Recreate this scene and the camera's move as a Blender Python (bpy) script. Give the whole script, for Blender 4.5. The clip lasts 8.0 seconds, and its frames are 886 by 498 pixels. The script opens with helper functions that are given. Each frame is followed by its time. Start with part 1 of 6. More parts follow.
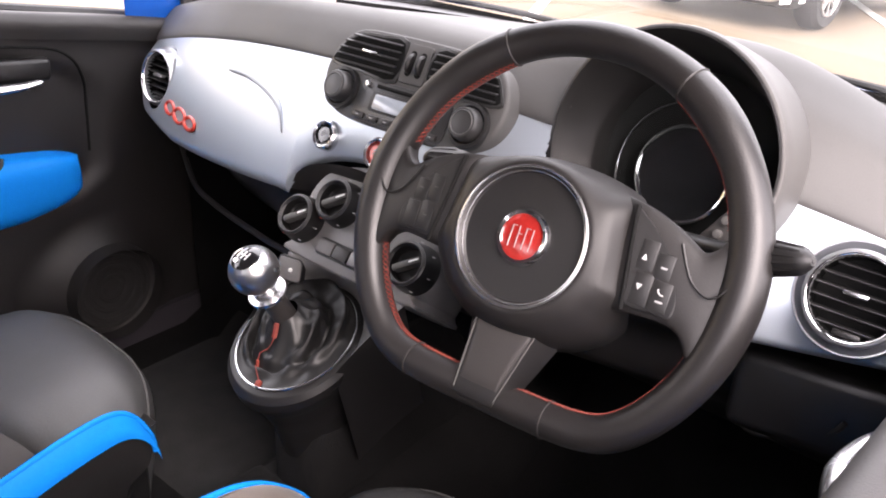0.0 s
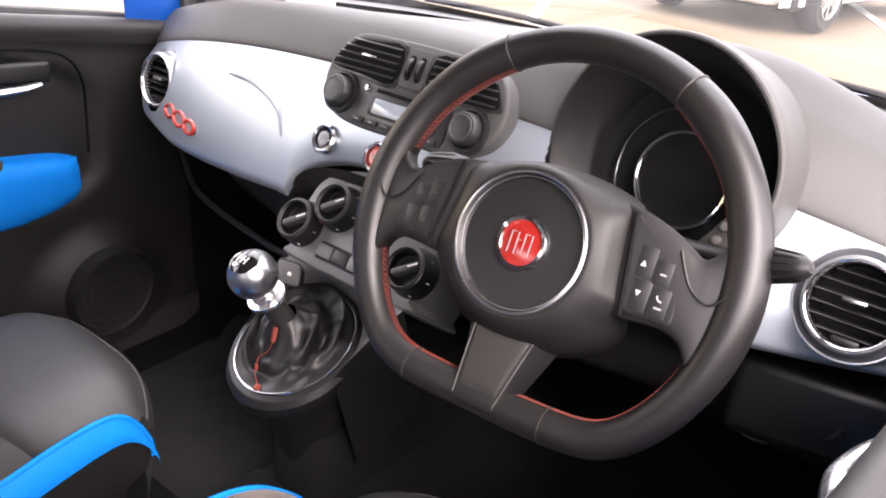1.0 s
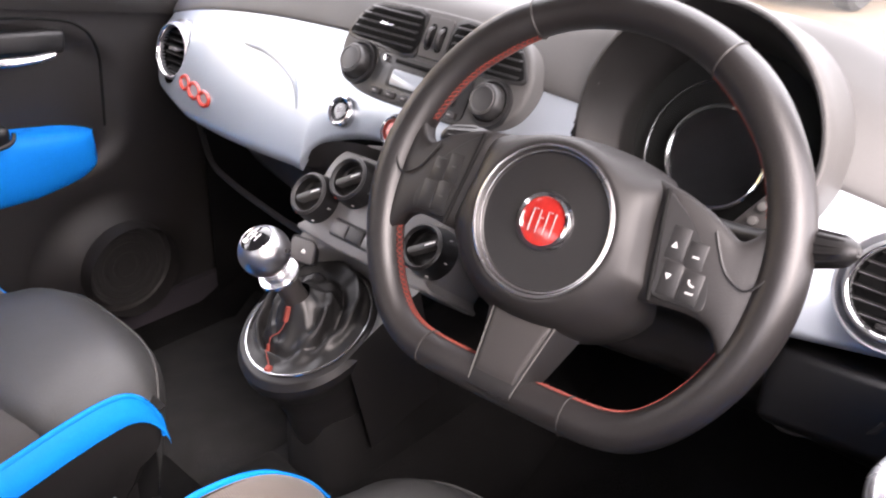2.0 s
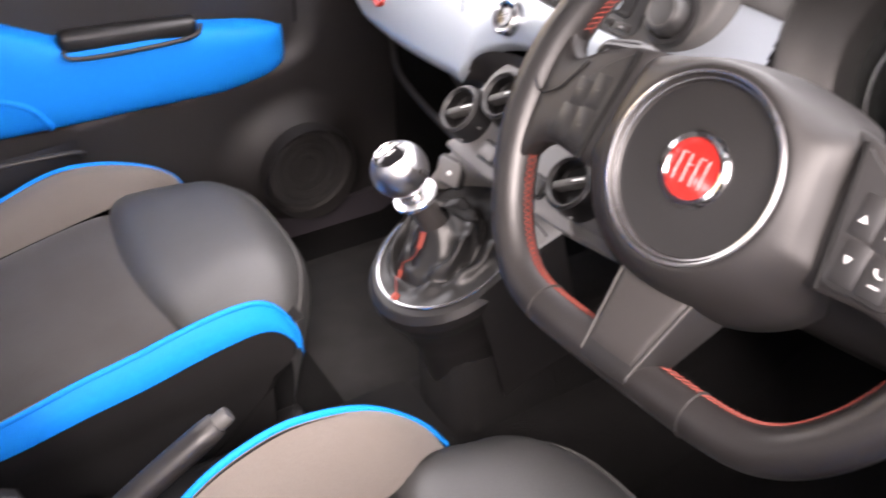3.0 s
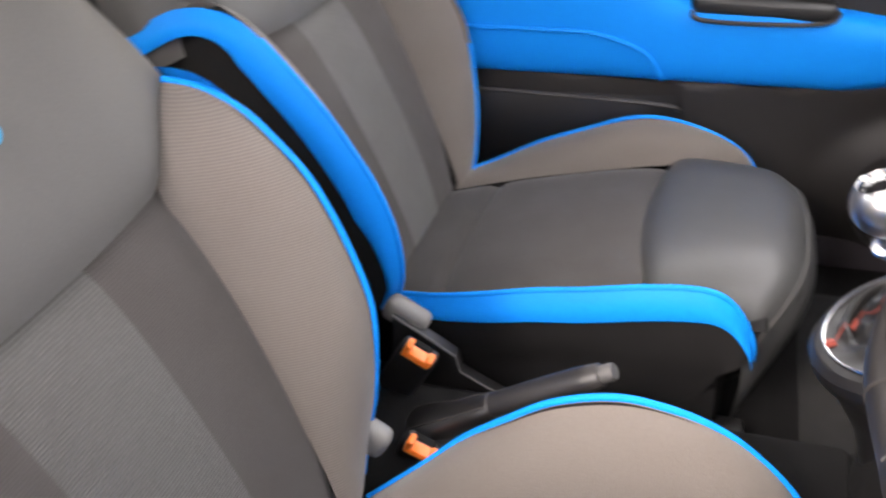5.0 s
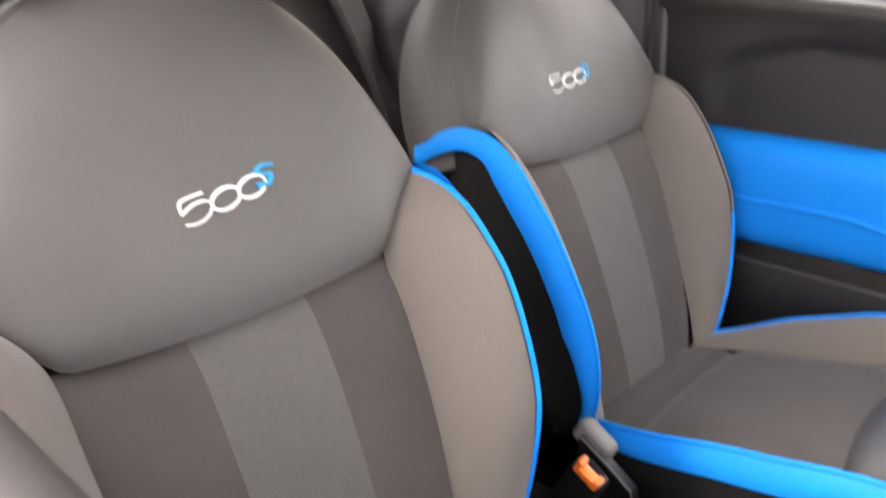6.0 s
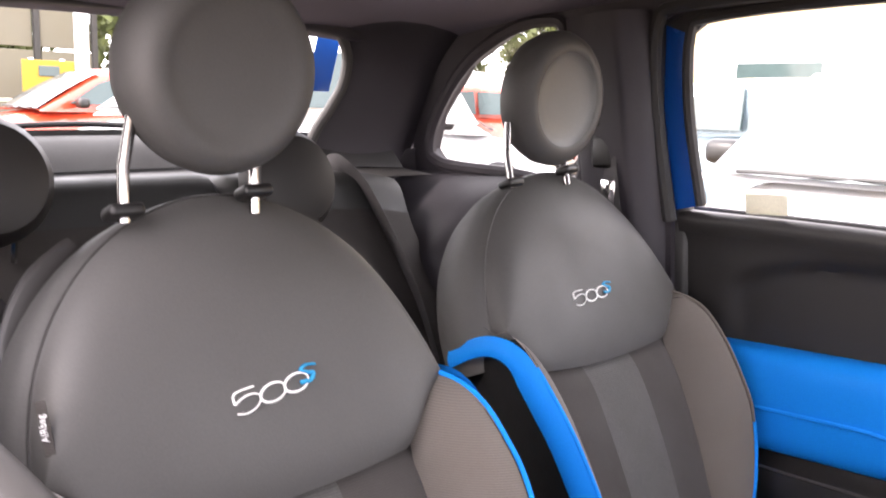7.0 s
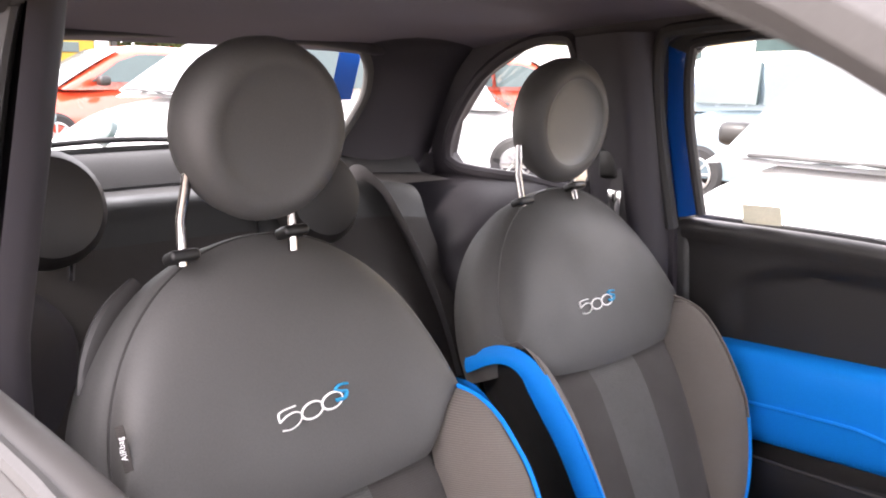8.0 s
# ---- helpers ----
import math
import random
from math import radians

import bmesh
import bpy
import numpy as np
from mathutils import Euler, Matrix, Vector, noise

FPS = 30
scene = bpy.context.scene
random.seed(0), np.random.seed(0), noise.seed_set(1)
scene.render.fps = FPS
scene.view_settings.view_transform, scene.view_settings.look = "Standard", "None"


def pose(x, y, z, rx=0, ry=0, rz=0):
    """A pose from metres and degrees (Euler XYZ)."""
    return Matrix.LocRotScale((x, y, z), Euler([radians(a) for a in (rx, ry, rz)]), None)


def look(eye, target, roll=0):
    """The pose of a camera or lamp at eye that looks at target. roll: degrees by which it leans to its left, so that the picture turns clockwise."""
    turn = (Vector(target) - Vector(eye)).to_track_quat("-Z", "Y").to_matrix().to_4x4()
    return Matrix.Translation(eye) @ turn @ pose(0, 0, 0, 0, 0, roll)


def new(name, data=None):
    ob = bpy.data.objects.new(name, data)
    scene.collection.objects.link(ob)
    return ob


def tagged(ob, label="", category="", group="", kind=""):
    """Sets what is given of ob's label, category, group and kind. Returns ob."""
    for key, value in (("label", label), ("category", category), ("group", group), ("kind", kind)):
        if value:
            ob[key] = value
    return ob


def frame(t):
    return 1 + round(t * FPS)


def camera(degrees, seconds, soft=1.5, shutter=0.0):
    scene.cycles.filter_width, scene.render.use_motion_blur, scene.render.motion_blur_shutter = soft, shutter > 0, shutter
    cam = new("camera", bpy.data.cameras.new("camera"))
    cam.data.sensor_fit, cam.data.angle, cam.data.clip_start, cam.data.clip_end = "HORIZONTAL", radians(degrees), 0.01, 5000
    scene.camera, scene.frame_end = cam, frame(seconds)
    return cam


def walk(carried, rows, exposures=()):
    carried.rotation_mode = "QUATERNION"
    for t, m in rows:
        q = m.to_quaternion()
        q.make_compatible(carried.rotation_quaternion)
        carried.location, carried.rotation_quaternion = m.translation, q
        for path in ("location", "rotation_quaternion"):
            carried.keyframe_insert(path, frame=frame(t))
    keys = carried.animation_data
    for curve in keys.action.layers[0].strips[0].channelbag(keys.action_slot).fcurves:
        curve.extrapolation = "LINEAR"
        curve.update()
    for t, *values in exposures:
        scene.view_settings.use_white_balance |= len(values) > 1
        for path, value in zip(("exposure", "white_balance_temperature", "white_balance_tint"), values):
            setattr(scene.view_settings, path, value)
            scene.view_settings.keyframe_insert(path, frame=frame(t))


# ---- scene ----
cam = camera(53.4, 8.0, soft=1.9, shutter=0.5)

PATH = [
    (0, (-0.553, -0.702, 1.236), (0.825, 0.439, 0.344), 2.4),
    (0.5, (-0.555, -0.702, 1.238), (0.828, 0.437, 0.349), 2.6),
    (1, (-0.552, -0.701, 1.239), (0.829, 0.44, 0.35), 2.6),
    (1.2, (-0.551, -0.7, 1.239), (0.831, 0.441, 0.351), 2.6),
    (2.3, (-0.48, -0.67, 1.205), (0.758, 0.553, 0.219), 1.7),
    (2.5, (-0.446, -0.662, 1.195), (0.695, 0.62, 0.168), 1.2),
    (3, (-0.381, -0.656, 1.177), (0.49, 0.766, 0.072), 0.0),
    (3.5, (-0.332, -0.639, 1.153), (0.201, 0.909, 0.004), -1.7),
    (4, (-0.275, -0.645, 1.142), (-0.055, 0.965, -0.025), -1.9),
    (4.5, (-0.235, -0.647, 1.141), (-0.376, 0.993, 0.006), -4.4),
    (4.7, (-0.205, -0.666, 1.146), (-0.517, 0.965, 0.032), -4.8),
    (5.8, (-0.036, -0.71, 1.131), (-1.186, 0.7, 0.299), -0.5),
    (6, (-0.002, -0.732, 1.13), (-1.249, 0.661, 0.418), -0.5),
    (6.5, (0.057, -0.767, 1.13), (-1.321, 0.627, 0.733), 1.2),
    (7, (0.103, -0.792, 1.157), (-1.314, 0.596, 0.899), -0.1),
    (7.5, (0.117, -0.817, 1.204), (-1.337, 0.525, 0.909), -0.4),
    (8, (0.181, -0.866, 1.247), (-1.256, 0.485, 0.918), -0.6),
]
walk(cam, [(t, look(eye, target, roll)) for t, eye, target, roll in PATH], exposures=((0.0, 2.92, 6520, 22), (1.2, 2.95, 6520, 22), (2.5, 3.48, 6620, 22), (3.0, 3.60, 6700, 22), (3.6, 3.57, 6650, 17), (4.5, 3.38, 6600, 16), (6.0, 3.5, 6850, 17), (6.5, 3.53, 6850, 21), (7.0, 3.09, 6600, 22), (8.0, 3.01, 6550, 21)))

# ---------------------------------------------------------------- world and light
world = bpy.data.worlds.new("world")
scene.world = world
world.use_nodes = True
wn, wl = world.node_tree.nodes, world.node_tree.links
sky = wn.new("ShaderNodeTexSky")
sky.sky_type, sky.sun_disc = "NISHITA", False
sky.sun_elevation, sky.sun_rotation = radians(40), radians(206)
sky.air_density, sky.dust_density = 1.0, 4.0
pale = wn.new("ShaderNodeMixRGB")
pale.inputs["Fac"].default_value = 0.72
pale.inputs["Color2"].default_value = (9.3, 9.0, 8.8, 1)
wl.new(sky.outputs[0], pale.inputs["Color1"])
wl.new(pale.outputs[0], wn["Background"].inputs["Color"])
wn["Background"].inputs["Strength"].default_value = 0.15

sun = new("sun", bpy.data.lights.new("sun", "SUN"))
sun.data.energy, sun.data.angle, sun.data.color = 0.68, radians(20), (1, 0.96, 0.9)
sun.matrix_world = look((-3.4, -7.0, 6.6), (0, 0, 0))


# ---------------------------------------------------------------- geometry helpers
def grid(f, nu, nv, wrap=False):
    """A sheet of quads over f(u, v), u and v from 0 to 1; wrap closes it in u."""
    cols = nu if wrap else nu + 1
    V = [Vector(f(i / nu, j / nv)) for j in range(nv + 1) for i in range(cols)]
    F = []
    for j in range(nv):
        for i in range(nu):
            a, b = j * cols + i, j * cols + (i + 1) % cols
            F.append((a, b, b + cols, a + cols))
    return V, F


def join(*geoms):
    V, F = [], []
    for v, f in geoms:
        n = len(V)
        V += v
        F += [tuple(i + n for i in q) for q in f]
    return V, F


def xf(geom, m):
    return [m @ Vector(v) for v in geom[0]], geom[1]


def cut(geom, keep):
    """Leaves out the faces whose middle fails keep(point)."""
    V, F = geom
    return V, [q for q in F if keep(sum((V[i] for i in q), Vector()) / len(q))]


def smooth_line(pts, n=8, closed=False):
    """A Catmull-Rom line through pts."""
    pts = [Vector(p) for p in pts]
    k, out = len(pts), []
    for i in range(k if closed else k - 1):
        if closed:
            p0, p1, p2, p3 = pts[i - 1], pts[i], pts[(i + 1) % k], pts[(i + 2) % k]
        else:
            p0, p1, p2, p3 = pts[max(i - 1, 0)], pts[i], pts[i + 1], pts[min(i + 2, k - 1)]
        for j in range(n):
            t = j / n
            out.append(0.5 * (2 * p1 + (p2 - p0) * t + (2 * p0 - 5 * p1 + 4 * p2 - p3) * t * t + (3 * p1 - p0 - 3 * p2 + p3) * t ** 3))
    if not closed:
        out.append(pts[-1])
    return out


def at_line(pts, t):
    """The point at the fraction t of the polyline pts."""
    x = max(0.0, min(1.0, t)) * (len(pts) - 1)
    i = min(int(x), len(pts) - 2)
    return pts[i].lerp(pts[i + 1], x - i)


def tube(pts, r, n=10, closed=False, flat=1.0, up=None, caps=True):
    """A round bar along pts; r may be a function of the fraction along it. flat squeezes it across up."""
    pts = [Vector(p) for p in pts]
    k = len(pts)
    V, F = [], []
    last = Vector(up) if up else None
    for i, p in enumerate(pts):
        a, b = (pts[i - 1], pts[(i + 1) % k]) if closed else (pts[max(i - 1, 0)], pts[min(i + 1, k - 1)])
        d = (b - a).normalized()
        if last is None:
            last = Vector((0, 0, 1)) if abs(d.z) < 0.9 else Vector((1, 0, 0))
        s = d.cross(last).normalized()
        w = s.cross(d).normalized()
        if up is None:
            last = w
        rr = r(i / (k - 1)) if callable(r) else r
        V += [p + s * (math.cos(2 * math.pi * j / n) * rr) + w * (math.sin(2 * math.pi * j / n) * rr * flat) for j in range(n)]
    for i in range(k if closed else k - 1):
        for j in range(n):
            a, b = i * n + j, i * n + (j + 1) % n
            c = ((i + 1) % k) * n
            F.append((a, b, c + (j + 1) % n, c + j))
    if caps and not closed:
        F.append(tuple(range(n - 1, -1, -1)))
        F.append(tuple((k - 1) * n + j for j in range(n)))
    return V, F


def lathe(profile, n=32, caps=False):
    """Turns (radius, height) pairs about z."""
    V = [Vector((r * math.cos(2 * math.pi * j / n), r * math.sin(2 * math.pi * j / n), h)) for r, h in profile for j in range(n)]
    F = [(i * n + j, i * n + (j + 1) % n, (i + 1) * n + (j + 1) % n, (i + 1) * n + j) for i in range(len(profile) - 1) for j in range(n)]
    if caps and profile[-1][0] > 1e-6:
        F.append(tuple((len(profile) - 1) * n + j for j in range(n)))
    if caps and profile[0][0] > 1e-6:
        F.append(tuple(range(n - 1, -1, -1)))
    return V, F


def rbox(w, d, h, r=0.004, seg=2):
    """A box with rounded edges, centred."""
    bm = bmesh.new()
    bmesh.ops.create_cube(bm, size=1.0, matrix=Matrix.Diagonal((w, d, h, 1)))
    if r:
        bmesh.ops.bevel(bm, geom=bm.edges[:] + bm.verts[:], offset=min(r, 0.49 * min(w, d, h)), segments=seg, profile=0.5, affect="EDGES", clamp_overlap=True)
    bm.verts.index_update()
    g = [v.co.copy() for v in bm.verts], [tuple(v.index for v in f.verts) for f in bm.faces]
    bm.free()
    return g


def slab(outline, depth, r=0.003, seg=2):
    """A flat plate with the outline [(x, y)], from z = 0 down to -depth, its upper rim rounded by r."""
    c = Vector((sum(p[0] for p in outline) / len(outline), sum(p[1] for p in outline) / len(outline), 0))
    n = len(outline)
    size = max((Vector((p[0], p[1], 0)) - c).length for p in outline)
    rings = [[c + (Vector((p[0], p[1], 0)) - c) * (1 - r * (1 - math.sin(math.pi / 2 * i / seg)) / size) + Vector((0, 0, -r * (1 - math.cos(math.pi / 2 * i / seg)))) for p in outline] for i in range(seg + 1)]
    rings.append([Vector((p[0], p[1], -depth)) for p in outline])
    V = [v for ring in rings for v in ring]
    F = [(i * n + (j + 1) % n, i * n + j, (i + 1) * n + j, (i + 1) * n + (j + 1) % n) for i in range(len(rings) - 1) for j in range(n)]
    F.append(tuple(range(n)))
    F.append(tuple((len(rings) - 1) * n + j for j in reversed(range(n))))
    return V, F


def rrect(w, h, r, n=5):
    """A rectangle with round corners, counter-clockwise."""
    out = []
    for cx, cy, a0 in ((w / 2 - r, h / 2 - r, 0), (-w / 2 + r, h / 2 - r, 90), (-w / 2 + r, -h / 2 + r, 180), (w / 2 - r, -h / 2 + r, 270)):
        out += [(cx + r * math.cos(radians(a0 + 90 * i / n)), cy + r * math.sin(radians(a0 + 90 * i / n))) for i in range(n + 1)]
    return out


def basis(o, right, up):
    """A pose whose x is right, y is up and z faces the viewer."""
    r = Vector(right).normalized()
    u = Vector(up)
    u = (u - r * u.dot(r)).normalized()
    n = r.cross(u)
    return Matrix(((r.x, u.x, n.x, o[0]), (r.y, u.y, n.y, o[1]), (r.z, u.z, n.z, o[2]), (0, 0, 0, 1)))


BASE = {}


def thing(name, base, label, category, group="", kind=""):
    """An Empty at base that carries the parts of one thing."""
    ob = new(name)
    ob.empty_display_size = 0.05
    ob.location = base
    BASE[ob.name] = Vector(base)
    return tagged(ob, label, category, group, kind)


def base_of(ob):
    while ob.parent:
        ob = ob.parent
    return BASE.get(ob.name, Vector((0, 0, 0)))


def part(name, geom, material, parent=None, label="", sharp=35, smooth=True):
    """Links a geometry, given in the world's metres, as one mesh under parent."""
    me = bpy.data.meshes.new(name)
    b = base_of(parent) if parent else Vector((0, 0, 0))
    me.from_pydata([tuple(Vector(v) - b) for v in geom[0]], [], [tuple(q) for q in geom[1]])
    bm = bmesh.new()
    bm.from_mesh(me)
    bmesh.ops.remove_doubles(bm, verts=bm.verts[:], dist=1e-6)
    bmesh.ops.delete(bm, geom=[v for v in bm.verts if not v.link_faces], context="VERTS")
    bmesh.ops.recalc_face_normals(bm, faces=bm.faces[:])
    bm.to_mesh(me)
    bm.free()
    if smooth:
        me.shade_smooth()
        me.set_sharp_from_angle(angle=radians(sharp))
    me.materials.append(material)
    ob = new(name, me)
    if parent:
        ob.parent = parent
    return tagged(ob, label)


def solo(name, geom, material, label, category, group="", kind="", sharp=35):
    """A thing that is one mesh."""
    return tagged(part(name, geom, material, None, sharp=sharp), label, category, group, kind)


def lettering(name, text, size, m, material, parent, depth=0.0004):
    """Raised letters of the built-in font, turned into a mesh; m maps x right, y up, z out."""
    cu = bpy.data.curves.new(name, "FONT")
    cu.body, cu.size, cu.extrude, cu.align_x, cu.align_y = text, size, depth, "CENTER", "CENTER"
    tmp = bpy.data.objects.new(name, cu)
    scene.collection.objects.link(tmp)
    me = bpy.data.meshes.new_from_object(tmp.evaluated_get(bpy.context.evaluated_depsgraph_get()))
    bpy.data.objects.remove(tmp)
    bpy.data.curves.remove(cu)
    g = [m @ v.co for v in me.vertices], [tuple(p.vertices) for p in me.polygons]
    bpy.data.meshes.remove(me)
    return part(name, g, material, parent, smooth=False)


# ---------------------------------------------------------------- materials
def mat(name, color, rough=0.5, metal=0.0, vary=0.12, scale=6.0, fine=180.0, bump=0.15, dist=0.001, coat=0.0, ribs=0.0, rib_scale=300.0, rib_axis="Z", sheen=0.0, spec=0.5):
    """A surface with broad stains, fine grain, relief and uneven gloss."""
    m = bpy.data.materials.new(name)
    m.use_nodes = True
    N, L = m.node_tree.nodes, m.node_tree.links
    p = N["Principled BSDF"]
    tc = N.new("ShaderNodeTexCoord")
    broad, grain = N.new("ShaderNodeTexNoise"), N.new("ShaderNodeTexNoise")
    broad.inputs["Scale"].default_value, broad.inputs["Detail"].default_value = scale, 5
    grain.inputs["Scale"].default_value, grain.inputs["Detail"].default_value = fine, 3
    for t in (broad, grain):
        L.new(tc.outputs["Object"], t.inputs["Vector"])
    both = N.new("ShaderNodeMath")
    both.operation = "MULTIPLY_ADD"
    both.inputs[1].default_value = 0.6
    L.new(grain.outputs["Fac"], both.inputs[0])
    half = N.new("ShaderNodeMath")
    half.operation = "MULTIPLY"
    half.inputs[1].default_value = 0.4
    L.new(broad.outputs["Fac"], half.inputs[0])
    L.new(half.outputs[0], both.inputs[2])
    ramp = N.new("ShaderNodeMapRange")
    ramp.inputs["From Min"].default_value, ramp.inputs["From Max"].default_value = 0.3, 0.7
    ramp.inputs["To Min"].default_value, ramp.inputs["To Max"].default_value = 1 - vary, 1 + vary
    L.new(both.outputs[0], ramp.inputs["Value"])
    tint = N.new("ShaderNodeMixRGB")
    tint.blend_type = "MULTIPLY"
    tint.inputs["Fac"].default_value = 1.0
    tint.inputs["Color1"].default_value = (*color, 1)
    L.new(ramp.outputs[0], tint.inputs["Color2"])
    L.new(tint.outputs[0], p.inputs["Base Color"])
    gloss = N.new("ShaderNodeMapRange")
    gloss.inputs["From Min"].default_value, gloss.inputs["From Max"].default_value = 0.3, 0.7
    gloss.inputs["To Min"].default_value, gloss.inputs["To Max"].default_value = max(rough * 0.82, 0.02), min(rough * 1.15, 1)
    L.new(broad.outputs["Fac"], gloss.inputs["Value"])
    L.new(gloss.outputs[0], p.inputs["Roughness"])
    p.inputs["Metallic"].default_value = metal
    p.inputs["Specular IOR Level"].default_value = spec
    p.inputs["Coat Weight"].default_value = coat
    p.inputs["Coat Roughness"].default_value = 0.08
    p.inputs["Sheen Weight"].default_value = sheen
    height = grain.outputs["Fac"]
    if ribs:
        wave = N.new("ShaderNodeTexWave")
        wave.bands_direction = rib_axis
        wave.inputs["Scale"].default_value, wave.inputs["Distortion"].default_value = rib_scale, 0.6
        L.new(tc.outputs["Object"], wave.inputs["Vector"])
        mixed = N.new("ShaderNodeMath")
        mixed.operation = "MULTIPLY_ADD"
        mixed.inputs[1].default_value = ribs
        L.new(wave.outputs["Fac"], mixed.inputs[0])
        L.new(grain.outputs["Fac"], mixed.inputs[2])
        height = mixed.outputs[0]
        band = N.new("ShaderNodeMapRange")
        band.inputs["To Min"].default_value, band.inputs["To Max"].default_value = 1 - 0.22 * ribs, 1 + 0.22 * ribs
        L.new(wave.outputs["Fac"], band.inputs["Value"])
        woven = N.new("ShaderNodeMath")
        woven.operation = "MULTIPLY"
        L.new(ramp.outputs[0], woven.inputs[0])
        L.new(band.outputs[0], woven.inputs[1])
        L.new(woven.outputs[0], tint.inputs["Color2"])
    b = N.new("ShaderNodeBump")
    b.inputs["Strength"].default_value, b.inputs["Distance"].default_value = bump, dist
    L.new(height, b.inputs["Height"])
    L.new(b.outputs[0], p.inputs["Normal"])
    return m


def glass_mat(name, tint=(0.93, 0.96, 0.95), gloss=0.9):
    """A thin pane: clear, with a mirror's sheen that grows towards grazing."""
    m = bpy.data.materials.new(name)
    m.use_nodes = True
    N, L = m.node_tree.nodes, m.node_tree.links
    N.remove(N["Principled BSDF"])
    a, g, mix, fr, k = N.new("ShaderNodeBsdfTransparent"), N.new("ShaderNodeBsdfGlossy"), N.new("ShaderNodeMixShader"), N.new("ShaderNodeFresnel"), N.new("ShaderNodeMath")
    a.inputs["Color"].default_value = (*tint, 1)
    g.inputs["Roughness"].default_value = 0.02
    fr.inputs["IOR"].default_value = 1.45
    k.operation, k.inputs[1].default_value = "MULTIPLY", gloss
    L.new(fr.outputs[0], k.inputs[0])
    L.new(k.outputs[0], mix.inputs[0])
    L.new(a.outputs[0], mix.inputs[1])
    L.new(g.outputs[0], mix.inputs[2])
    L.new(mix.outputs[0], N["Material Output"].inputs["Surface"])
    return m


# the seat leather again, its colour darkened to hold the shade at the rear
BENCH = mat("shaded_bench_leather", (0.027, 0.0275, 0.027), 0.6, vary=0.12, scale=9, fine=420, bump=0.25, dist=0.0006)
LEATHER = mat("seat_leather", (0.0560, 0.0542, 0.0518), 0.62, vary=0.10, scale=9, fine=420, bump=0.25, dist=0.0006)
THIGH = mat("thigh_pad_leather", (0.041, 0.0412, 0.0410), 0.50, vary=0.12, scale=9, fine=420, bump=0.25, dist=0.0006, spec=0.55)
BOLSTER = mat("seat_bolster_cloth", (0.107, 0.092, 0.081), 0.85, vary=0.10, scale=12, fine=600, bump=0.5, dist=0.0008, ribs=0.6, rib_scale=125, sheen=0.15)
BOLSTER_FLAT = mat("cushion_bolster_cloth", (0.107, 0.092, 0.081), 0.85, vary=0.10, scale=12, fine=600, bump=0.5, dist=0.0008, ribs=0.6, rib_scale=125, rib_axis="X", sheen=0.15)
INSERT = mat("seat_insert_cloth", (0.036, 0.0315, 0.029), 0.9, vary=0.14, scale=10, fine=500, bump=0.4, dist=0.0007, ribs=0.5, rib_scale=140, sheen=0.1)
INSERT_FLAT = mat("cushion_insert_cloth", (0.029, 0.0258, 0.0240), 0.9, vary=0.14, scale=10, fine=500, bump=0.4, dist=0.0007, ribs=0.5, rib_scale=140, rib_axis="X", sheen=0.1)
STRIPE = mat("seat_stripe_cloth", (0.058, 0.0565, 0.053), 0.85, vary=0.15, scale=14, fine=260, bump=0.6, dist=0.001, ribs=0.7, rib_scale=125, sheen=0.15)
BLUE_CLOTH = mat("blue_vinyl", (0.0, 0.205, 0.68), 0.5, vary=0.06, scale=6, fine=420, bump=0.18, dist=0.0005, spec=0.08)
BLACK_CLOTH = mat("black_side_cloth", (0.0058, 0.0054, 0.0055), 0.92, vary=0.2, scale=10, fine=500, bump=0.3, spec=0.25)
RIM_LEATHER = mat("wheel_leather", (0.011, 0.0098, 0.0096), 0.42, vary=0.15, scale=14, fine=520, bump=0.28, dist=0.0006)
SOFT_DARK = mat("dark_soft_plastic", (0.020, 0.0180, 0.0172), 0.52, vary=0.10, scale=5, fine=700, bump=0.25, dist=0.0005)
HUB_SKIN = mat("airbag_cover_plastic", (0.0105, 0.0094, 0.0092), 0.48, vary=0.10, scale=5, fine=700, bump=0.25, dist=0.0005, spec=0.40)
GREY_PLASTIC = mat("grey_grained_plastic", (0.058, 0.056, 0.054), 0.60, vary=0.08, scale=5, fine=800, bump=0.25, dist=0.0005)
DARK_PLASTIC = mat("black_plastic", (0.0075, 0.0070, 0.0070), 0.45, vary=0.12, scale=8, fine=600, bump=0.2, dist=0.0004)
GLOSS_BLACK = mat("gloss_black", (0.008, 0.008, 0.009), 0.12, vary=0.1, bump=0.02, coat=0.5)
FASCIA = mat("silver_fascia_paint", (0.37, 0.41, 0.45), 0.42, metal=0.6, vary=0.02, scale=4, fine=900, bump=0.03, dist=0.0002, coat=0.5)
CHROME = mat("chrome", (0.82, 0.82, 0.83), 0.10, metal=1.0, vary=0.03, bump=0.02, dist=0.0002)
POST_METAL = mat("headrest_post_metal", (0.42, 0.41, 0.41), 0.16, metal=1.0, vary=0.05, bump=0.02, dist=0.0002)
SATIN = mat("satin_metal", (0.66, 0.66, 0.67), 0.27, metal=1.0, vary=0.04, bump=0.04, dist=0.0002)
KNOB_METAL = mat("worn_satin_metal", (0.56, 0.56, 0.57), 0.30, metal=1.0, vary=0.06, bump=0.04, dist=0.0002)
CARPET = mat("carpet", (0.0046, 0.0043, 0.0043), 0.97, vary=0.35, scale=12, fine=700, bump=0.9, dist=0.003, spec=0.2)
RUBBER = mat("rubber_seal", (0.030, 0.029, 0.029), 0.6, vary=0.15, fine=300)
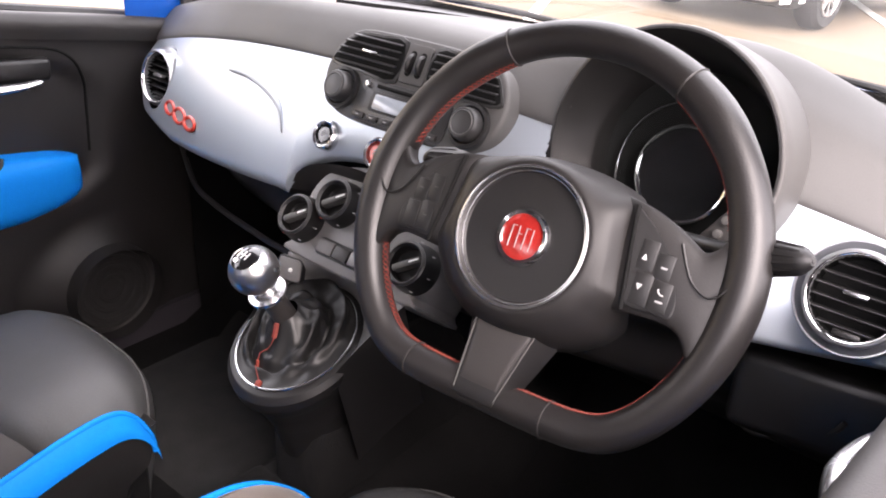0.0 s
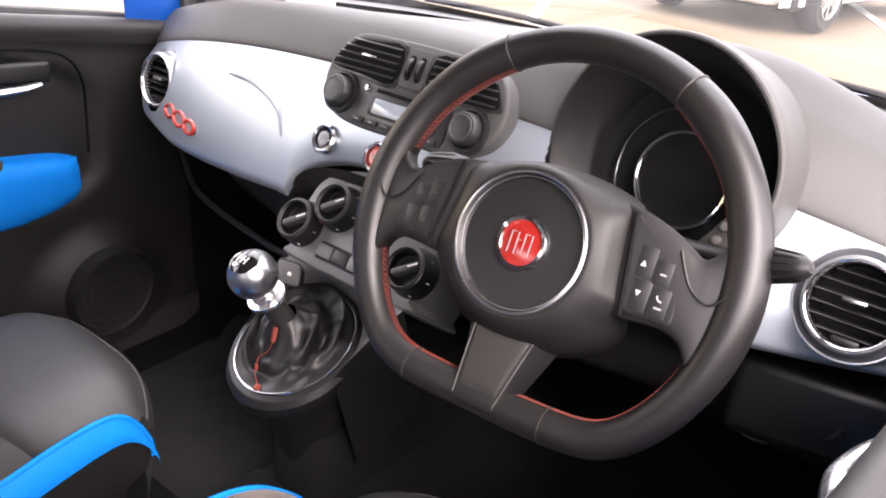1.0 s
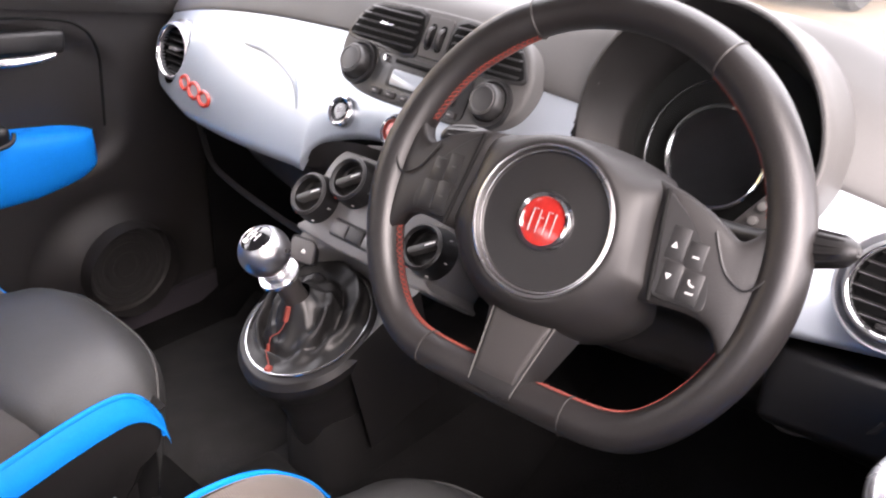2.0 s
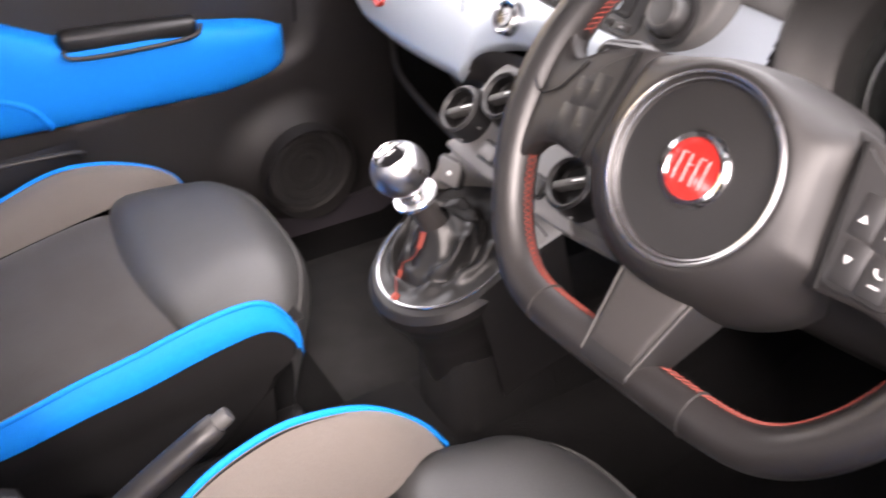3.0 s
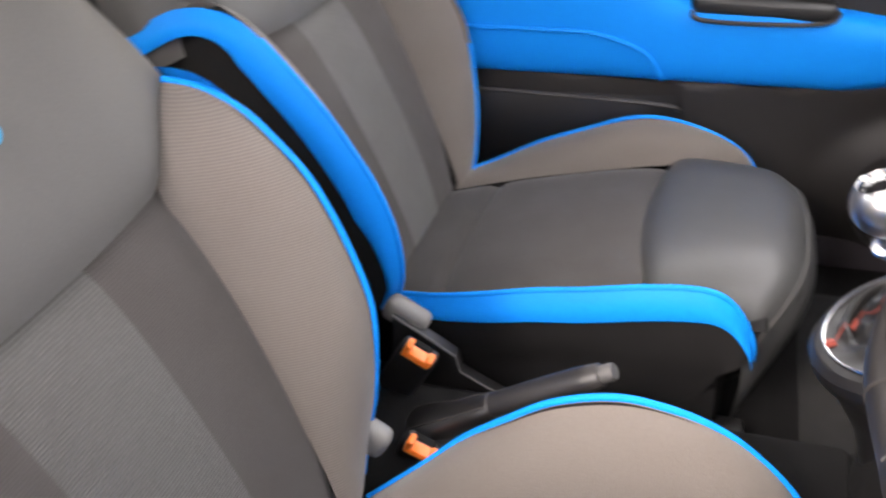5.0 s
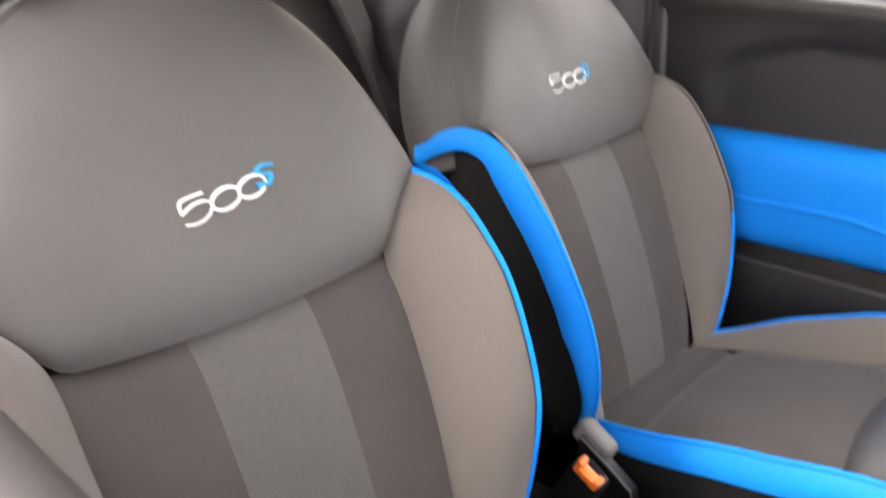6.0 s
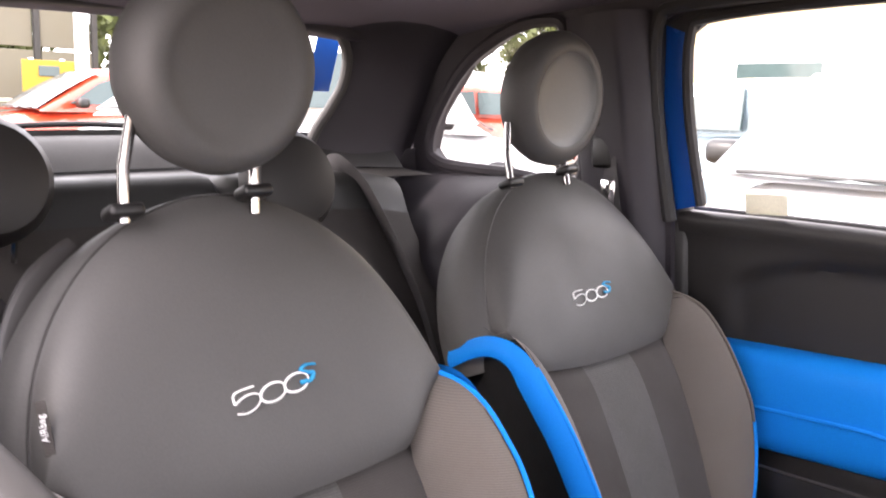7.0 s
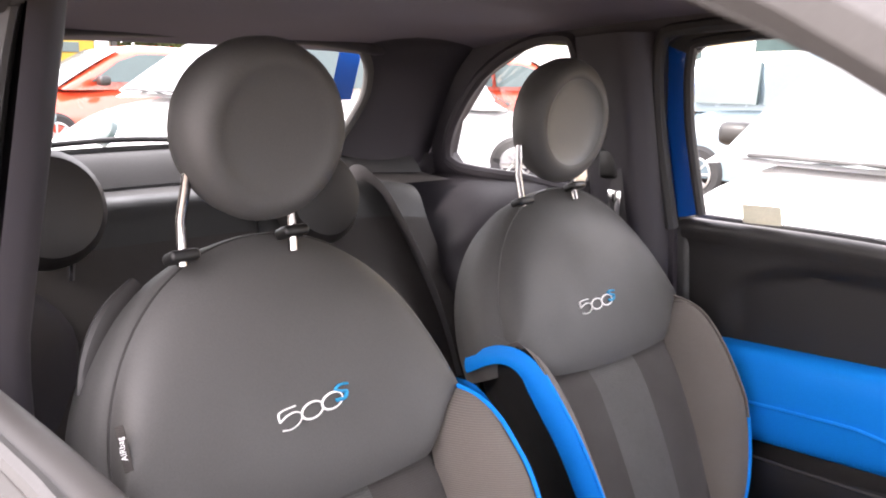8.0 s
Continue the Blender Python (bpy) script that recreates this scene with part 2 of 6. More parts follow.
# lining colour is lifted and tinted purple to imitate a veil of lens haze
LINING = mat("hazed_roof_lining", (0.165, 0.145, 0.180), 0.95, vary=0.1, scale=5, fine=900, bump=0.4, dist=0.0006)
PILLAR = mat("pillar_trim", (0.033, 0.029, 0.035), 0.6, vary=0.1, scale=5, fine=700, bump=0.2, dist=0.0005)
BLUE_PAINT = mat("blue_car_paint", (0.004, 0.085, 0.42), 0.25, metal=0.2, vary=0.04, scale=3, fine=1200, bump=0.01, coat=1.0)
RED_THREAD = mat("red_thread", (0.17, 0.026, 0.016), 0.7, vary=0.2, fine=900, bump=0.3)
RED_ENAMEL = mat("red_enamel", (0.23, 0.014, 0.011), 0.2, vary=0.12, scale=40, fine=300, bump=0.03, coat=0.6)
HINGE_GREY = mat("hinge_cover_plastic", (0.16, 0.155, 0.145), 0.6, vary=0.1, fine=500, bump=0.2, dist=0.0005)
GRIP_SKIN = mat("handbrake_grip", (0.013, 0.012, 0.0122), 0.48, vary=0.15, scale=14, fine=520, bump=0.3, dist=0.0006)
SATIN_PAINT = mat("satin_silver_paint", (0.50, 0.51, 0.53), 0.34, metal=0.9, vary=0.03, scale=8, fine=900, bump=0.03, dist=0.0002)
PAPER = mat("cream_paper", (0.78, 0.74, 0.58), 0.8, vary=0.12, scale=60, fine=400, bump=0.05)
DIM_MARK = mat("dim_white_marking", (0.42, 0.42, 0.42), 0.5, vary=0.05, bump=0.02)
BADGE_BAR = mat("badge_bar_metal", (0.30, 0.20, 0.20), 0.35, metal=0.6, vary=0.1, bump=0.02)
RED_BADGE = mat("red_badge", (0.50, 0.05, 0.03), 0.3, vary=0.15, scale=40, bump=0.05, coat=0.4)
ORANGE = mat("orange_plastic", (0.80, 0.17, 0.02), 0.35, vary=0.08, bump=0.05)
WHITE_THREAD = mat("white_thread", (0.72, 0.72, 0.70), 0.7, vary=0.15, fine=900, bump=0.4)
BLUE_THREAD = mat("blue_thread", (0.004, 0.22, 0.42), 0.6, vary=0.15, fine=900, bump=0.4)
WHITE_MARK = mat("white_marking", (0.75, 0.75, 0.75), 0.5, vary=0.05, bump=0.02)
GREY_MARK = mat("grey_marking", (0.28, 0.28, 0.28), 0.5, vary=0.05, bump=0.02)
DISPLAY = mat("pale_display", (0.30, 0.33, 0.36), 0.15, vary=0.05, bump=0.02, coat=0.5)
BELT = mat("belt_webbing", (0.064, 0.060, 0.062), 0.8, vary=0.1, fine=500, bump=0.4, ribs=0.6, rib_scale=120)
# lit copy of the seat leather: brightness painted into the passenger headrest's dish
DISH = mat("lit_dish_leather", (0.095, 0.096, 0.091), 0.45, vary=0.10, scale=9, fine=420, bump=0.25, dist=0.0006)
VOID = mat("vent_shadow_plastic", (0.006, 0.006, 0.006), 0.8, vary=0.2, bump=0.05, spec=0.15)
DOOR_SKIN = mat("door_soft_plastic", (0.0135, 0.0119, 0.0116), 0.6, vary=0.10, scale=5, fine=700, bump=0.25, dist=0.0005)
GAITER = mat("gaiter_leather", (0.0075, 0.0072, 0.0072), 0.46, vary=0.2, scale=20, fine=520, bump=0.3, dist=0.0006, spec=0.38)
GLASS = glass_mat("window_glass", gloss=0.4)

# ---------------------------------------------------------------- the outside: ground, cars, building (the lot falls gently towards the bonnet)
FALL = 2.5


def lot(x, y, turn=0.0, z=0.0):
    """A pose on the sloping ground, turned about its upright."""
    return Matrix.Translation((x, y, -0.03 - math.tan(radians(FALL)) * x + z)) @ pose(0, 0, 0, 0, FALL, 0) @ pose(0, 0, 0, 0, 0, turn)


ASPHALT = mat("sandy_asphalt", (0.17, 0.130, 0.088), 0.9, vary=0.22, scale=0.6, fine=60, bump=0.5, dist=0.004)
LINE_PAINT = mat("line_paint", (0.62, 0.60, 0.56), 0.7, vary=0.15, scale=3, fine=40)
ground = solo("ground", xf(([Vector((-400, -400, 0)), Vector((400, -400, 0)), Vector((400, 400, 0)), Vector((-400, 400, 0))], [(0, 1, 2, 3)]), lot(0, 0)), ASPHALT, "worn sandy asphalt of an open parking lot", "ground", kind="structure")
for i, (x, y, turn, length) in enumerate(((7.6, 4.6, 28, 5.0), (8.6, 1.6, 28, 5.0), (6.3, -0.6, 28, 5.0), (-7.0, 0.5, 0, 4.6), (-7.0, 5.4, 0, 4.6), (-1.6, 2.1, 90, 3.2))):
    solo("parking_line", xf(rbox(length, 0.1, 0.008, 0.002, 1), lot(x, y, turn, 0.005)), LINE_PAINT, "worn white line painted on the asphalt", "road marking", "parking lines", "structure")

CAR_WHITE = mat("white_car_paint", (0.80, 0.80, 0.80), 0.25, vary=0.02, bump=0.01, coat=1.0)
CAR_RED = mat("red_car_paint", (0.52, 0.06, 0.025), 0.25, vary=0.03, bump=0.01, coat=1.0)
CAR_GREY = mat("grey_blue_car_paint", (0.20, 0.27, 0.31), 0.25, metal=0.3, vary=0.03, bump=0.01, coat=1.0)
TYRE = mat("tyre_rubber", (0.02, 0.02, 0.021), 0.85, vary=0.2, fine=200)
CAR_GLASS = mat("car_window", (0.05, 0.075, 0.075), 0.08, vary=0.25, scale=2, bump=0.0, spec=0.4)
CAR_SCREEN = mat("car_windscreen", (0.10, 0.11, 0.11), 0.12, vary=0.15, scale=2, bump=0.0, spec=1.0, coat=1.0)
ALLOY = mat("wheel_alloy", (0.55, 0.55, 0.56), 0.3, metal=0.9, vary=0.05)


def parked_car(paint, label, m, group="parked cars", length=3.6, tall=1.48):
    """A small hatchback that points along its own x, wheels on the ground."""
    car = thing("parked_car", m.translation, label, "car", group)
    L, k = length / 3.6, tall / 1.48
    # half-width, sill, belt and roof heights along the car
    side = [Vector(p) for p in ((-1.78, 0.55, 0.0), (-1.70, 0.93, 0.0), (-1.2, 0.99, 0), (0.0, 0.98, 0), (0.75, 0.95, 0), (1.15, 0.90, 0), (1.55, 0.80, 0), (1.78, 0.55, 0))]

    def body(u, v):
        x = (-1.78 + 3.56 * v)
        top = at_line(smooth_line([Vector((p[0], 0, p[1])) for p in side], 6), v).z
        w = 0.80 * (1 - 0.16 * abs(2 * v - 1) ** 3.5)
        a = math.pi * u
        c, s = math.cos(a), math.sin(a)
        y = w * math.copysign(abs(c) ** 0.45, c)
        z = 0.24 + (top - 0.24) * abs(s) ** 0.55
        return m @ Vector((x * L, y, z * k))
    shell = part("body", grid(body, 30, 26), paint, car)
    for sx in (1, -1):
        part("bumper", xf(rbox(0.30 * L, 1.30, 0.34, 0.12, 4), m @ pose(sx * 1.64 * L, 0, 0.40)), paint, car)
    part("underside", xf(rbox(3.3 * L, 1.45, 0.16, 0.05), m @ pose(0, 0, 0.27)), DARK_PLASTIC, car)

    def cabin(u, v):
        # v along the roofline from the tail to the foot of the windscreen
        line = smooth_line([Vector((-1.74, 0, 0.90)), Vector((-1.55, 0, 1.27)), Vector((-1.25, 0, 1.43)), Vector((-0.4, 0, 1.48)), Vector((0.15, 0, 1.43)), Vector((0.58, 0, 1.18)), Vector((1.0, 0, 0.90))], 6)
        p = at_line(line, v)
        a = math.pi * u
        c, s = math.cos(a), math.sin(a)
        h = p.z - 0.88
        w = 0.75 - 0.13 * max(h, 0) / 0.6
        return m @ Vector((p.x * L, w * math.copysign(abs(c) ** 0.4, c), (0.88 + h * abs(s) ** 0.35) * k))
    part("cabin", grid(cabin, 26, 36), paint, car)
    for sy in (1, -1):
        for pts in ([(-1.28, 0.97), (-1.22, 1.20), (-0.98, 1.345), (-0.62, 1.36), (-0.60, 0.97)], [(-0.53, 0.97), (-0.55, 1.36), (-0.05, 1.35), (0.22, 1.26), (0.62, 0.99)]):
            yy = lambda z: 0.772 - 0.16 * (z - 0.88) / 0.6
            outline = [Vector((x * L, sy * yy(z), z * k)) for x, z in pts]
            inner = [Vector((x * L, sy * (yy(z) - 0.05), z * k)) for x, z in pts]
            n = len(pts)
            part("side_window", xf((outline + inner, [tuple(range(n)), tuple(range(2 * n - 1, n - 1, -1))] + [(i, (i + 1) % n, n + (i + 1) % n, n + i) for i in range(n)]), m), CAR_GLASS, car, smooth=False)
        mir = part("mirror", xf(rbox(0.14, 0.2, 0.13, 0.045, 3), m @ pose(0.52 * L, sy * 0.86, 1.0 * k)), DARK_PLASTIC, car)
        part("headlight", xf(lathe([(0.0, 0.03), (0.07, 0.02), (0.1, 0.0), (0.1, -0.04)], 18), m @ pose(1.60 * L, sy * 0.56, 0.72 * k, 0, 60, 0)), CAR_GLASS, car)
        for x in (-1.12, 1.12):
            wheel = part("wheel", xf(lathe([(0.17, 0.10), (0.26, 0.11), (0.295, 0.07), (0.30, 0.0), (0.295, -0.07), (0.26, -0.11)], 28), m @ pose(x * L, sy * 0.72, 0.30, sy * -90)), TYRE, car)
            spokes = [lathe([(0.0, 0.115), (0.045, 0.115), (0.05, 0.09)], 12), lathe([(0.155, 0.085), (0.165, 0.118), (0.18, 0.116), (0.185, 0.08)], 26)]
            for q in range(8):
                spokes.append(xf(rbox(0.13, 0.022, 0.02, 0.004, 1), pose(0, 0, 0, 0, 0, 45 * q) @ pose(0.1, 0, 0.1)))
            part("rim", xf(join(*spokes), m @ pose(x * L, sy * 0.72, 0.30, sy * -90)), ALLOY, wheel)

    def screen(u, v):
        x, z = 1.0 + (0.16 - 1.0) * v, 0.915 + (1.405 - 0.915) * v
        w = 0.66 - 0.07 * v
        bow = 0.05 * (1 - (2 * u - 1) ** 2)
        return m @ Vector(((x + bow + 0.012) * L, w * (2 * u - 1), (z + 0.012 + 0.02 * math.sin(math.pi * v)) * k))
    part("windscreen", grid(screen, 10, 8), CAR_SCREEN, car)
    for y0, y1 in ((0.56, 0.02), (0.06, -0.50)):
        part("wiper", xf(tube(smooth_line([(1.03 * L, y0, 0.935 * k), (1.060 * L, (y0 + y1) / 2, 0.945 * k), (1.035 * L, y1, 0.940 * k)], 5), 0.011, 6), m), DARK_PLASTIC, car)
    part("grille", xf(rbox(0.06, 0.7, 0.12, 0.02), m @ pose(1.72 * L, 0, 0.38 * k)), DARK_PLASTIC, car)
    return car


parked_car(CAR_WHITE, "white hatchback parked on open sandy asphalt", lot(8.55, 2.48, 175), length=3.4)
parked_car(CAR_WHITE, "white hatchback parked across the rear window", lot(-6.4, 3.36, -90), length=3.95, tall=1.74)
parked_car(CAR_RED, "red hatchback parked behind a white car", lot(-12.2, 4.45, -90, 0.10), length=3.7)
parked_car(CAR_WHITE, "white hatchback parked beside a red car", lot(-7.9, 6.36, 45), length=3.6)
parked_car(CAR_RED, "red hatchback parked beside a hedge", lot(-10.9, 11.3, 60, 0.1), length=3.6)
parked_car(CAR_WHITE, "white hatchback facing the passenger window", lot(-1.35, 4.05, -91), length=3.8)
parked_car(CAR_GREY, "grey blue hatchback parked near the building", lot(-3.6, 8.3, 4), length=3.9, tall=1.58)

WALL_YELLOW = mat("yellow_render", (0.46, 0.36, 0.20), 0.9, vary=0.12, scale=0.5, fine=30)
building = thing("building", lot(4, 26).translation, "long pale yellow rendered building behind parked cars", "building")
part("wall", xf(rbox(44, 6, 9, 0.05, 1), lot(2, 29, 0, 4.5)), WALL_YELLOW, building)
part("roof", xf(rbox(45, 7, 0.5, 0.05, 1), lot(2, 29, 0, 9.25)), GREY_PLASTIC, building)
for i in range(9):
    w = part("window", xf(rbox(2.2, 0.2, 1.5, 0.03, 1), lot(-17 + 4.6 * i, 25.98, 0, 5.6)), WHITE_MARK, building)
    part("pane", xf(rbox(1.9, 0.06, 1.2, 0.0), lot(-17 + 4.6 * i, 25.86, 0, 5.6)), CAR_GLASS, w)
    w = part("window", xf(rbox(3.0, 0.2, 1.9, 0.03, 1), lot(-17 + 4.6 * i, 25.98, 0, 2.0)), WHITE_MARK, building)
    part("pane", xf(rbox(2.7, 0.06, 1.6, 0.0), lot(-17 + 4.6 * i, 25.86, 0, 2.0)), CAR_GLASS, w)

FENCE = mat("fence_steel", (0.022, 0.021, 0.019), 0.6, vary=0.2)
CREAM = mat("cream_panel", (0.13, 0.12, 0.088), 0.8, vary=0.15, scale=2)
YELLOW = mat("yellow_sign", (0.30, 0.20, 0.008), 0.4, vary=0.05)
fence = thing("panel_fence", lot(-19, 7).translation, "tall cream panel fence on dark steel posts", "fence")
for i in range(5):
    part("post", xf(rbox(0.12, 0.12, 3.4, 0.01, 1), lot(-19, 2.6 + 1.2 * i, 0, 1.7)), FENCE, fence)
    if i < 4:
        for z in (0.55, 1.6, 2.65):
            part("panel", xf(rbox(0.05, 1.04, 0.98, 0.01, 1), lot(-19, 3.2 + 1.2 * i, 0, z)), CREAM, fence)
sign = thing("yellow_sign", lot(-18, 6.0).translation, "yellow board sign on two posts by the fence", "sign")
part("board", xf(rbox(0.05, 1.0, 0.62, 0.01, 1), lot(-17.9, 6.0, 0, 1.55)), YELLOW, sign)
for y in (5.7, 6.3):
    part("post", xf(rbox(0.08, 0.08, 1.9, 0.01, 1), lot(-18, y, 0, 0.95)), WHITE_MARK, sign)
part("plate", xf(rbox(0.03, 0.4, 0.2, 0.01, 1), lot(-17.86, 6.0, 0, 1.65)), CAR_GLASS, sign)
solo("white_pole", xf(lathe([(0.14, 0), (0.14, 4.4), (0.1, 4.5), (0.0, 4.5)], 14), lot(-18.4, 6.85)), WHITE_MARK, "thick white pole beside the fence", "pole")
barrier = thing("white_barrier", lot(-16, 18.5).translation, "long white low wall before a green hedge", "wall")
part("wall", xf(rbox(0.3, 16, 0.7, 0.03, 1), lot(-16, 18.5, 0, 1.75)), WHITE_MARK, barrier)
part("footing", xf(rbox(0.35, 16, 1.4, 0.03, 1), lot(-16.1, 18.5, 0, 0.7)), GREY_PLASTIC, barrier)

LEAF = mat("hedge_leaf", (0.060, 0.075, 0.016), 0.7, vary=0.5, scale=1.5, fine=20)
BARK = mat("bark", (0.09, 0.07, 0.05), 0.9, vary=0.3, scale=5, fine=60)


def leaves(centre, size, count, leaf, seed):
    rnd = random.Random(seed)
    V, F = [], []
    for i in range(count):
        d = Vector((rnd.gauss(0, 1), rnd.gauss(0, 1), rnd.gauss(0, 1))).normalized() * (rnd.random() ** 0.4)
        c = Vector(centre) + Vector((d.x * size[0], d.y * size[1], d.z * size[2])) * (0.85 + 0.3 * noise.noise(d * 2.5))
        q = Euler((rnd.random() * 6, rnd.random() * 6, rnd.random() * 6)).to_matrix()
        s = leaf * (0.6 + 0.8 * rnd.random())
        n = len(V)
        V += [c + q @ Vector(p) * s for p in ((-0.5, 0, 0), (0, -0.35, 0.06), (0.5, 0, 0), (0, 0.35, 0.06))]
        F.append((n, n + 1, n + 2, n + 3))
    return V, F


for i, (x, y, h) in enumerate(((-24, 3.6, 5.0), (-25, 7.0, 5.6), (-23, 10.5, 5.2), (-22, 14.5, 5.8), (-26, -1, 6.0), (-22, 20.5, 5.4), (-21, 25.0, 5.8), (-20, 29.5, 5.2))):
    tree = thing("tree", lot(x, y).translation, "bushy olive green tree behind the fence", "tree", "trees behind the lot")
    m = lot(x, y)
    part("trunk", xf(join(tube([(0, 0, -0.05), (0.05, 0, h * 0.4), (0, 0.1, h * 0.8)], lambda t: 0.16 * (1 - 0.7 * t), 8), *[tube([(0.03, 0, h * 0.35), (math.cos(a) * 0.9, math.sin(a) * 0.9, h * 0.65)], lambda t: 0.07 * (1 - 0.7 * t), 6) for a in (0.3, 2.2, 4.4)]), m), BARK, tree)
    part("crown", xf(leaves((0, 0, h * 0.58), (1.9, 2.1, h * 0.42), 1500, 0.34, i), m), LEAF, tree, smooth=False)

# ---------------------------------------------------------------- the car's shell
FLOOR_Z = 0.31


def y_side(z):
    """Half-width of the cabin's glass line at the height z."""
    return 0.665 if z < 1.0 else 0.665 - 0.19 * (z - 1.0)


floor = thing("floor", (-0.5, 0, FLOOR_Z), "black carpeted footwells and centre tunnel of the car", "car floor", kind="structure")


def floor_z(x, y):
    t = max(0.0, 1 - (abs(y + 0.01) / 0.125) ** 4)
    toe = max(0.0, x - 0.28) * 0.55
    rear = max(0.0, min(1.0, (-0.72 - x) / 0.12)) * 0.14
    return FLOOR_Z + 0.14 * t ** 0.6 + toe + rear * (1 - t)


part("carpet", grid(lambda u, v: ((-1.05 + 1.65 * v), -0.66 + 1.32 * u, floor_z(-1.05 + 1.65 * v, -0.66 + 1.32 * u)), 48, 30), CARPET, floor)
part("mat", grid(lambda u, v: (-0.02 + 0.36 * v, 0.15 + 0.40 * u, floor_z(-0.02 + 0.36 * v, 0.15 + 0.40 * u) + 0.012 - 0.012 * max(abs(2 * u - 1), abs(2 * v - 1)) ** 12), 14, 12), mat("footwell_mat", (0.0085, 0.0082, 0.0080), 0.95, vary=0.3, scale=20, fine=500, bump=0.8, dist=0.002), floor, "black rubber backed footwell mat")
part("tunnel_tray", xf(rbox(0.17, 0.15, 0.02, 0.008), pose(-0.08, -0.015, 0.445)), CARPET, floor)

roof = thing("ceiling", (-0.6, 0, 1.4), "dark grey cloth roof lining", "car ceiling", kind="structure")
ROOF = [(-1.42, 1.362), (-1.30, 1.388), (-1.0, 1.415), (-0.5, 1.425), (-0.1, 1.395), (0.08, 1.34)]


def roof_at(u, v, lift=0.0):
    p = at_line(ROOF_LINE, v)
    y = (2 * u - 1) * (0.605 + lift)
    return (p.x, y, p.z + lift - 0.040 * abs(2 * u - 1) ** 4)


ROOF_LINE = smooth_line([Vector((x, 0, z)) for x, z in ROOF], 6)
part("lining", grid(lambda u, v: roof_at(u, v), 20, 30), LINING, roof)
part("roof_skin", grid(lambda u, v: roof_at(u, v, 0.035), 20, 30), BLUE_PAINT, roof, "glossy blue roof skin")
part("rear_header", tube([(-1.36, -0.54, 1.352), (-1.39, -0.25, 1.383), (-1.40, 0.0, 1.388), (-1.39, 0.25, 1.383), (-1.36, 0.54, 1.352)], 0.028, 12, flat=0.6), PILLAR, roof)
part("front_header", tube([(0.04, -0.58, 1.305), (0.10, -0.3, 1.335), (0.12, 0.0, 1.345), (0.10, 0.3, 1.335), (0.04, 0.58, 1.305)], 0.03, 12, flat=0.6), PILLAR, roof)

# openings in the side: door window and quarter window, as (x, z)
WIN = [(-0.700, 1.030), (-0.712, 1.20), (-0.700, 1.325), (-0.66, 1.350), (-0.45, 1.355), (-0.20, 1.343), (-0.02, 1.302), (0.11, 1.243), (0.24, 1.14), (0.335, 1.01), (0.350, 0.905), (0.20, 0.925), (0.03, 0.950), (-0.35, 1.004)]
QUARTER = [(-0.955, 1.065), (-0.945, 1.20), (-0.952, 1.345), (-0.985, 1.374), (-1.09, 1.364), (-1.225, 1.304), (-1.335, 1.200), (-1.372, 1.125), (-1.352, 1.098), (-1.30, 1.086), (-1.15, 1.076)]


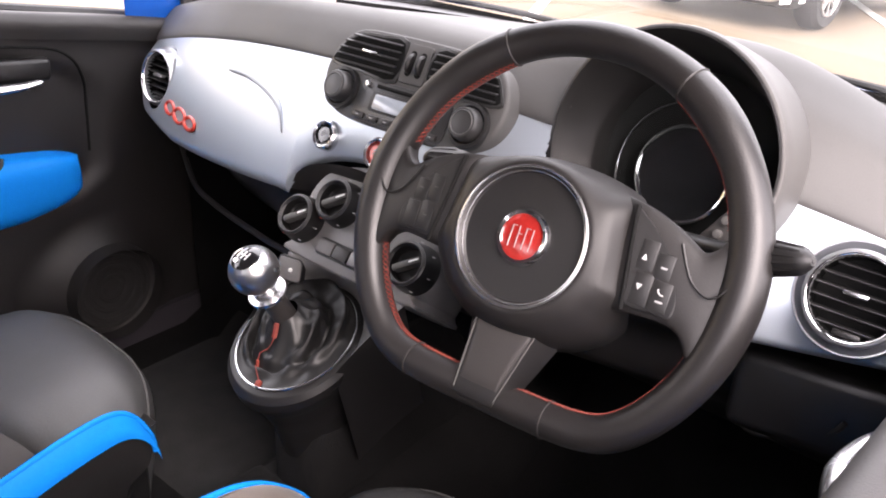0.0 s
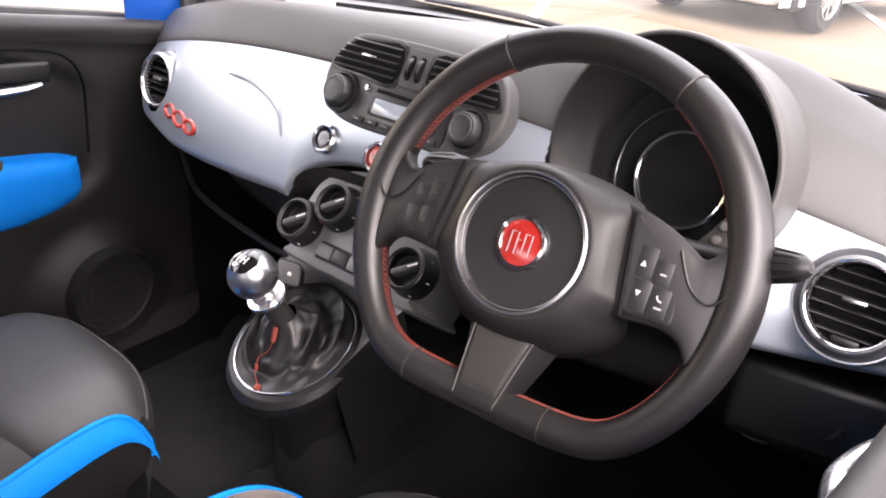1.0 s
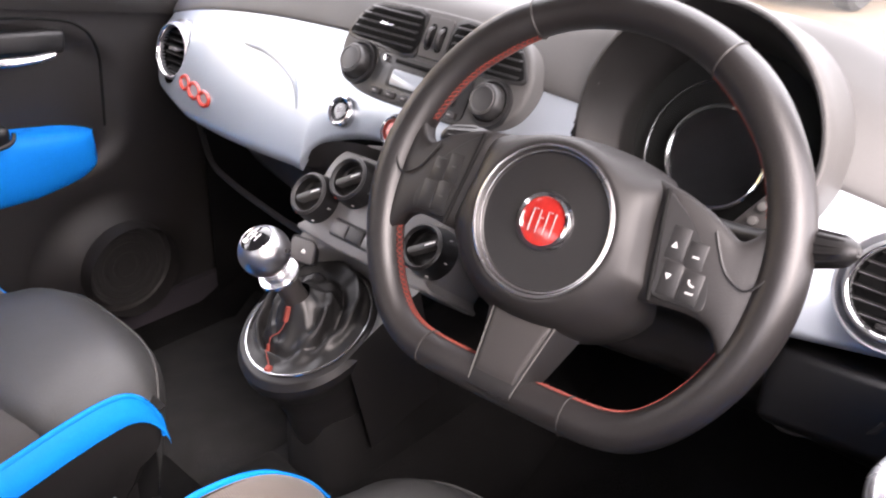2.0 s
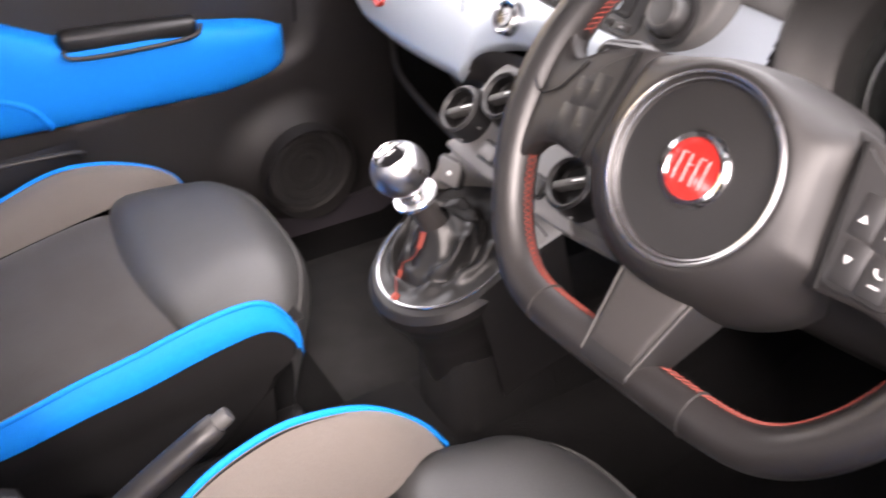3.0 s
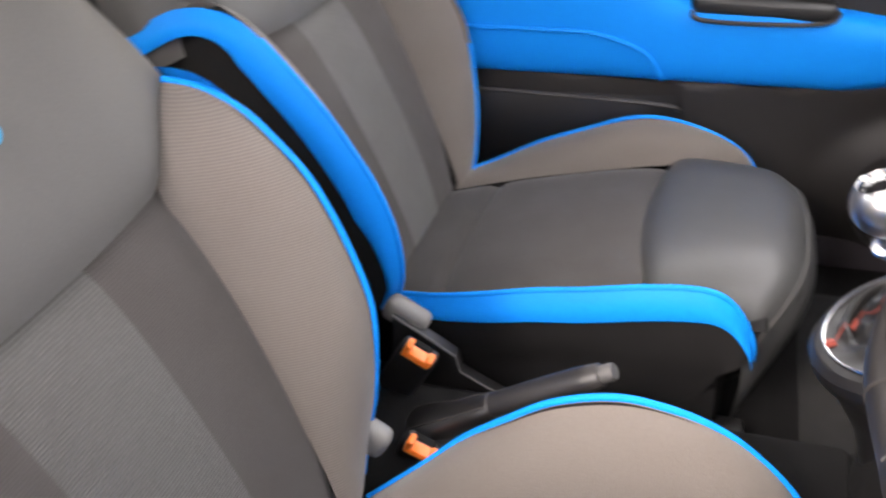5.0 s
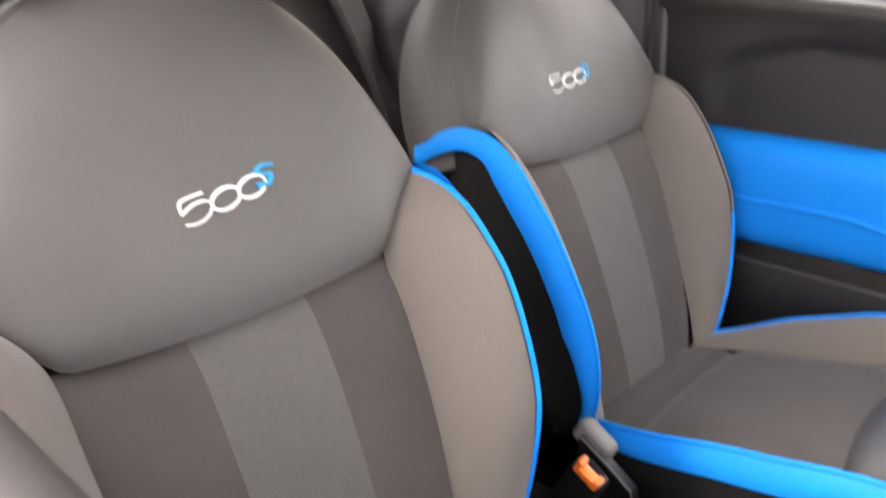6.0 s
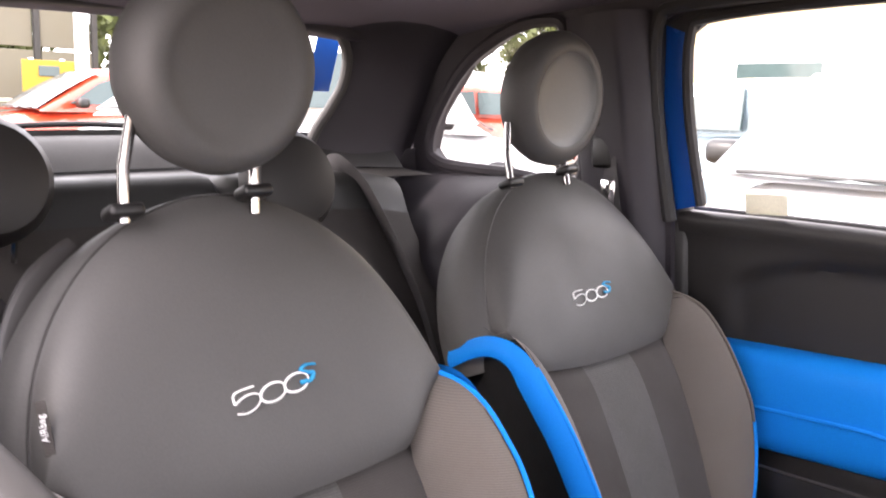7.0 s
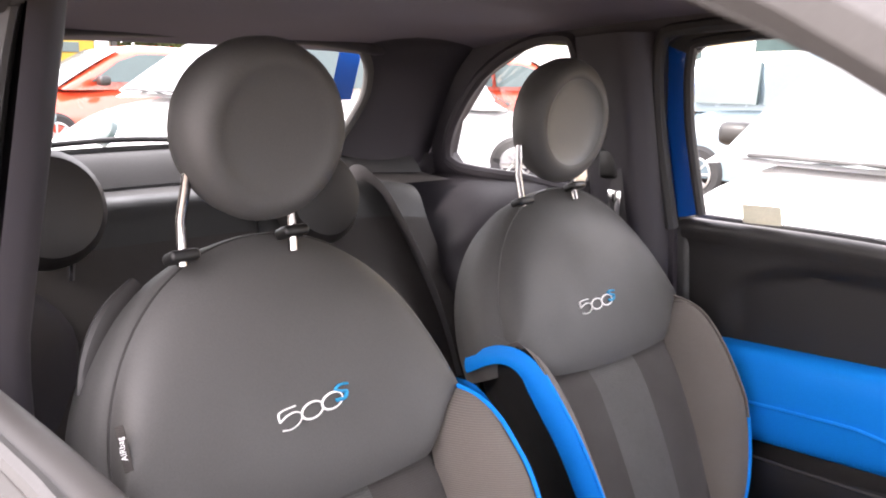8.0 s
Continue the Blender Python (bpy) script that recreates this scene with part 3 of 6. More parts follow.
def side_wall(sy, label):
    """One side of the body between belt and roof, and below behind the door, with its openings cut through."""
    wall = thing("wall_left" if sy > 0 else "wall_right", (-0.8, sy * 0.62, 0.9), label, "car body side", kind="structure")
    outer = [(-1.62, 0.30), (0.62, 0.30), (0.62, 0.86), (0.50, 0.95), (0.36, 1.13), (0.22, 1.255), (0.05, 1.345), (-0.2, 1.385), (-0.5, 1.40), (-1.0, 1.395), (-1.3, 1.36), (-1.42, 1.32), (-1.62, 1.05)]
    door = [(-0.74, 0.36), (-0.755, 1.0), (-0.765, 1.20), (-0.75, 1.345), (-0.69, 1.373), (-0.45, 1.372), (-0.2, 1.362), (0.0, 1.322), (0.13, 1.265), (0.27, 1.155), (0.375, 1.02), (0.39, 0.36)]
    bm = bmesh.new()
    edges = []
    for loop in (outer, door, QUARTER):
        vs = [bm.verts.new((x, 0, z)) for x, z in loop]
        edges += [bm.edges.new((vs[i], vs[(i + 1) % len(vs)])) for i in range(len(vs))]
    bmesh.ops.triangle_fill(bm, use_beauty=True, edges=edges)
    bm.verts.index_update()
    flat = [(v.co.x, v.co.z) for v in bm.verts]
    faces = [tuple(v.index for v in f.verts) for f in bm.faces]
    rim = [tuple(v.index for v in e.verts) for e in bm.edges if len(e.link_faces) == 1]
    bm.free()
    n = len(flat)
    V = [Vector((x, sy * (y_side(z) - 0.030), z)) for x, z in flat] + [Vector((x, sy * (y_side(z) + (0.004 if sy > 0 else 0.02)), z)) for x, z in flat]
    F = faces + [tuple(i + n for i in f) for f in faces] + [(a, b, b + n, a + n) for a, b in rim]
    part("body_side", (V, F), PILLAR, wall, smooth=False)
    part("quarter_glass", ([Vector((x, sy * (y_side(z) - 0.006), z)) for x, z in QUARTER], [tuple(range(len(QUARTER)))]), GLASS, wall, "clear curved quarter window", smooth=False).visible_shadow = False
    q = [Vector((x, sy * (y_side(z) - 0.028), z)) for x, z in QUARTER]
    part("quarter_trim", tube(smooth_line(q, 4, True), 0.014, 8, True), PILLAR, wall)
    d = [Vector((x, sy * (y_side(z) - 0.034), z)) for x, z in door[1:-1]]
    part("door_seal", tube(smooth_line(d, 5), 0.013, 8), RUBBER, wall, "soft grey rubber door seal")
    # upright of the trim in front of the quarter window
    swell = lambda u: min(1.0, u / 0.22) ** 0.5 * max(0.0, math.cos(math.pi / 2 * max(0.0, u - 0.22) / 0.78)) ** 0.7
    front = -0.762 if sy > 0 else -0.700
    part("pillar_trim", grid(lambda u, v: (front - 0.185 * u, sy * (y_side(0.75 + 0.62 * v) - 0.034 - 0.052 * swell(u)), 0.75 + 0.62 * v), 22, 14), PILLAR, wall)

    def side_trim(u, v):
        """Moulded trim beside the rear seat: it swells inwards over the wheel arch and turns out to the window."""
        x = -0.80 - 0.72 * u
        k = max(0.0, min(1.0, (-0.98 - x) / 0.16))
        k = k * k * (3 - 2 * k)
        out = max(0.0, min(1.0, (v - 0.70) / 0.30))
        return (x, sy * (0.630 - (0.03 + 0.215 * k) * math.cos(math.pi / 2 * out) ** 0.8), 0.45 + 0.628 * v)
    part("side_trim", grid(side_trim, 30, 24), PILLAR, wall, "dark moulded side trim")
    return wall


left_wall = side_wall(1, "dark trimmed car side with quarter window and blue frame")
right_wall = side_wall(-1, "dark trimmed car side with open door window")

# the tail: rear window in its frame
tail = thing("wall_rear", (-1.6, 0, 0.9), "dark tailgate with heated rear window and wiper", "car tail", kind="structure")
part("tailgate", grid(lambda u, v: (-1.52 - 0.14 * v + 0.10 * (2 * u - 1) ** 2, (2 * u - 1) * 0.62, 1.125 - 0.75 * v), 16, 6), PILLAR, tail)
part("rear_glass", grid(lambda u, v: (-1.40 - 0.16 * v + 0.06 * (2 * u - 1) ** 2, (2 * u - 1) * (0.50 + 0.04 * v), 1.384 - 0.259 * v), 14, 4), GLASS, tail, "clear rear window").visible_shadow = False
for sy in (1, -1):
    inner = smooth_line([Vector((x, sy * y, z)) for x, y, z in ((-1.36, 0.20, 1.392), (-1.37, 0.33, 1.380), (-1.40, 0.395, 1.335), (-1.42, 0.402, 1.27), (-1.44, 0.380, 1.215), (-1.462, 0.352, 1.160), (-1.475, 0.335, 1.100))], 6)
    outer = smooth_line([Vector((x, sy * y, z)) for x, y, z in ((-1.20, 0.40, 1.40), (-1.22, 0.56, 1.375), (-1.30, 0.60, 1.31), (-1.36, 0.61, 1.24), (-1.42, 0.61, 1.15), (-1.45, 0.60, 1.08), (-1.46, 0.58, 1.045))], 6)
    part("corner_trim", grid(lambda u, v: at_line(inner, v).lerp(at_line(outer, v), u) + Vector((0.03 * math.sin(math.pi * u), 0, 0)), 12, 36), PILLAR, tail)
    part("tail_frame", tube(inner, 0.012, 10), GREY_PLASTIC, tail)
    part("painted_flange", grid(lambda u, v: (-1.50 - 0.05 * v, sy * (0.395 + 0.065 * u), 1.375 - 0.12 * v), 4, 6), BLUE_PAINT, tail, "blue painted tail flange")
part("window_ledge", grid(lambda u, v: (-1.455 - 0.085 * v + 0.07 * (2 * u - 1) ** 2, (2 * u - 1) * 0.54, 1.095 + 0.062 * math.sin(math.pi / 2 * v) - 0.012 * (2 * u - 1) ** 2), 20, 8), RUBBER, tail)
part("glass_band", grid(lambda u, v: (-1.545 + 0.07 * (2 * u - 1) ** 2, (2 * u - 1) * 0.54, 1.15 + 0.018 * v - 0.012 * (2 * u - 1) ** 2), 20, 2), DARK_PLASTIC, tail)
part("wiper", tube(smooth_line([(-1.60, -0.30, 1.168), (-1.595, -0.10, 1.178), (-1.59, 0.10, 1.168), (-1.58, 0.20, 1.155)], 5), 0.006, 8), DARK_PLASTIC, tail)
part("parcel_shelf", grid(lambda u, v: (-1.30 - 0.24 * v, (2 * u - 1) * 0.55, 1.07 + 0.03 * v), 8, 4), SOFT_DARK, tail)

for sy in (1, -1):
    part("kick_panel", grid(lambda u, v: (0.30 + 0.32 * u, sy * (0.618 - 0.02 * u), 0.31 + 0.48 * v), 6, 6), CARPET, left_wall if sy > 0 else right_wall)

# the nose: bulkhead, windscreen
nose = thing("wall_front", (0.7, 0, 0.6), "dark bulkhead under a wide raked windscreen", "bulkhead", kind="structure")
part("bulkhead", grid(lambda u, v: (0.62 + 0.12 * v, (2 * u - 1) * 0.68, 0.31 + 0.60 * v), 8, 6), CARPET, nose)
part("windscreen", grid(lambda u, v: (0.80 - 0.72 * v - 0.16 * (2 * u - 1) ** 2 * (1 - 0.6 * v), (2 * u - 1) * (0.68 - 0.12 * v), 0.90 + 0.45 * v), 14, 8), GLASS, nose, "clear raked windscreen").visible_shadow = False
part("cowl", grid(lambda u, v: (0.715 + 0.085 * v - 0.16 * (2 * u - 1) ** 2, (2 * u - 1) * 0.70, 0.908 - 0.01 * v), 14, 3), DARK_PLASTIC, nose)
for y0, y1 in ((-0.55, 0.02), (-0.02, 0.5)):
    part("wiper", tube(smooth_line([(0.72, y0, 0.912), (0.80, (y0 + y1) / 2, 0.905), (0.81, y1, 0.90)], 5), 0.006, 8), DARK_PLASTIC, nose)
for sy in (1, -1):
    part("pillar", tube([(0.52, sy * 0.66, 0.90), (0.33, sy * 0.645, 1.12), (0.10, sy * 0.60, 1.315)], 0.028, 10, flat=0.8), PILLAR, nose)

# the car's outer body: bonnet, wings, quarter panels, bumpers and wheels
part("bonnet", grid(lambda u, v: (0.86 + 0.58 * math.sin(math.pi / 2 * v) - 0.16 * (2 * u - 1) ** 2, (2 * u - 1) * 0.70, 0.868 - 0.36 * (1 - math.cos(math.pi / 2 * v)) ** 1.3 - 0.05 * v - 0.07 * abs(2 * u - 1) ** 4), 18, 14), BLUE_PAINT, nose, "glossy blue bonnet")
part("front_bumper", xf(rbox(0.26, 1.44, 0.34, 0.11, 4), pose(1.34, 0, 0.34)), BLUE_PAINT, nose, "glossy blue bumper")
part("rear_bumper", xf(rbox(0.22, 1.44, 0.34, 0.10, 4), pose(-1.68, 0, 0.38)), BLUE_PAINT, tail, "glossy blue bumper")
part("tail_skin", grid(lambda u, v: (-1.62 - 0.12 * math.sin(math.pi * (0.2 + 0.7 * v)) + 0.10 * (2 * u - 1) ** 2, (2 * u - 1) * 0.66, 1.11 - 0.75 * v), 16, 8), BLUE_PAINT, tail, "glossy blue tailgate skin")
for sy, side in ((1, left_wall), (-1, right_wall)):
    def arch_z(x, c):
        return 0.30 + math.sqrt(max(0.0, 0.33 ** 2 - (x - c) ** 2))

    def quarter(u, v):
        x = -1.64 + 0.94 * u
        low = arch_z(x, -1.32) - 0.02
        z = low + (1.06 - 0.09 * max(0.0, (u - 0.75) / 0.25) - low) * v
        return (x, sy * (0.700 + 0.075 * math.sin(math.pi * (0.15 + 0.7 * v)) - 0.06 * (1 - u) ** 3 - 0.02 * v), z)

    def wing(u, v):
        x = 0.375 + 1.0 * u
        low = arch_z(x, 0.98) - 0.02
        top = 0.87 - 0.22 * u ** 2.5
        z = low + (top - low) * v
        return (x, sy * (0.700 + 0.075 * math.sin(math.pi * (0.15 + 0.7 * v)) - 0.16 * u ** 3 - 0.03 * v), z)
    part("quarter_panel", grid(quarter, 30, 12), BLUE_PAINT, side, "glossy blue quarter panel")
    part("front_wing", grid(wing, 30, 12), BLUE_PAINT, side, "glossy blue front wing")
    part("gap_seal", xf(rbox(0.045, 0.030, 0.66, 0.010, 3), pose(-0.752, sy * 0.664, 0.70)), RUBBER, side)
    part("side_sill", xf(rbox(1.72, 0.08, 0.16, 0.03, 3), pose(-0.17, sy * 0.70, 0.29)), DARK_PLASTIC, side)
    for x in (0.98, -1.32):
        m = Matrix.Translation((x, sy * 0.66, 0.262 - math.tan(radians(FALL)) * x)) @ pose(0, 0, 0, sy * -90)
        tyre = part("wheel", xf(lathe([(0.17, 0.09), (0.25, 0.10), (0.285, 0.07), (0.292, 0.0), (0.285, -0.07), (0.25, -0.10), (0.17, -0.09)], 32), m), TYRE, side, "black tyre on asphalt")
        part("rim", xf(join(lathe([(0.155, 0.075), (0.165, 0.100), (0.18, 0.098), (0.185, 0.06)], 28), lathe([(0.0, 0.085), (0.045, 0.085), (0.05, 0.06)], 14), *[xf(rbox(0.13, 0.022, 0.02, 0.004, 1), pose(0, 0, 0, 0, 0, 45 * q) @ pose(0.1, 0, 0.08)) for q in range(8)]), m), ALLOY, tyre, "silver spoked rim")

# ---------------------------------------------------------------- dashboard
YC = -0.03


def fas_x(y, z):
    return 0.142 + 0.35 * y * y + 0.55 * (z - 0.875)


def fas_top(y):
    k = max(0.0, min(1.0, (-y - 0.28) / 0.14))
    return 0.956 - 0.22 * y * y + 0.012 * k * k * (3 - 2 * k)


def fas_low(y):
    k = (y - YC) / 0.135
    end = max(0.0, (y - 0.56) / 0.085)
    return 0.795 - 0.027 * max(0.0, min(1.0, (y - 0.13) / 0.3)) + (0.062 * math.sqrt(1 - k * k) if abs(k) < 1 else 0) + 0.05 * end ** 2.2


dash = thing("dashboard", (0.35, 0, 0.8), "dark grey dashboard with glossy silver fascia", "dashboard")


def fascia(u, v):
    y = -0.635 + 1.27 * u
    z = fas_low(y) + (fas_top(y) - fas_low(y)) * v
    roll = 0.009 * (1 - min(1.0, v / 0.10)) ** 2
    return (fas_x(y, z) - 0.012 * math.sin(math.pi * v) + roll, y, z)


POD = basis((0.205, -0.345, 0.942), (0, -1, 0), (0.36, 0, 0.93))


def clear_of_pod(p):
    q = POD.inverted() @ p
    return math.hypot(q.x, q.y) > 0.1165


VENTS = (((0.206, 0.526, 0.838), (-0.97, 0.04, 0.25)), ((0.202, -0.5485, 0.8655), (-0.89, -0.08, 0.45)))


def vent_frame(c, face):
    n = Vector(face).normalized()
    right = Vector((0, -1, 0))
    right = (right - n * right.dot(n)).normalized()
    return basis(c, right, n.cross(right))


def clear_of_openings(p):
    q = POD.inverted() @ p
    if math.hypot(q.x, q.y) < 0.1195:
        return False
    for c, face in VENTS:
        q = vent_frame(c, face).inverted() @ p
        if math.hypot(q.x, q.y) < 0.0500:
            return False
    return True


part("fascia", cut(grid(fascia, 640, 72), clear_of_openings), FASCIA, dash, "glossy pale silver fascia panel")


def far_z(y):
    return 0.968 - 0.20 * (y + 0.14) ** 2


def pad(u, v):
    y = -0.64 + 1.295 * u
    z0 = fas_top(y)
    x0 = fas_x(y, z0) + 0.004
    rise = 0.048 * max(0.0, 1 - ((y + 0.345) / 0.23) ** 2) ** 1.5
    line = [Vector((x0 + 0.012, y, z0 - 0.012)), Vector((x0 - 0.005, y, z0 + 0.002)), Vector((x0 + 0.022, y, z0 + 0.036 + 0.2 * rise)), Vector((x0 + 0.055, y, z0 + 0.053 + 0.7 * rise)), Vector((x0 + 0.12, y, 0.5 * (z0 + 0.058) + 0.5 * far_z(y) + 0.012 + rise)), Vector((0.50 - 0.12 * y * y, y, far_z(y) + 0.004)), Vector((0.72 - 0.30 * y * y, y, far_z(y) - 0.045))]
    return at_line(smooth_line(line, 5), v)


part("top_pad", cut(grid(pad, 160, 60), clear_of_pod), GREY_PLASTIC, dash, "grained grey dashboard top")


def under(u, v):
    y = -0.64 + 1.295 * u
    x0 = fas_x(y, 0.795)
    line = [Vector((x0 + 0.014, y, fas_low(y) + 0.004)), Vector((x0 + 0.06, y, 0.775)), Vector((x0 + 0.13, y, 0.715)), Vector((x0 + 0.14, y, 0.64)), Vector((0.42, y, 0.56)), Vector((0.56, y, 0.42))]
    return at_line(smooth_line(line, 5), v)


part("lower_panel", cut(grid(under, 90, 34), clear_of_pod), SOFT_DARK, dash)
part("shelf_lip", tube(smooth_line([(0.31, 0.645, 0.665), (0.275, 0.562, 0.625), (0.25, 0.47, 0.622), (0.225, 0.36, 0.628), (0.20, 0.24, 0.638), (0.19, 0.15, 0.65)], 6), 0.005, 8), SOFT_DARK, dash, "dark rounded shelf lip")
part("knee_tray", xf(rbox(0.13, 0.16, 0.09, 0.015, 3), pose(0.30, -0.52, 0.70, 0, 12, 8)), DARK_PLASTIC, dash)
part("tray_lip", tube(smooth_line([(0.24, -0.454, 0.697), (0.24, -0.464, 0.668), (0.238, -0.484, 0.662), (0.238, -0.518, 0.676), (0.24, -0.553, 0.700), (0.24, -0.563, 0.716)], 6), 0.0032, 8), SOFT_DARK, dash)
# pull edge of the glovebox in the fascia
part("fascia_crease", tube(smooth_line([(fas_x(y, z) - 0.0115, y, z) for y, z in ((0.300, 0.902), (0.245, 0.906), (0.195, 0.900), (0.157, 0.886), (0.137, 0.862))], 6), lambda t: 0.0050 * math.sin(math.pi * (0.12 + 0.8 * t)), 8), FASCIA, dash)

# model mark on the fascia: three linked red loops
mark = []
for k, (dy, w, h) in enumerate(((0.046, 0.018, 0.0075), (0.004, 0.021, 0.0085), (-0.036, 0.018, 0.0075))):
    ring = []
    for i in range(20):
        a = 2 * math.pi * i / 20
        y, z = 0.398 + dy + w * math.cos(a), 0.815 + h * math.sin(a)
        ring.append((fas_x(y, z) - 0.0105, y, z))
    mark.append(tube(ring, 0.0030, 6, True))
part("red_mark", join(*mark), RED_BADGE, dash, "red linked loops badge")

# round side vents
for c, face in VENTS:
    m = vent_frame(c, face)
    vent = part("round_vent", xf(lathe([(0.0375, -0.02), (0.0375, 0.004), (0.0385, 0.0070), (0.0402, 0.0085), (0.0425, 0.0080), (0.0440, 0.0055), (0.0446, 0.000), (0.0446, -0.012)] + ([(0.0490, -0.006), (0.0505, -0.001), (0.0520, -0.001), (0.0530, -0.006), (0.0530, -0.05)] if c[1] < 0 else [(0.0500, -0.010), (0.0500, -0.05)]), 48), m), SATIN_PAINT, dash, "satin chrome ringed round vent")
    part("vent_well", xf(lathe([(0.0376, 0.002), (0.037, -0.03), (0.0, -0.034)], 40), m), VOID, vent)
    for q in range(6):
        yq = -0.0275 + 0.011 * q
        half = math.sqrt(0.0370 ** 2 - yq * yq)
        part("slat", xf(rbox(2 * half, 0.0018, 0.010, 0.0006, 1), m @ pose(0, yq, -0.008, 12)), DARK_PLASTIC, vent)
    part("chrome_edge", xf(lathe([(0.0376, 0.0045), (0.0382, 0.0066), (0.0392, 0.0080), (0.0400, 0.0084)], 48), m @ pose(0, 0, 0.0005)), CHROME, vent)
    part("slider", xf(rbox(0.022, 0.0045, 0.010, 0.0015), m @ pose(0.0, 0.003, 0.001)), SATIN, vent)
    part("thumb_wheel", xf(rbox(0.024, 0.006, 0.006, 0.002), m @ pose(0.004, -0.033, 0.000)), DARK_PLASTIC, vent)

# centre unit: two vents above, the radio below
o = Vector((fas_x(YC, 0.950) - 0.016, YC, 0.950))
MU = basis(o + Vector((0, -0.016, 0.003)), (0, -1, 0), (0.55, 0, 1))
RADIO_DARK = mat("radio_face_plastic", (0.020, 0.0195, 0.0195), 0.42, vary=0.08, scale=5, fine=800, bump=0.2, dist=0.0004)
out = smooth_line([Vector((x, y, 0)) for x, y in ((0.0, -0.0555), (-0.060, -0.0555), (-0.100, -0.050), (-0.126, -0.033), (-0.136, -0.008), (-0.133, 0.018), (-0.120, 0.040), (-0.096, 0.053), (-0.050, 0.056), (0.0, 0.0565), (0.050, 0.056), (0.096, 0.053), (0.120, 0.040), (0.133, 0.018), (0.136, -0.008), (0.126, -0.033), (0.100, -0.050), (0.060, -0.0555))], 4, True)
unit = part("radio_unit", xf(slab([(p.x, p.y) for p in out][::-1], 0.05, 0.006, 3), MU), GREY_PLASTIC, dash, "grey radio unit with twin vents")
# vent band: a dark rounded frame over each mouth, thin slats, and a lighter panel with two thumb wheels between
for sx in (-1, 1):
    edge = smooth_line([Vector((sx * x, y, 0)) for x, y in ((0.022, 0.050), (0.060, 0.0505), (0.092, 0.048), (0.112, 0.038), (0.125, 0.020), (0.1265, 0.004), (0.075, 0.001), (0.022, 0.000))], 3, True)
    edge = edge if sx > 0 else edge[::-1]
    part("vent_frame", xf(slab([(p.x, p.y) for p in edge][::-1], 0.004, 0.0012, 2), MU @ pose(0, 0, 0.0022)), RADIO_DARK, unit)
    mouth = [(p.x * 0.94 + sx * 0.0046, 0.0255 + (p.y - 0.0255) * 0.86) for p in edge]
    part("vent_mouth", xf(slab(mouth[::-1], 0.002, 0.0005, 1), MU @ pose(0, 0, 0.0030)), VOID, unit)
    for q in range(5):
        yq = 0.0090 + 0.0085 * q
        x1 = 0.1215 - 14.0 * max(0.0, yq - 0.012) ** 2 - (0.004 if q == 4 else 0.0)
        part("slat", xf(rbox(x1 - 0.026, 0.0015, 0.006, 0.0005, 1), MU @ pose(sx * (x1 + 0.026) / 2, yq, 0.0045, 25)), DARK_PLASTIC, unit)
    part("slider", xf(rbox(0.022, 0.0034, 0.008, 0.001), MU @ pose(sx * 0.068, 0.0265, 0.0065)), SATIN, unit)
    part("thumb_wheel", xf(lathe([(0.0, 0.003), (0.0085, 0.003), (0.0098, 0.0015), (0.0098, -0.0015), (0.0085, -0.003), (0.0, -0.003)], 24), MU @ pose(sx * 0.0075, 0.026, 0.0015, 0, 90, 0) @ Matrix.Diagonal((1, 1.25, 1, 1))), DARK_PLASTIC, unit)
    knob = part("radio_knob", xf(lathe([(0.0, 0.0150), (0.0135, 0.0150), (0.0160, 0.0145), (0.0180, 0.0120), (0.0190, 0.003), (0.0195, -0.004)], 36), MU @ pose(sx * 0.098, -0.022, 0.002)), RADIO_DARK, unit)
    part("knob_collar", xf(lathe([(0.0195, 0.001), (0.0215, 0.0035), (0.0250, 0.0025), (0.0265, -0.004)], 36), MU @ pose(sx * 0.098, -0.022, 0.002)), DARK_PLASTIC, knob)
    part("knob_ring", xf(lathe([(0.0128, 0.0150), (0.0134, 0.0158), (0.0142, 0.0150)], 36), MU @ pose(sx * 0.098, -0.022, 0.002)), GREY_PLASTIC, knob)
part("wheel_panel", xf(slab(rrect(0.036, 0.046, 0.004), 0.004, 0.001), MU @ pose(0, 0.026, 0.0030)), GREY_PLASTIC, unit)
part("wheel_slot", xf(join(*[slab(rrect(0.009, 0.030, 0.0044), 0.002, 0.0004, 1) for q in (0,)], *[xf(slab(rrect(0.009, 0.030, 0.0044), 0.002, 0.0004, 1), pose(0.015, 0, 0))]), MU @ pose(-0.0075, 0.026, 0.0034)), VOID, unit)
part("radio_face", xf(slab(rrect(0.140, 0.050, 0.010, 4), 0.004, 0.001), MU @ pose(0.0, -0.0270, 0.0016)), RADIO_DARK, unit, "dark radio face")
part("disc_slot", xf(rbox(0.104, 0.0045, 0.003, 0.001), MU @ pose(0.008, -0.0085, 0.0016)), VOID, unit)
part("eject_button", xf(lathe([(0, 0.004), (0.0035, 0.003), (0.0042, -0.002)], 14), MU @ pose(-0.058, -0.0085, 0.0016)), SATIN, unit)
part("display_frame", xf(slab(rrect(0.104, 0.024, 0.005), 0.004, 0.001), MU @ pose(0.004, -0.0265, 0.0030)), DARK_PLASTIC, unit)
part("display", xf(slab(rrect(0.082, 0.0175, 0.003), 0.002, 0.0005), MU @ pose(0.0, -0.0268, 0.0042)), DISPLAY, unit, "pale unlit radio display")
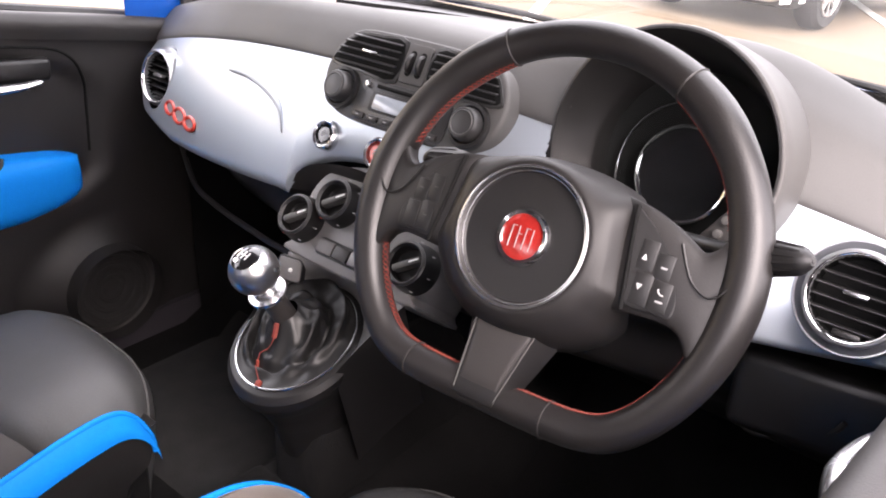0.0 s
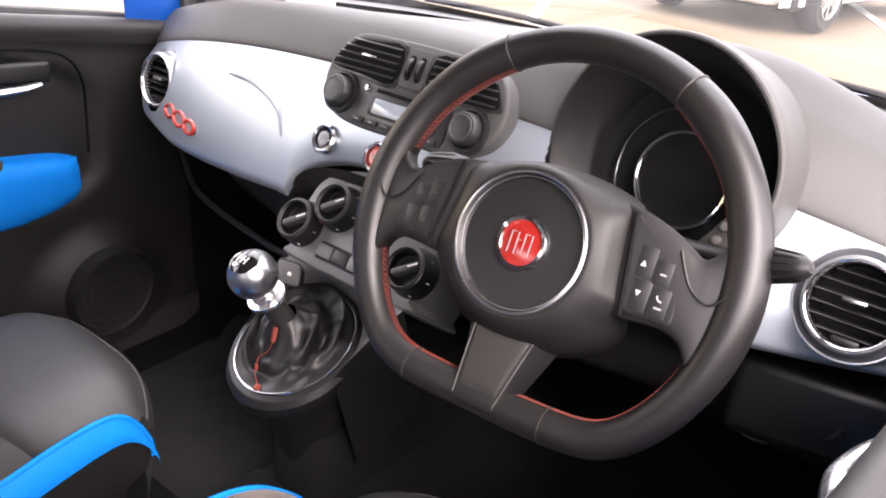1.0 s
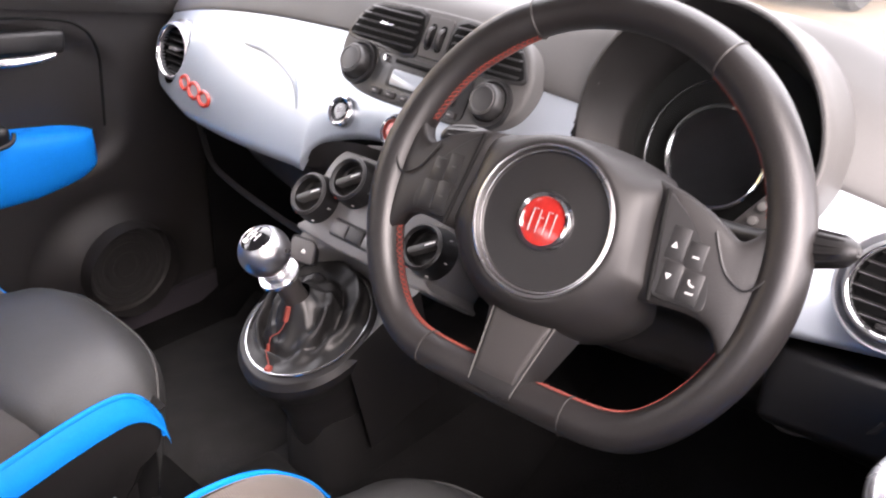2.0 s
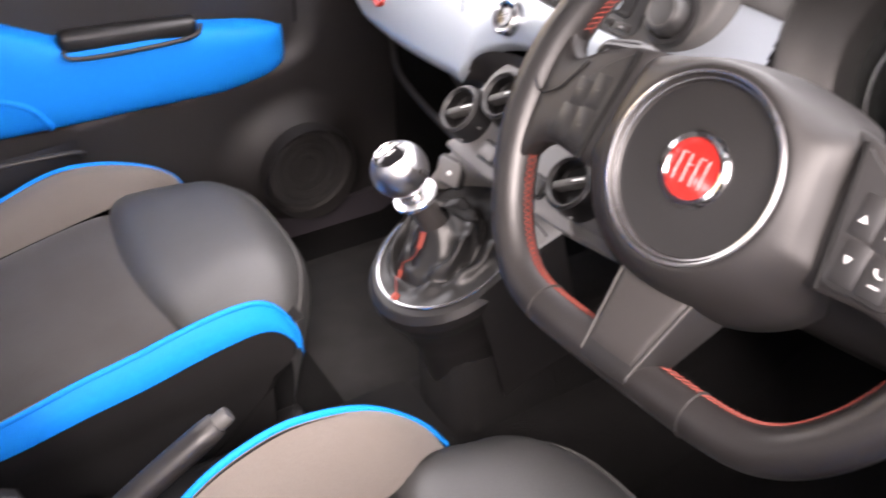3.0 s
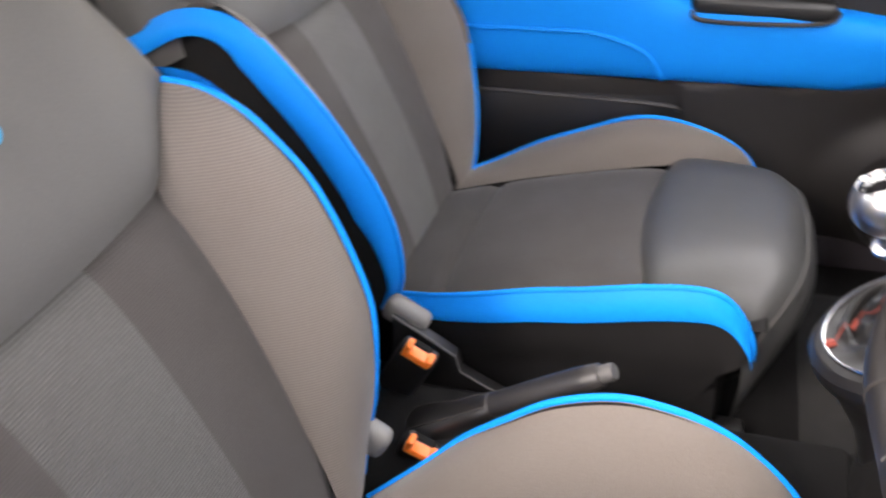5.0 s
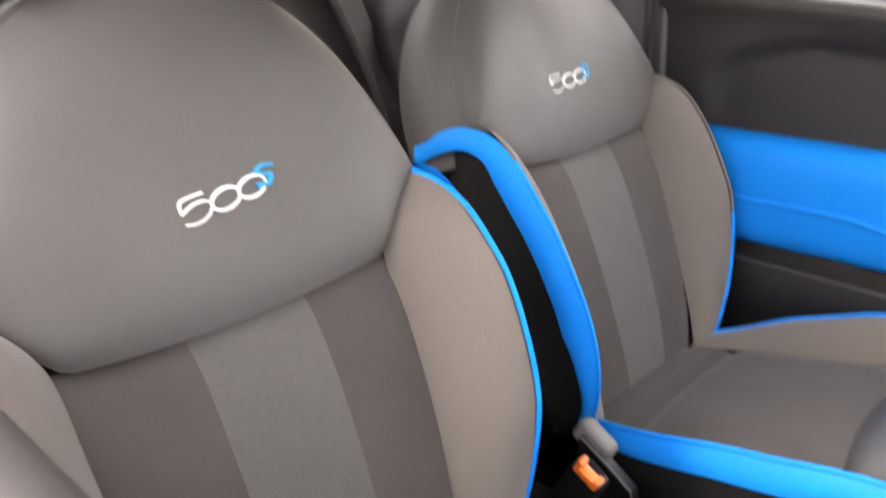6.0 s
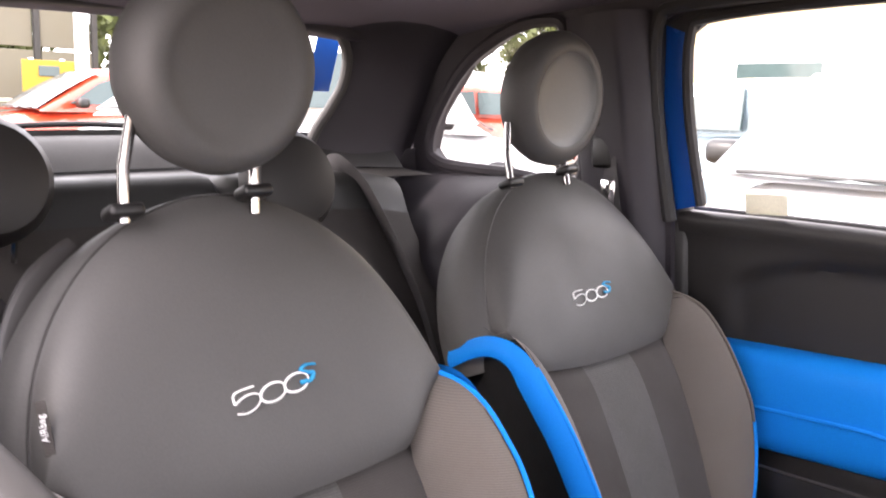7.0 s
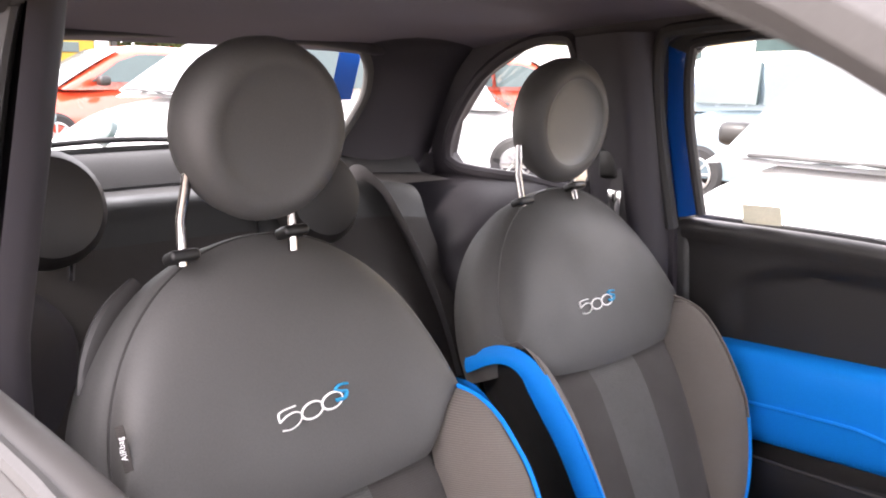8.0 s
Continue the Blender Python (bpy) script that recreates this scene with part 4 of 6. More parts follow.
for q in range(6):
    b = part("button", xf(rbox(0.0175, 0.0075, 0.005, 0.002), MU @ pose(-0.058 + 0.0225 * q, -0.0465, 0.0022)), SOFT_DARK, unit)
    part("button_mark", xf(rbox(0.005, 0.0010, 0.0004, 0.0), MU @ pose(-0.058 + 0.0225 * q, -0.0465, 0.0049)), GREY_MARK, b)

# round buttons under the radio
for y, face_mat, label in ((0.056, GLOSS_BLACK, "black round button in chrome ring"), (-0.032, RED_BADGE, "red round warning button in chrome ring")):
    z = 0.879
    m = basis((fas_x(y, z) - 0.013, y, z), (0, -1, 0), (0.55, 0, 1))
    ring = part("round_button", xf(lathe([(0.0125, 0.001), (0.0135, 0.005), (0.0160, 0.0065), (0.0185, 0.004), (0.0190, -0.008)], 32), m), SATIN, dash, label)
    part("button_face", xf(lathe([(0.0, 0.0045), (0.009, 0.004), (0.0128, 0.0005)], 24), m), face_mat, ring)
    part("button_mark", xf(join(rbox(0.009, 0.0012, 0.0012, 0.0004, 1), xf(rbox(0.006, 0.0012, 0.0012, 0.0004, 1), pose(0, 0.003, 0))), m @ pose(0, 0, 0.0045, 0, 0, 30)), GREY_MARK, ring)

# heater panel and console
HEATER_GREY = mat("heater_panel_plastic", (0.132, 0.128, 0.124), 0.44, vary=0.08, scale=5, fine=800, bump=0.22, dist=0.0005)
HP = basis((0.076, YC - 0.022, 0.784), (0, -1, 0), (0.80, 0, 1))
out = [(-0.105, 0.034), (-0.096, 0.066), (-0.062, 0.088), (0.0, 0.097), (0.055, 0.088), (0.088, 0.064), (0.098, 0.032), (0.100, 0.0), (0.099, -0.022), (0.092, -0.036), (-0.092, -0.036), (-0.099, -0.022), (-0.100, 0.0)]
out = [(p.x, p.y) for p in smooth_line([Vector((x, y, 0)) for x, y in out[::-1]], 4, True)]
heater = part("heater_panel", xf(slab(out, 0.10, 0.007, 4), HP), HEATER_GREY, dash, "dark heater panel with rotary knobs")
for x, y in ((-0.089, 0.006), (-0.045, 0.040), (0.089, 0.006)):
    m = HP @ pose(x, y, 0.004)
    knob = part("rotary_knob", xf(lathe([(0.0, 0.004), (0.0185, 0.004), (0.020, 0.006), (0.020, 0.017), (0.0225, 0.020), (0.0255, 0.018), (0.0262, 0.010), (0.0275, 0.004), (0.029, -0.008)], 40), m), DARK_PLASTIC, heater)
    part("chrome_ring", xf(lathe([(0.0212, 0.0195), (0.0220, 0.0212), (0.0228, 0.0212), (0.0236, 0.0195)], 40), m), SOFT_DARK, knob)
    part("grip", xf(rbox(0.036, 0.008, 0.014, 0.003), m @ pose(0, 0, 0.012, 0, 0, 35)), GREY_PLASTIC, knob)
    part("pointer", xf(rbox(0.012, 0.0016, 0.0006, 0.0), m @ pose(0.009, 0.0063, 0.0194, 0, 0, 35)), WHITE_MARK, knob)
    for q in range(7):
        a = radians(-60 + 50 * q)
        part("tick", xf(rbox(0.0035, 0.0012, 0.0008, 0.0), m @ pose(0.0288 * math.cos(a), 0.0288 * math.sin(a), 0.0062, 0, 22, 0)), GREY_MARK if q < 4 else RED_BADGE, knob)
part("button_bay", xf(slab(rrect(0.108, 0.022, 0.006), 0.004, 0.001), HP @ pose(0, -0.0135, 0.0015)), DARK_PLASTIC, heater)
for q in range(4):
    part("panel_button", xf(rbox(0.0245, 0.0165, 0.006, 0.002), HP @ pose(-0.0385 + 0.0257 * q, -0.0135, 0.0025)), SOFT_DARK if q % 2 else HEATER_GREY, heater)

console = thing("centre_console", (0.0, 0.0, 0.45), "black centre console lobe with chrome gear gaiter ring", "console")
RING_C = Vector((0.0175, -0.0118, 0.6724))
MR = basis(RING_C, (0, -1, 0), (0.909, 0, 0.416))


def lobe(u, v):
    a = 2 * math.pi * u
    # v: 0 at the inner lip of the ring, then over the edge and down to the tunnel
    prof = [(0.069, 0.000), (0.0745, 0.002), (0.081, 0.000), (0.0845, -0.008), (0.080, -0.022), (0.064, -0.05), (0.050, -0.10), (0.046, -0.20)]
    x = v * (len(prof) - 1)
    i = min(int(x), len(prof) - 2)
    r, h = (prof[i][k] + (prof[i + 1][k] - prof[i][k]) * (x - i) for k in (0, 1))
    p = MR @ Vector((r * math.cos(a) * 1.0, r * math.sin(a) * 1.055, 0))
    drop = max(0.0, -h - 0.03)
    return (p.x + 0.25 * drop, p.y, p.z + h)


part("lobe", grid(lobe, 60, 28, True), DARK_PLASTIC, console)


def neck(u, v):
    """Sheet that rises from the gaiter ring's upper half to the foot of the heater panel."""
    a = math.pi * (1.06 - 1.12 * u)
    low = MR @ Vector((0.080 * math.cos(a), 0.084 * math.sin(a), -0.001))
    high = HP @ Vector(((2 * u - 1) * 0.094, -0.035, -0.004))
    p = low.lerp(high, v)
    p.z += 0.004 * math.sin(math.pi * v)
    return p


part("neck", grid(neck, 30, 12), HEATER_GREY, console, "dark grey sheet under the heater panel")
for side, u0 in ((1, 0.0), (-1, 1.0)):
    part("neck_side", grid(lambda u, v: neck(u0, u) + Vector((0.05 * v, -side * 0.012 * v, -0.16 * v)), 8, 6), DARK_PLASTIC, console)
for u0, v0, lens in ((0.11, 0.70, 0.0028), (0.89, 0.66, 0.0085)):
    p, du, dv = neck(u0, v0), neck(u0 + 0.03, v0) - neck(u0 - 0.03, v0), neck(u0, v0 + 0.08) - neck(u0, v0 - 0.08)
    m = basis(p, Vector((0, -1, 0)) * 0.75 + du.normalized() * 0.25, dv)
    b = part("console_button", xf(slab(rrect(0.040, 0.031, 0.007), 0.006, 0.001), m @ pose(0, 0, 0.0006)), DARK_PLASTIC, console)
    part("button_face", xf(slab(rrect(0.036, 0.027, 0.006), 0.004, 0.0018), m @ pose(0, 0, 0.0026)), HEATER_GREY, b)
    part("button_lamp", xf(lathe([(0, 0.9 * 0.0028), (lens * 0.6, 0.0018), (lens, -0.001)], 16), m @ pose(0.004 if lens < 0.005 else 0.0, 0, 0.0040)), WHITE_MARK if lens < 0.005 else DISPLAY, b)
ring_pts = [MR @ Vector((0.0729 * math.cos(2 * math.pi * i / 60), 0.0769 * math.sin(2 * math.pi * i / 60), 0.003)) for i in range(60)]
part("gaiter_ring", tube(ring_pts, 0.0015, 8, True), SATIN, console, "thin chrome ring")
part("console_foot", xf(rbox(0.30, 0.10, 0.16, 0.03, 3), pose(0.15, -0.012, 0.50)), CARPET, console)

lever = thing("gear_lever", (0.0, 0.004, 0.66), "satin metal ball gear lever in black gaiter", "gear lever")
KNOB = Vector((-0.026, 0.004, 0.773))
AX = (KNOB - Vector((0.016, -0.003, 0.690))).normalized()
MK = basis(KNOB, (0, -1, 0), Vector((1, 0, 0)) - AX * AX.x)


def gaiter(u, v):
    """A slack leather bag: flat skirt, two thick rolls that run round it unevenly, and a gathered neck."""
    a = 2 * math.pi * u
    foot = MR @ Vector((0.0715 * math.cos(a), 0.0755 * math.sin(a), 0.001))
    top = Vector((0.010, -0.002, 0.709)) + MK.to_3x3() @ Vector((0.0158 * math.cos(a), 0.0158 * math.sin(a), 0))
    p = foot.lerp(top, v)
    p.z = foot.z + (top.z - foot.z) * (0.25 * v + 0.75 * v ** 3.0)
    low = math.exp(-((v - 0.26 - 0.10 * math.sin(a + 2.4)) / 0.085) ** 2) * (0.55 + 0.45 * math.sin(a - 0.3))
    high = math.exp(-((v - 0.60 - 0.09 * math.sin(2 * a + 0.6)) / 0.075) ** 2) * (0.6 + 0.4 * math.sin(2 * a + 2.0))
    dip = math.exp(-((v - 0.43 - 0.09 * math.sin(a + 2.0)) / 0.06) ** 2)
    p.z += 0.017 * low + 0.013 * high - 0.009 * dip + 0.0025 * math.sin(math.pi * v) * math.sin(9 * a - 8 * v)
    out = (foot - top).normalized() * (0.006 * low + 0.005 * high)
    return p + Vector((out.x, out.y, 0))


part("gaiter", grid(gaiter, 96, 44, True), GAITER, lever, "creased black leather gaiter", sharp=75)


def seam_run(v0, v1, r):
    pts = [gaiter(0.770 - 0.055 * math.sin(math.pi * v) + 0.02 * math.sin(9 * v), v) + Vector((-0.0008, -0.0006, 0.0012)) for v in (v0 + (v1 - v0) * i / 10 for i in range(11))]
    part("red_seam", tube(pts, r, 6), RED_THREAD, lever, "red stitched seam")


seam_run(0.0, 0.13, 0.0042)
seam_run(0.13, 0.86, 0.0006)
seam_run(0.40, 0.50, 0.0022)
seam_run(0.86, 0.98, 0.0032)
part("shaft", tube([Vector((0.016, -0.003, 0.688)), KNOB - AX * 0.030], lambda t: 0.0150 - 0.002 * t, 16), SOFT_DARK, lever)
collar = part("collar", xf(lathe([(0.0125, -0.043), (0.0215, -0.0425), (0.0235, -0.0395), (0.0225, -0.0365), (0.0165, -0.035), (0.0160, -0.030), (0.0180, -0.022)], 36), MK), SATIN, lever)
part("knob", xf(lathe([(0.0165, -0.026)] + [(0.0285 * math.cos(radians(a)), 0.0275 * math.sin(radians(a))) for a in range(-64, 54, 6)] + [(0.0178, 0.0217), (0.0174, 0.0211)], 40), MK), KNOB_METAL, lever, "satin metal ball knob")
cap = part("knob_cap", xf(lathe([(0.0174, 0.0213), (0.014, 0.0234), (0.009, 0.0252), (0.0, 0.0262)], 28), MK), GLOSS_BLACK, lever)
part("shift_pattern", xf(join(rbox(0.012, 0.0012, 0.0006, 0.0), *[xf(rbox(0.0012, 0.010, 0.0006, 0.0), pose(x, 0, 0)) for x in (-0.006, 0, 0.006)], xf(lathe([(0.0012, 0.0003), (0.0030, 0.0003), (0.0030, -0.0012)], 14), pose(-0.004, -0.0095, 0))), MK @ pose(0, 0, 0.0264)), WHITE_MARK, cap)

# instrument pod
pod = thing("instrument_pod", (0.24, -0.345, 0.93), "hooded round instrument pod behind the steering wheel", "instrument cluster")
MP = basis((0.205, -0.345, 0.942), (0, -1, 0), (0.36, 0, 0.93))


def hood(u, v):
    a = 2 * math.pi * u
    prof = [(0.096, -0.075), (0.104, -0.045), (0.112, -0.004), (0.1165, 0.012), (0.1215, 0.011), (0.124, 0.000), (0.1255, -0.04), (0.1265, -0.10), (0.128, -0.16)]
    x = v * (len(prof) - 1)
    i = min(int(x), len(prof) - 2)
    r, h = (prof[i][k] + (prof[i + 1][k] - prof[i][k]) * (x - i) for k in (0, 1))
    brow = 0.022 * max(0.0, math.sin(a)) if v > 0.2 else 0.022 * max(0.0, math.sin(a)) * v / 0.2
    return MP @ Vector((r * math.cos(a), r * math.sin(a), h + brow))


part("hood", grid(lambda u, v: hood(u, v * 0.44), 60, 16, True), DARK_PLASTIC, pod)
part("hood_cover", grid(lambda u, v: hood(u, 0.44 + v * 0.56), 60, 16, True), GREY_PLASTIC, pod)
face = part("gauge_face", xf(lathe([(0.097, -0.074), (0.082, -0.078), (0.0, -0.078)], 48), MP), VOID, pod)
for r, w in ((0.077, 0.0016), (0.050, 0.0026)):
    part("chrome_ring", xf(tube([(r * math.cos(2 * math.pi * i / 64), r * math.sin(2 * math.pi * i / 64), 0) for i in range(64)], w, 8, True), MP @ pose(0, -0.012, -0.070 + (0.006 if r < 0.06 else 0))), CHROME, face)
part("dark_display", xf(lathe([(0.049, 0.0), (0.0, 0.001)], 40), MP @ pose(0, -0.012, -0.066)), GLOSS_BLACK, face)
part("gauge_glass", xf(lathe([(0.094, 0), (0.05, 0.006), (0.0, 0.008)], 40), MP @ pose(0, 0, -0.055)), GLASS, pod, "clear gauge cover").visible_shadow = False
btn = part("menu_panel", xf(rbox(0.052, 0.024, 0.012, 0.004), MP @ pose(0.079, -0.056, 0.000, 0, 0, 58)), SOFT_DARK, pod)
lettering("menu_text", "MENU", 0.0062, MP @ pose(0.069, -0.066, 0.0066, 0, 0, 24), WHITE_MARK, btn)
for q in range(2):
    part("menu_knob", xf(lathe([(0, 0.006), (0.004, 0.005), (0.0045, -0.002)], 12), MP @ pose(0.080 + 0.004 * q, -0.054 + 0.014 * q, 0.006)), GREY_PLASTIC, btn)

# ---------------------------------------------------------------- steering wheel
TILT, TURN = radians(28.2), radians(4.2)
FACE = 0.0125
W = Vector((0.004, -0.332, 0.922))
MW = basis(W, (math.sin(TURN), -math.cos(TURN), 0), (math.sin(TILT), 0, math.cos(TILT)))
wheel = thing("steering_wheel", W, "black leather flat-bottomed steering wheel with red stitching", "steering wheel")


def rim_at(t):
    """Centre line of the rim; t turns clockwise from the top."""
    a = 2 * math.pi * t
    x, y = 0.1755 * math.sin(a), 0.1755 * math.cos(a)
    if y < 0:
        y = 0.010 * math.log(math.exp(y / 0.010) + math.exp(-0.1430 / 0.010))
    return Vector((x, y, -0.024))


def rim_r(t):
    a = 2 * math.pi * t
    return 0.0158 + 0.0022 * math.exp(-((abs(abs(a - math.pi)) - math.pi / 2) / 0.42) ** 2) + 0.0016 * math.exp(-((abs(a - math.pi) - 2.45) / 0.2) ** 2)


def rim(u, v):
    c = rim_at(v)
    d = (rim_at((v + 0.002) % 1) - rim_at((v - 0.002) % 1)).normalized()
    n = Vector((d.y, -d.x, 0))
    a = 2 * math.pi * u
    r = rim_r(v)
    return MW @ (c + n * (-r * math.cos(a)) + Vector((0, 0, 1)) * (r * 1.08 * math.sin(a)))


SEAMS = (0.081, 0.922, 0.445, 0.576)
part("rim", grid(rim, 20, 180, True), RIM_LEATHER, wheel)
for t in SEAMS:
    part("rim_seam", tube([MW @ (MW.inverted() @ Vector(rim(i / 20, t)) + (MW.inverted() @ Vector(rim(i / 20, t)) - rim_at(t)) * 0.02) for i in range(20)], 0.0009, 6, True), SOFT_DARK, wheel)
# red cross stitches along the inner edge of the leather
stitch = []
for t0, t1 in ((0.578, 0.70), (0.80, 0.921), (0.083, 0.20), (0.30, 0.444), (0.447, 0.485), (0.515, 0.574)):
    n = int((t1 - t0) * 210)
    for i in range(n):
        t = t0 + (t1 - t0) * i / n
        for ua, ub in ((0.525, 0.455), (0.455, 0.525)):
            p0 = MW.inverted() @ Vector(rim(ua, t))
            p1 = MW.inverted() @ Vector(rim(ub, t + (t1 - t0) / n * 0.8))
            stitch.append(tube([MW @ Vector((p0.x * 0.997, p0.y * 0.997, p0.z)), MW @ Vector((p1.x * 0.997, p1.y * 0.997, p1.z))], 0.0005, 4))
part("stitching", join(*stitch), RED_THREAD, wheel, "red cross stitching")["kind"] = "stuff"


SIDE = ((0.081, 0.050), (0.0855, 0.020), (0.0900, -0.010), (0.0935, -0.034), (0.086, -0.056), (0.069, -0.074), (0.040, -0.089))
HUB = smooth_line([Vector((x, y, 0)) for x, y in ((0.0, 0.071), (0.030, 0.069), (0.060, 0.0615), *SIDE, (0.0, -0.094), *((-x, y) for x, y in SIDE[::-1]), (-0.060, 0.0615), (-0.030, 0.069))], 6, True)
HUB.append(HUB[0])
HUB_PROFILE = smooth_line([Vector((r, h, 0)) for r, h in ((0.0, -0.0065), (0.30, -0.0065), (0.56, -0.0065), (0.60, -0.002), (0.66, 0.0008), (0.72, -0.0012), (0.79, -0.0052), (0.86, -0.0115), (0.93, -0.021), (0.985, -0.036), (1.0, -0.058))], 5)


def hub(u, v):
    e = at_line(HUB, u)
    q = at_line(HUB_PROFILE, v)
    c = e.normalized()
    k = max(0.0, min(1.0, (q.x - 0.62) / 0.36))
    k = k * k * (3 - 2 * k)
    p = c * (q.x * 0.094) * (1 - k) + e * q.x * k
    side = max(0.0, min(1.0, (abs(e.x) - 0.058) / 0.034))
    side = side * side * (3 - 2 * side) * max(0.0, min(1.0, (e.y + 0.052) / 0.026))
    deep = q.y * (1 - 0.62 * side * min(1.0, max(0.0, (q.x - 0.62) / 0.2)))
    return MW @ Vector((p.x, p.y - 0.004 * (1 - k), deep + FACE - 0.010 * k * k))


part("hub", grid(hub, 120, 45, True), HUB_SKIN, wheel, "smooth dark airbag hub")
part("hub_disc", xf(lathe([(0.0553, -0.0012), (0.0540, 0.0004), (0.030, 0.0006), (0.0, 0.0006)], 60), MW @ pose(0, -0.004, FACE - 0.0062)), DARK_PLASTIC, wheel, "flat black disc round the badge")
for r, z in ((0.0592, 0.001 + FACE), (0.0560, -0.0030 + FACE)):
    part("hub_ring", xf(tube([(r * math.cos(2 * math.pi * i / 72), r * math.sin(2 * math.pi * i / 72) - 0.004, z) for i in range(72)], 0.0013 if r > 0.057 else 0.0009, 8, True), MW), SATIN, wheel, "satin chrome ring")
badge = part("badge", xf(lathe([(0.0235, -0.006), (0.0245, -0.001), (0.0225, 0.0018), (0.0195, 0.0010), (0.0185, -0.002)], 40), MW @ pose(0, -0.004, FACE - 0.0035)), CHROME, wheel, "round chrome badge with red shield")
part("badge_field", xf(lathe([(0.0196, -0.0018), (0.010, 0.0002), (0.0, 0.0006)], 32), MW @ pose(0, -0.004, FACE - 0.0035)), RED_ENAMEL, badge)
part("badge_bars", xf(join(*[xf(rbox(0.0011, 0.019, 0.0008, 0.0003, 1), pose(-0.0100 + 0.0066 * q, 0, 0)) for q in range(4)], *[xf(rbox(0.0042, 0.0010, 0.0008, 0.0003, 1), pose(-0.0082 + 0.0066 * q, 0.009 - 0.006 * (q % 2), 0)) for q in range(3)]), MW @ pose(0, -0.005, FACE - 0.0025)), BADGE_BAR, badge)


SPOKE_HI = smooth_line([Vector(p) for p in ((0.066, 0.056, 0), (0.081, 0.053, 0), (0.0945, 0.0500, 0), (0.1153, 0.0422, 0), (0.130, 0.0340, 0), (0.140, 0.0290, 0), (0.149, 0.0345, 0), (0.155, 0.048, 0), (0.161, 0.072, 0))], 6)
SPOKE_LO = smooth_line([Vector(p) for p in ((0.070, -0.038, 0), (0.092, -0.036, 0), (0.112, -0.034, 0), (0.130, -0.034, 0), (0.143, -0.040, 0), (0.152, -0.054, 0), (0.159, -0.072, 0), (0.164, -0.088, 0))], 6)


def spoke(sx):
    def f(u, v):
        # v from the hub out to the rim, u round the section
        a = 2 * math.pi * u
        hi, lo = at_line(SPOKE_HI, v), at_line(SPOKE_LO, v)
        k = 0.5 + 0.5 * math.copysign(abs(math.sin(a)) ** 0.85, math.sin(a))
        p = lo.lerp(hi, k)
        return MW @ Vector((sx * p.x, p.y, -0.0130 - 0.013 * v - 0.014 * max(0.0, 1 - v / 0.2) ** 2 + 0.0125 * math.copysign(abs(math.cos(a)) ** 0.34, math.cos(a))))
    return f


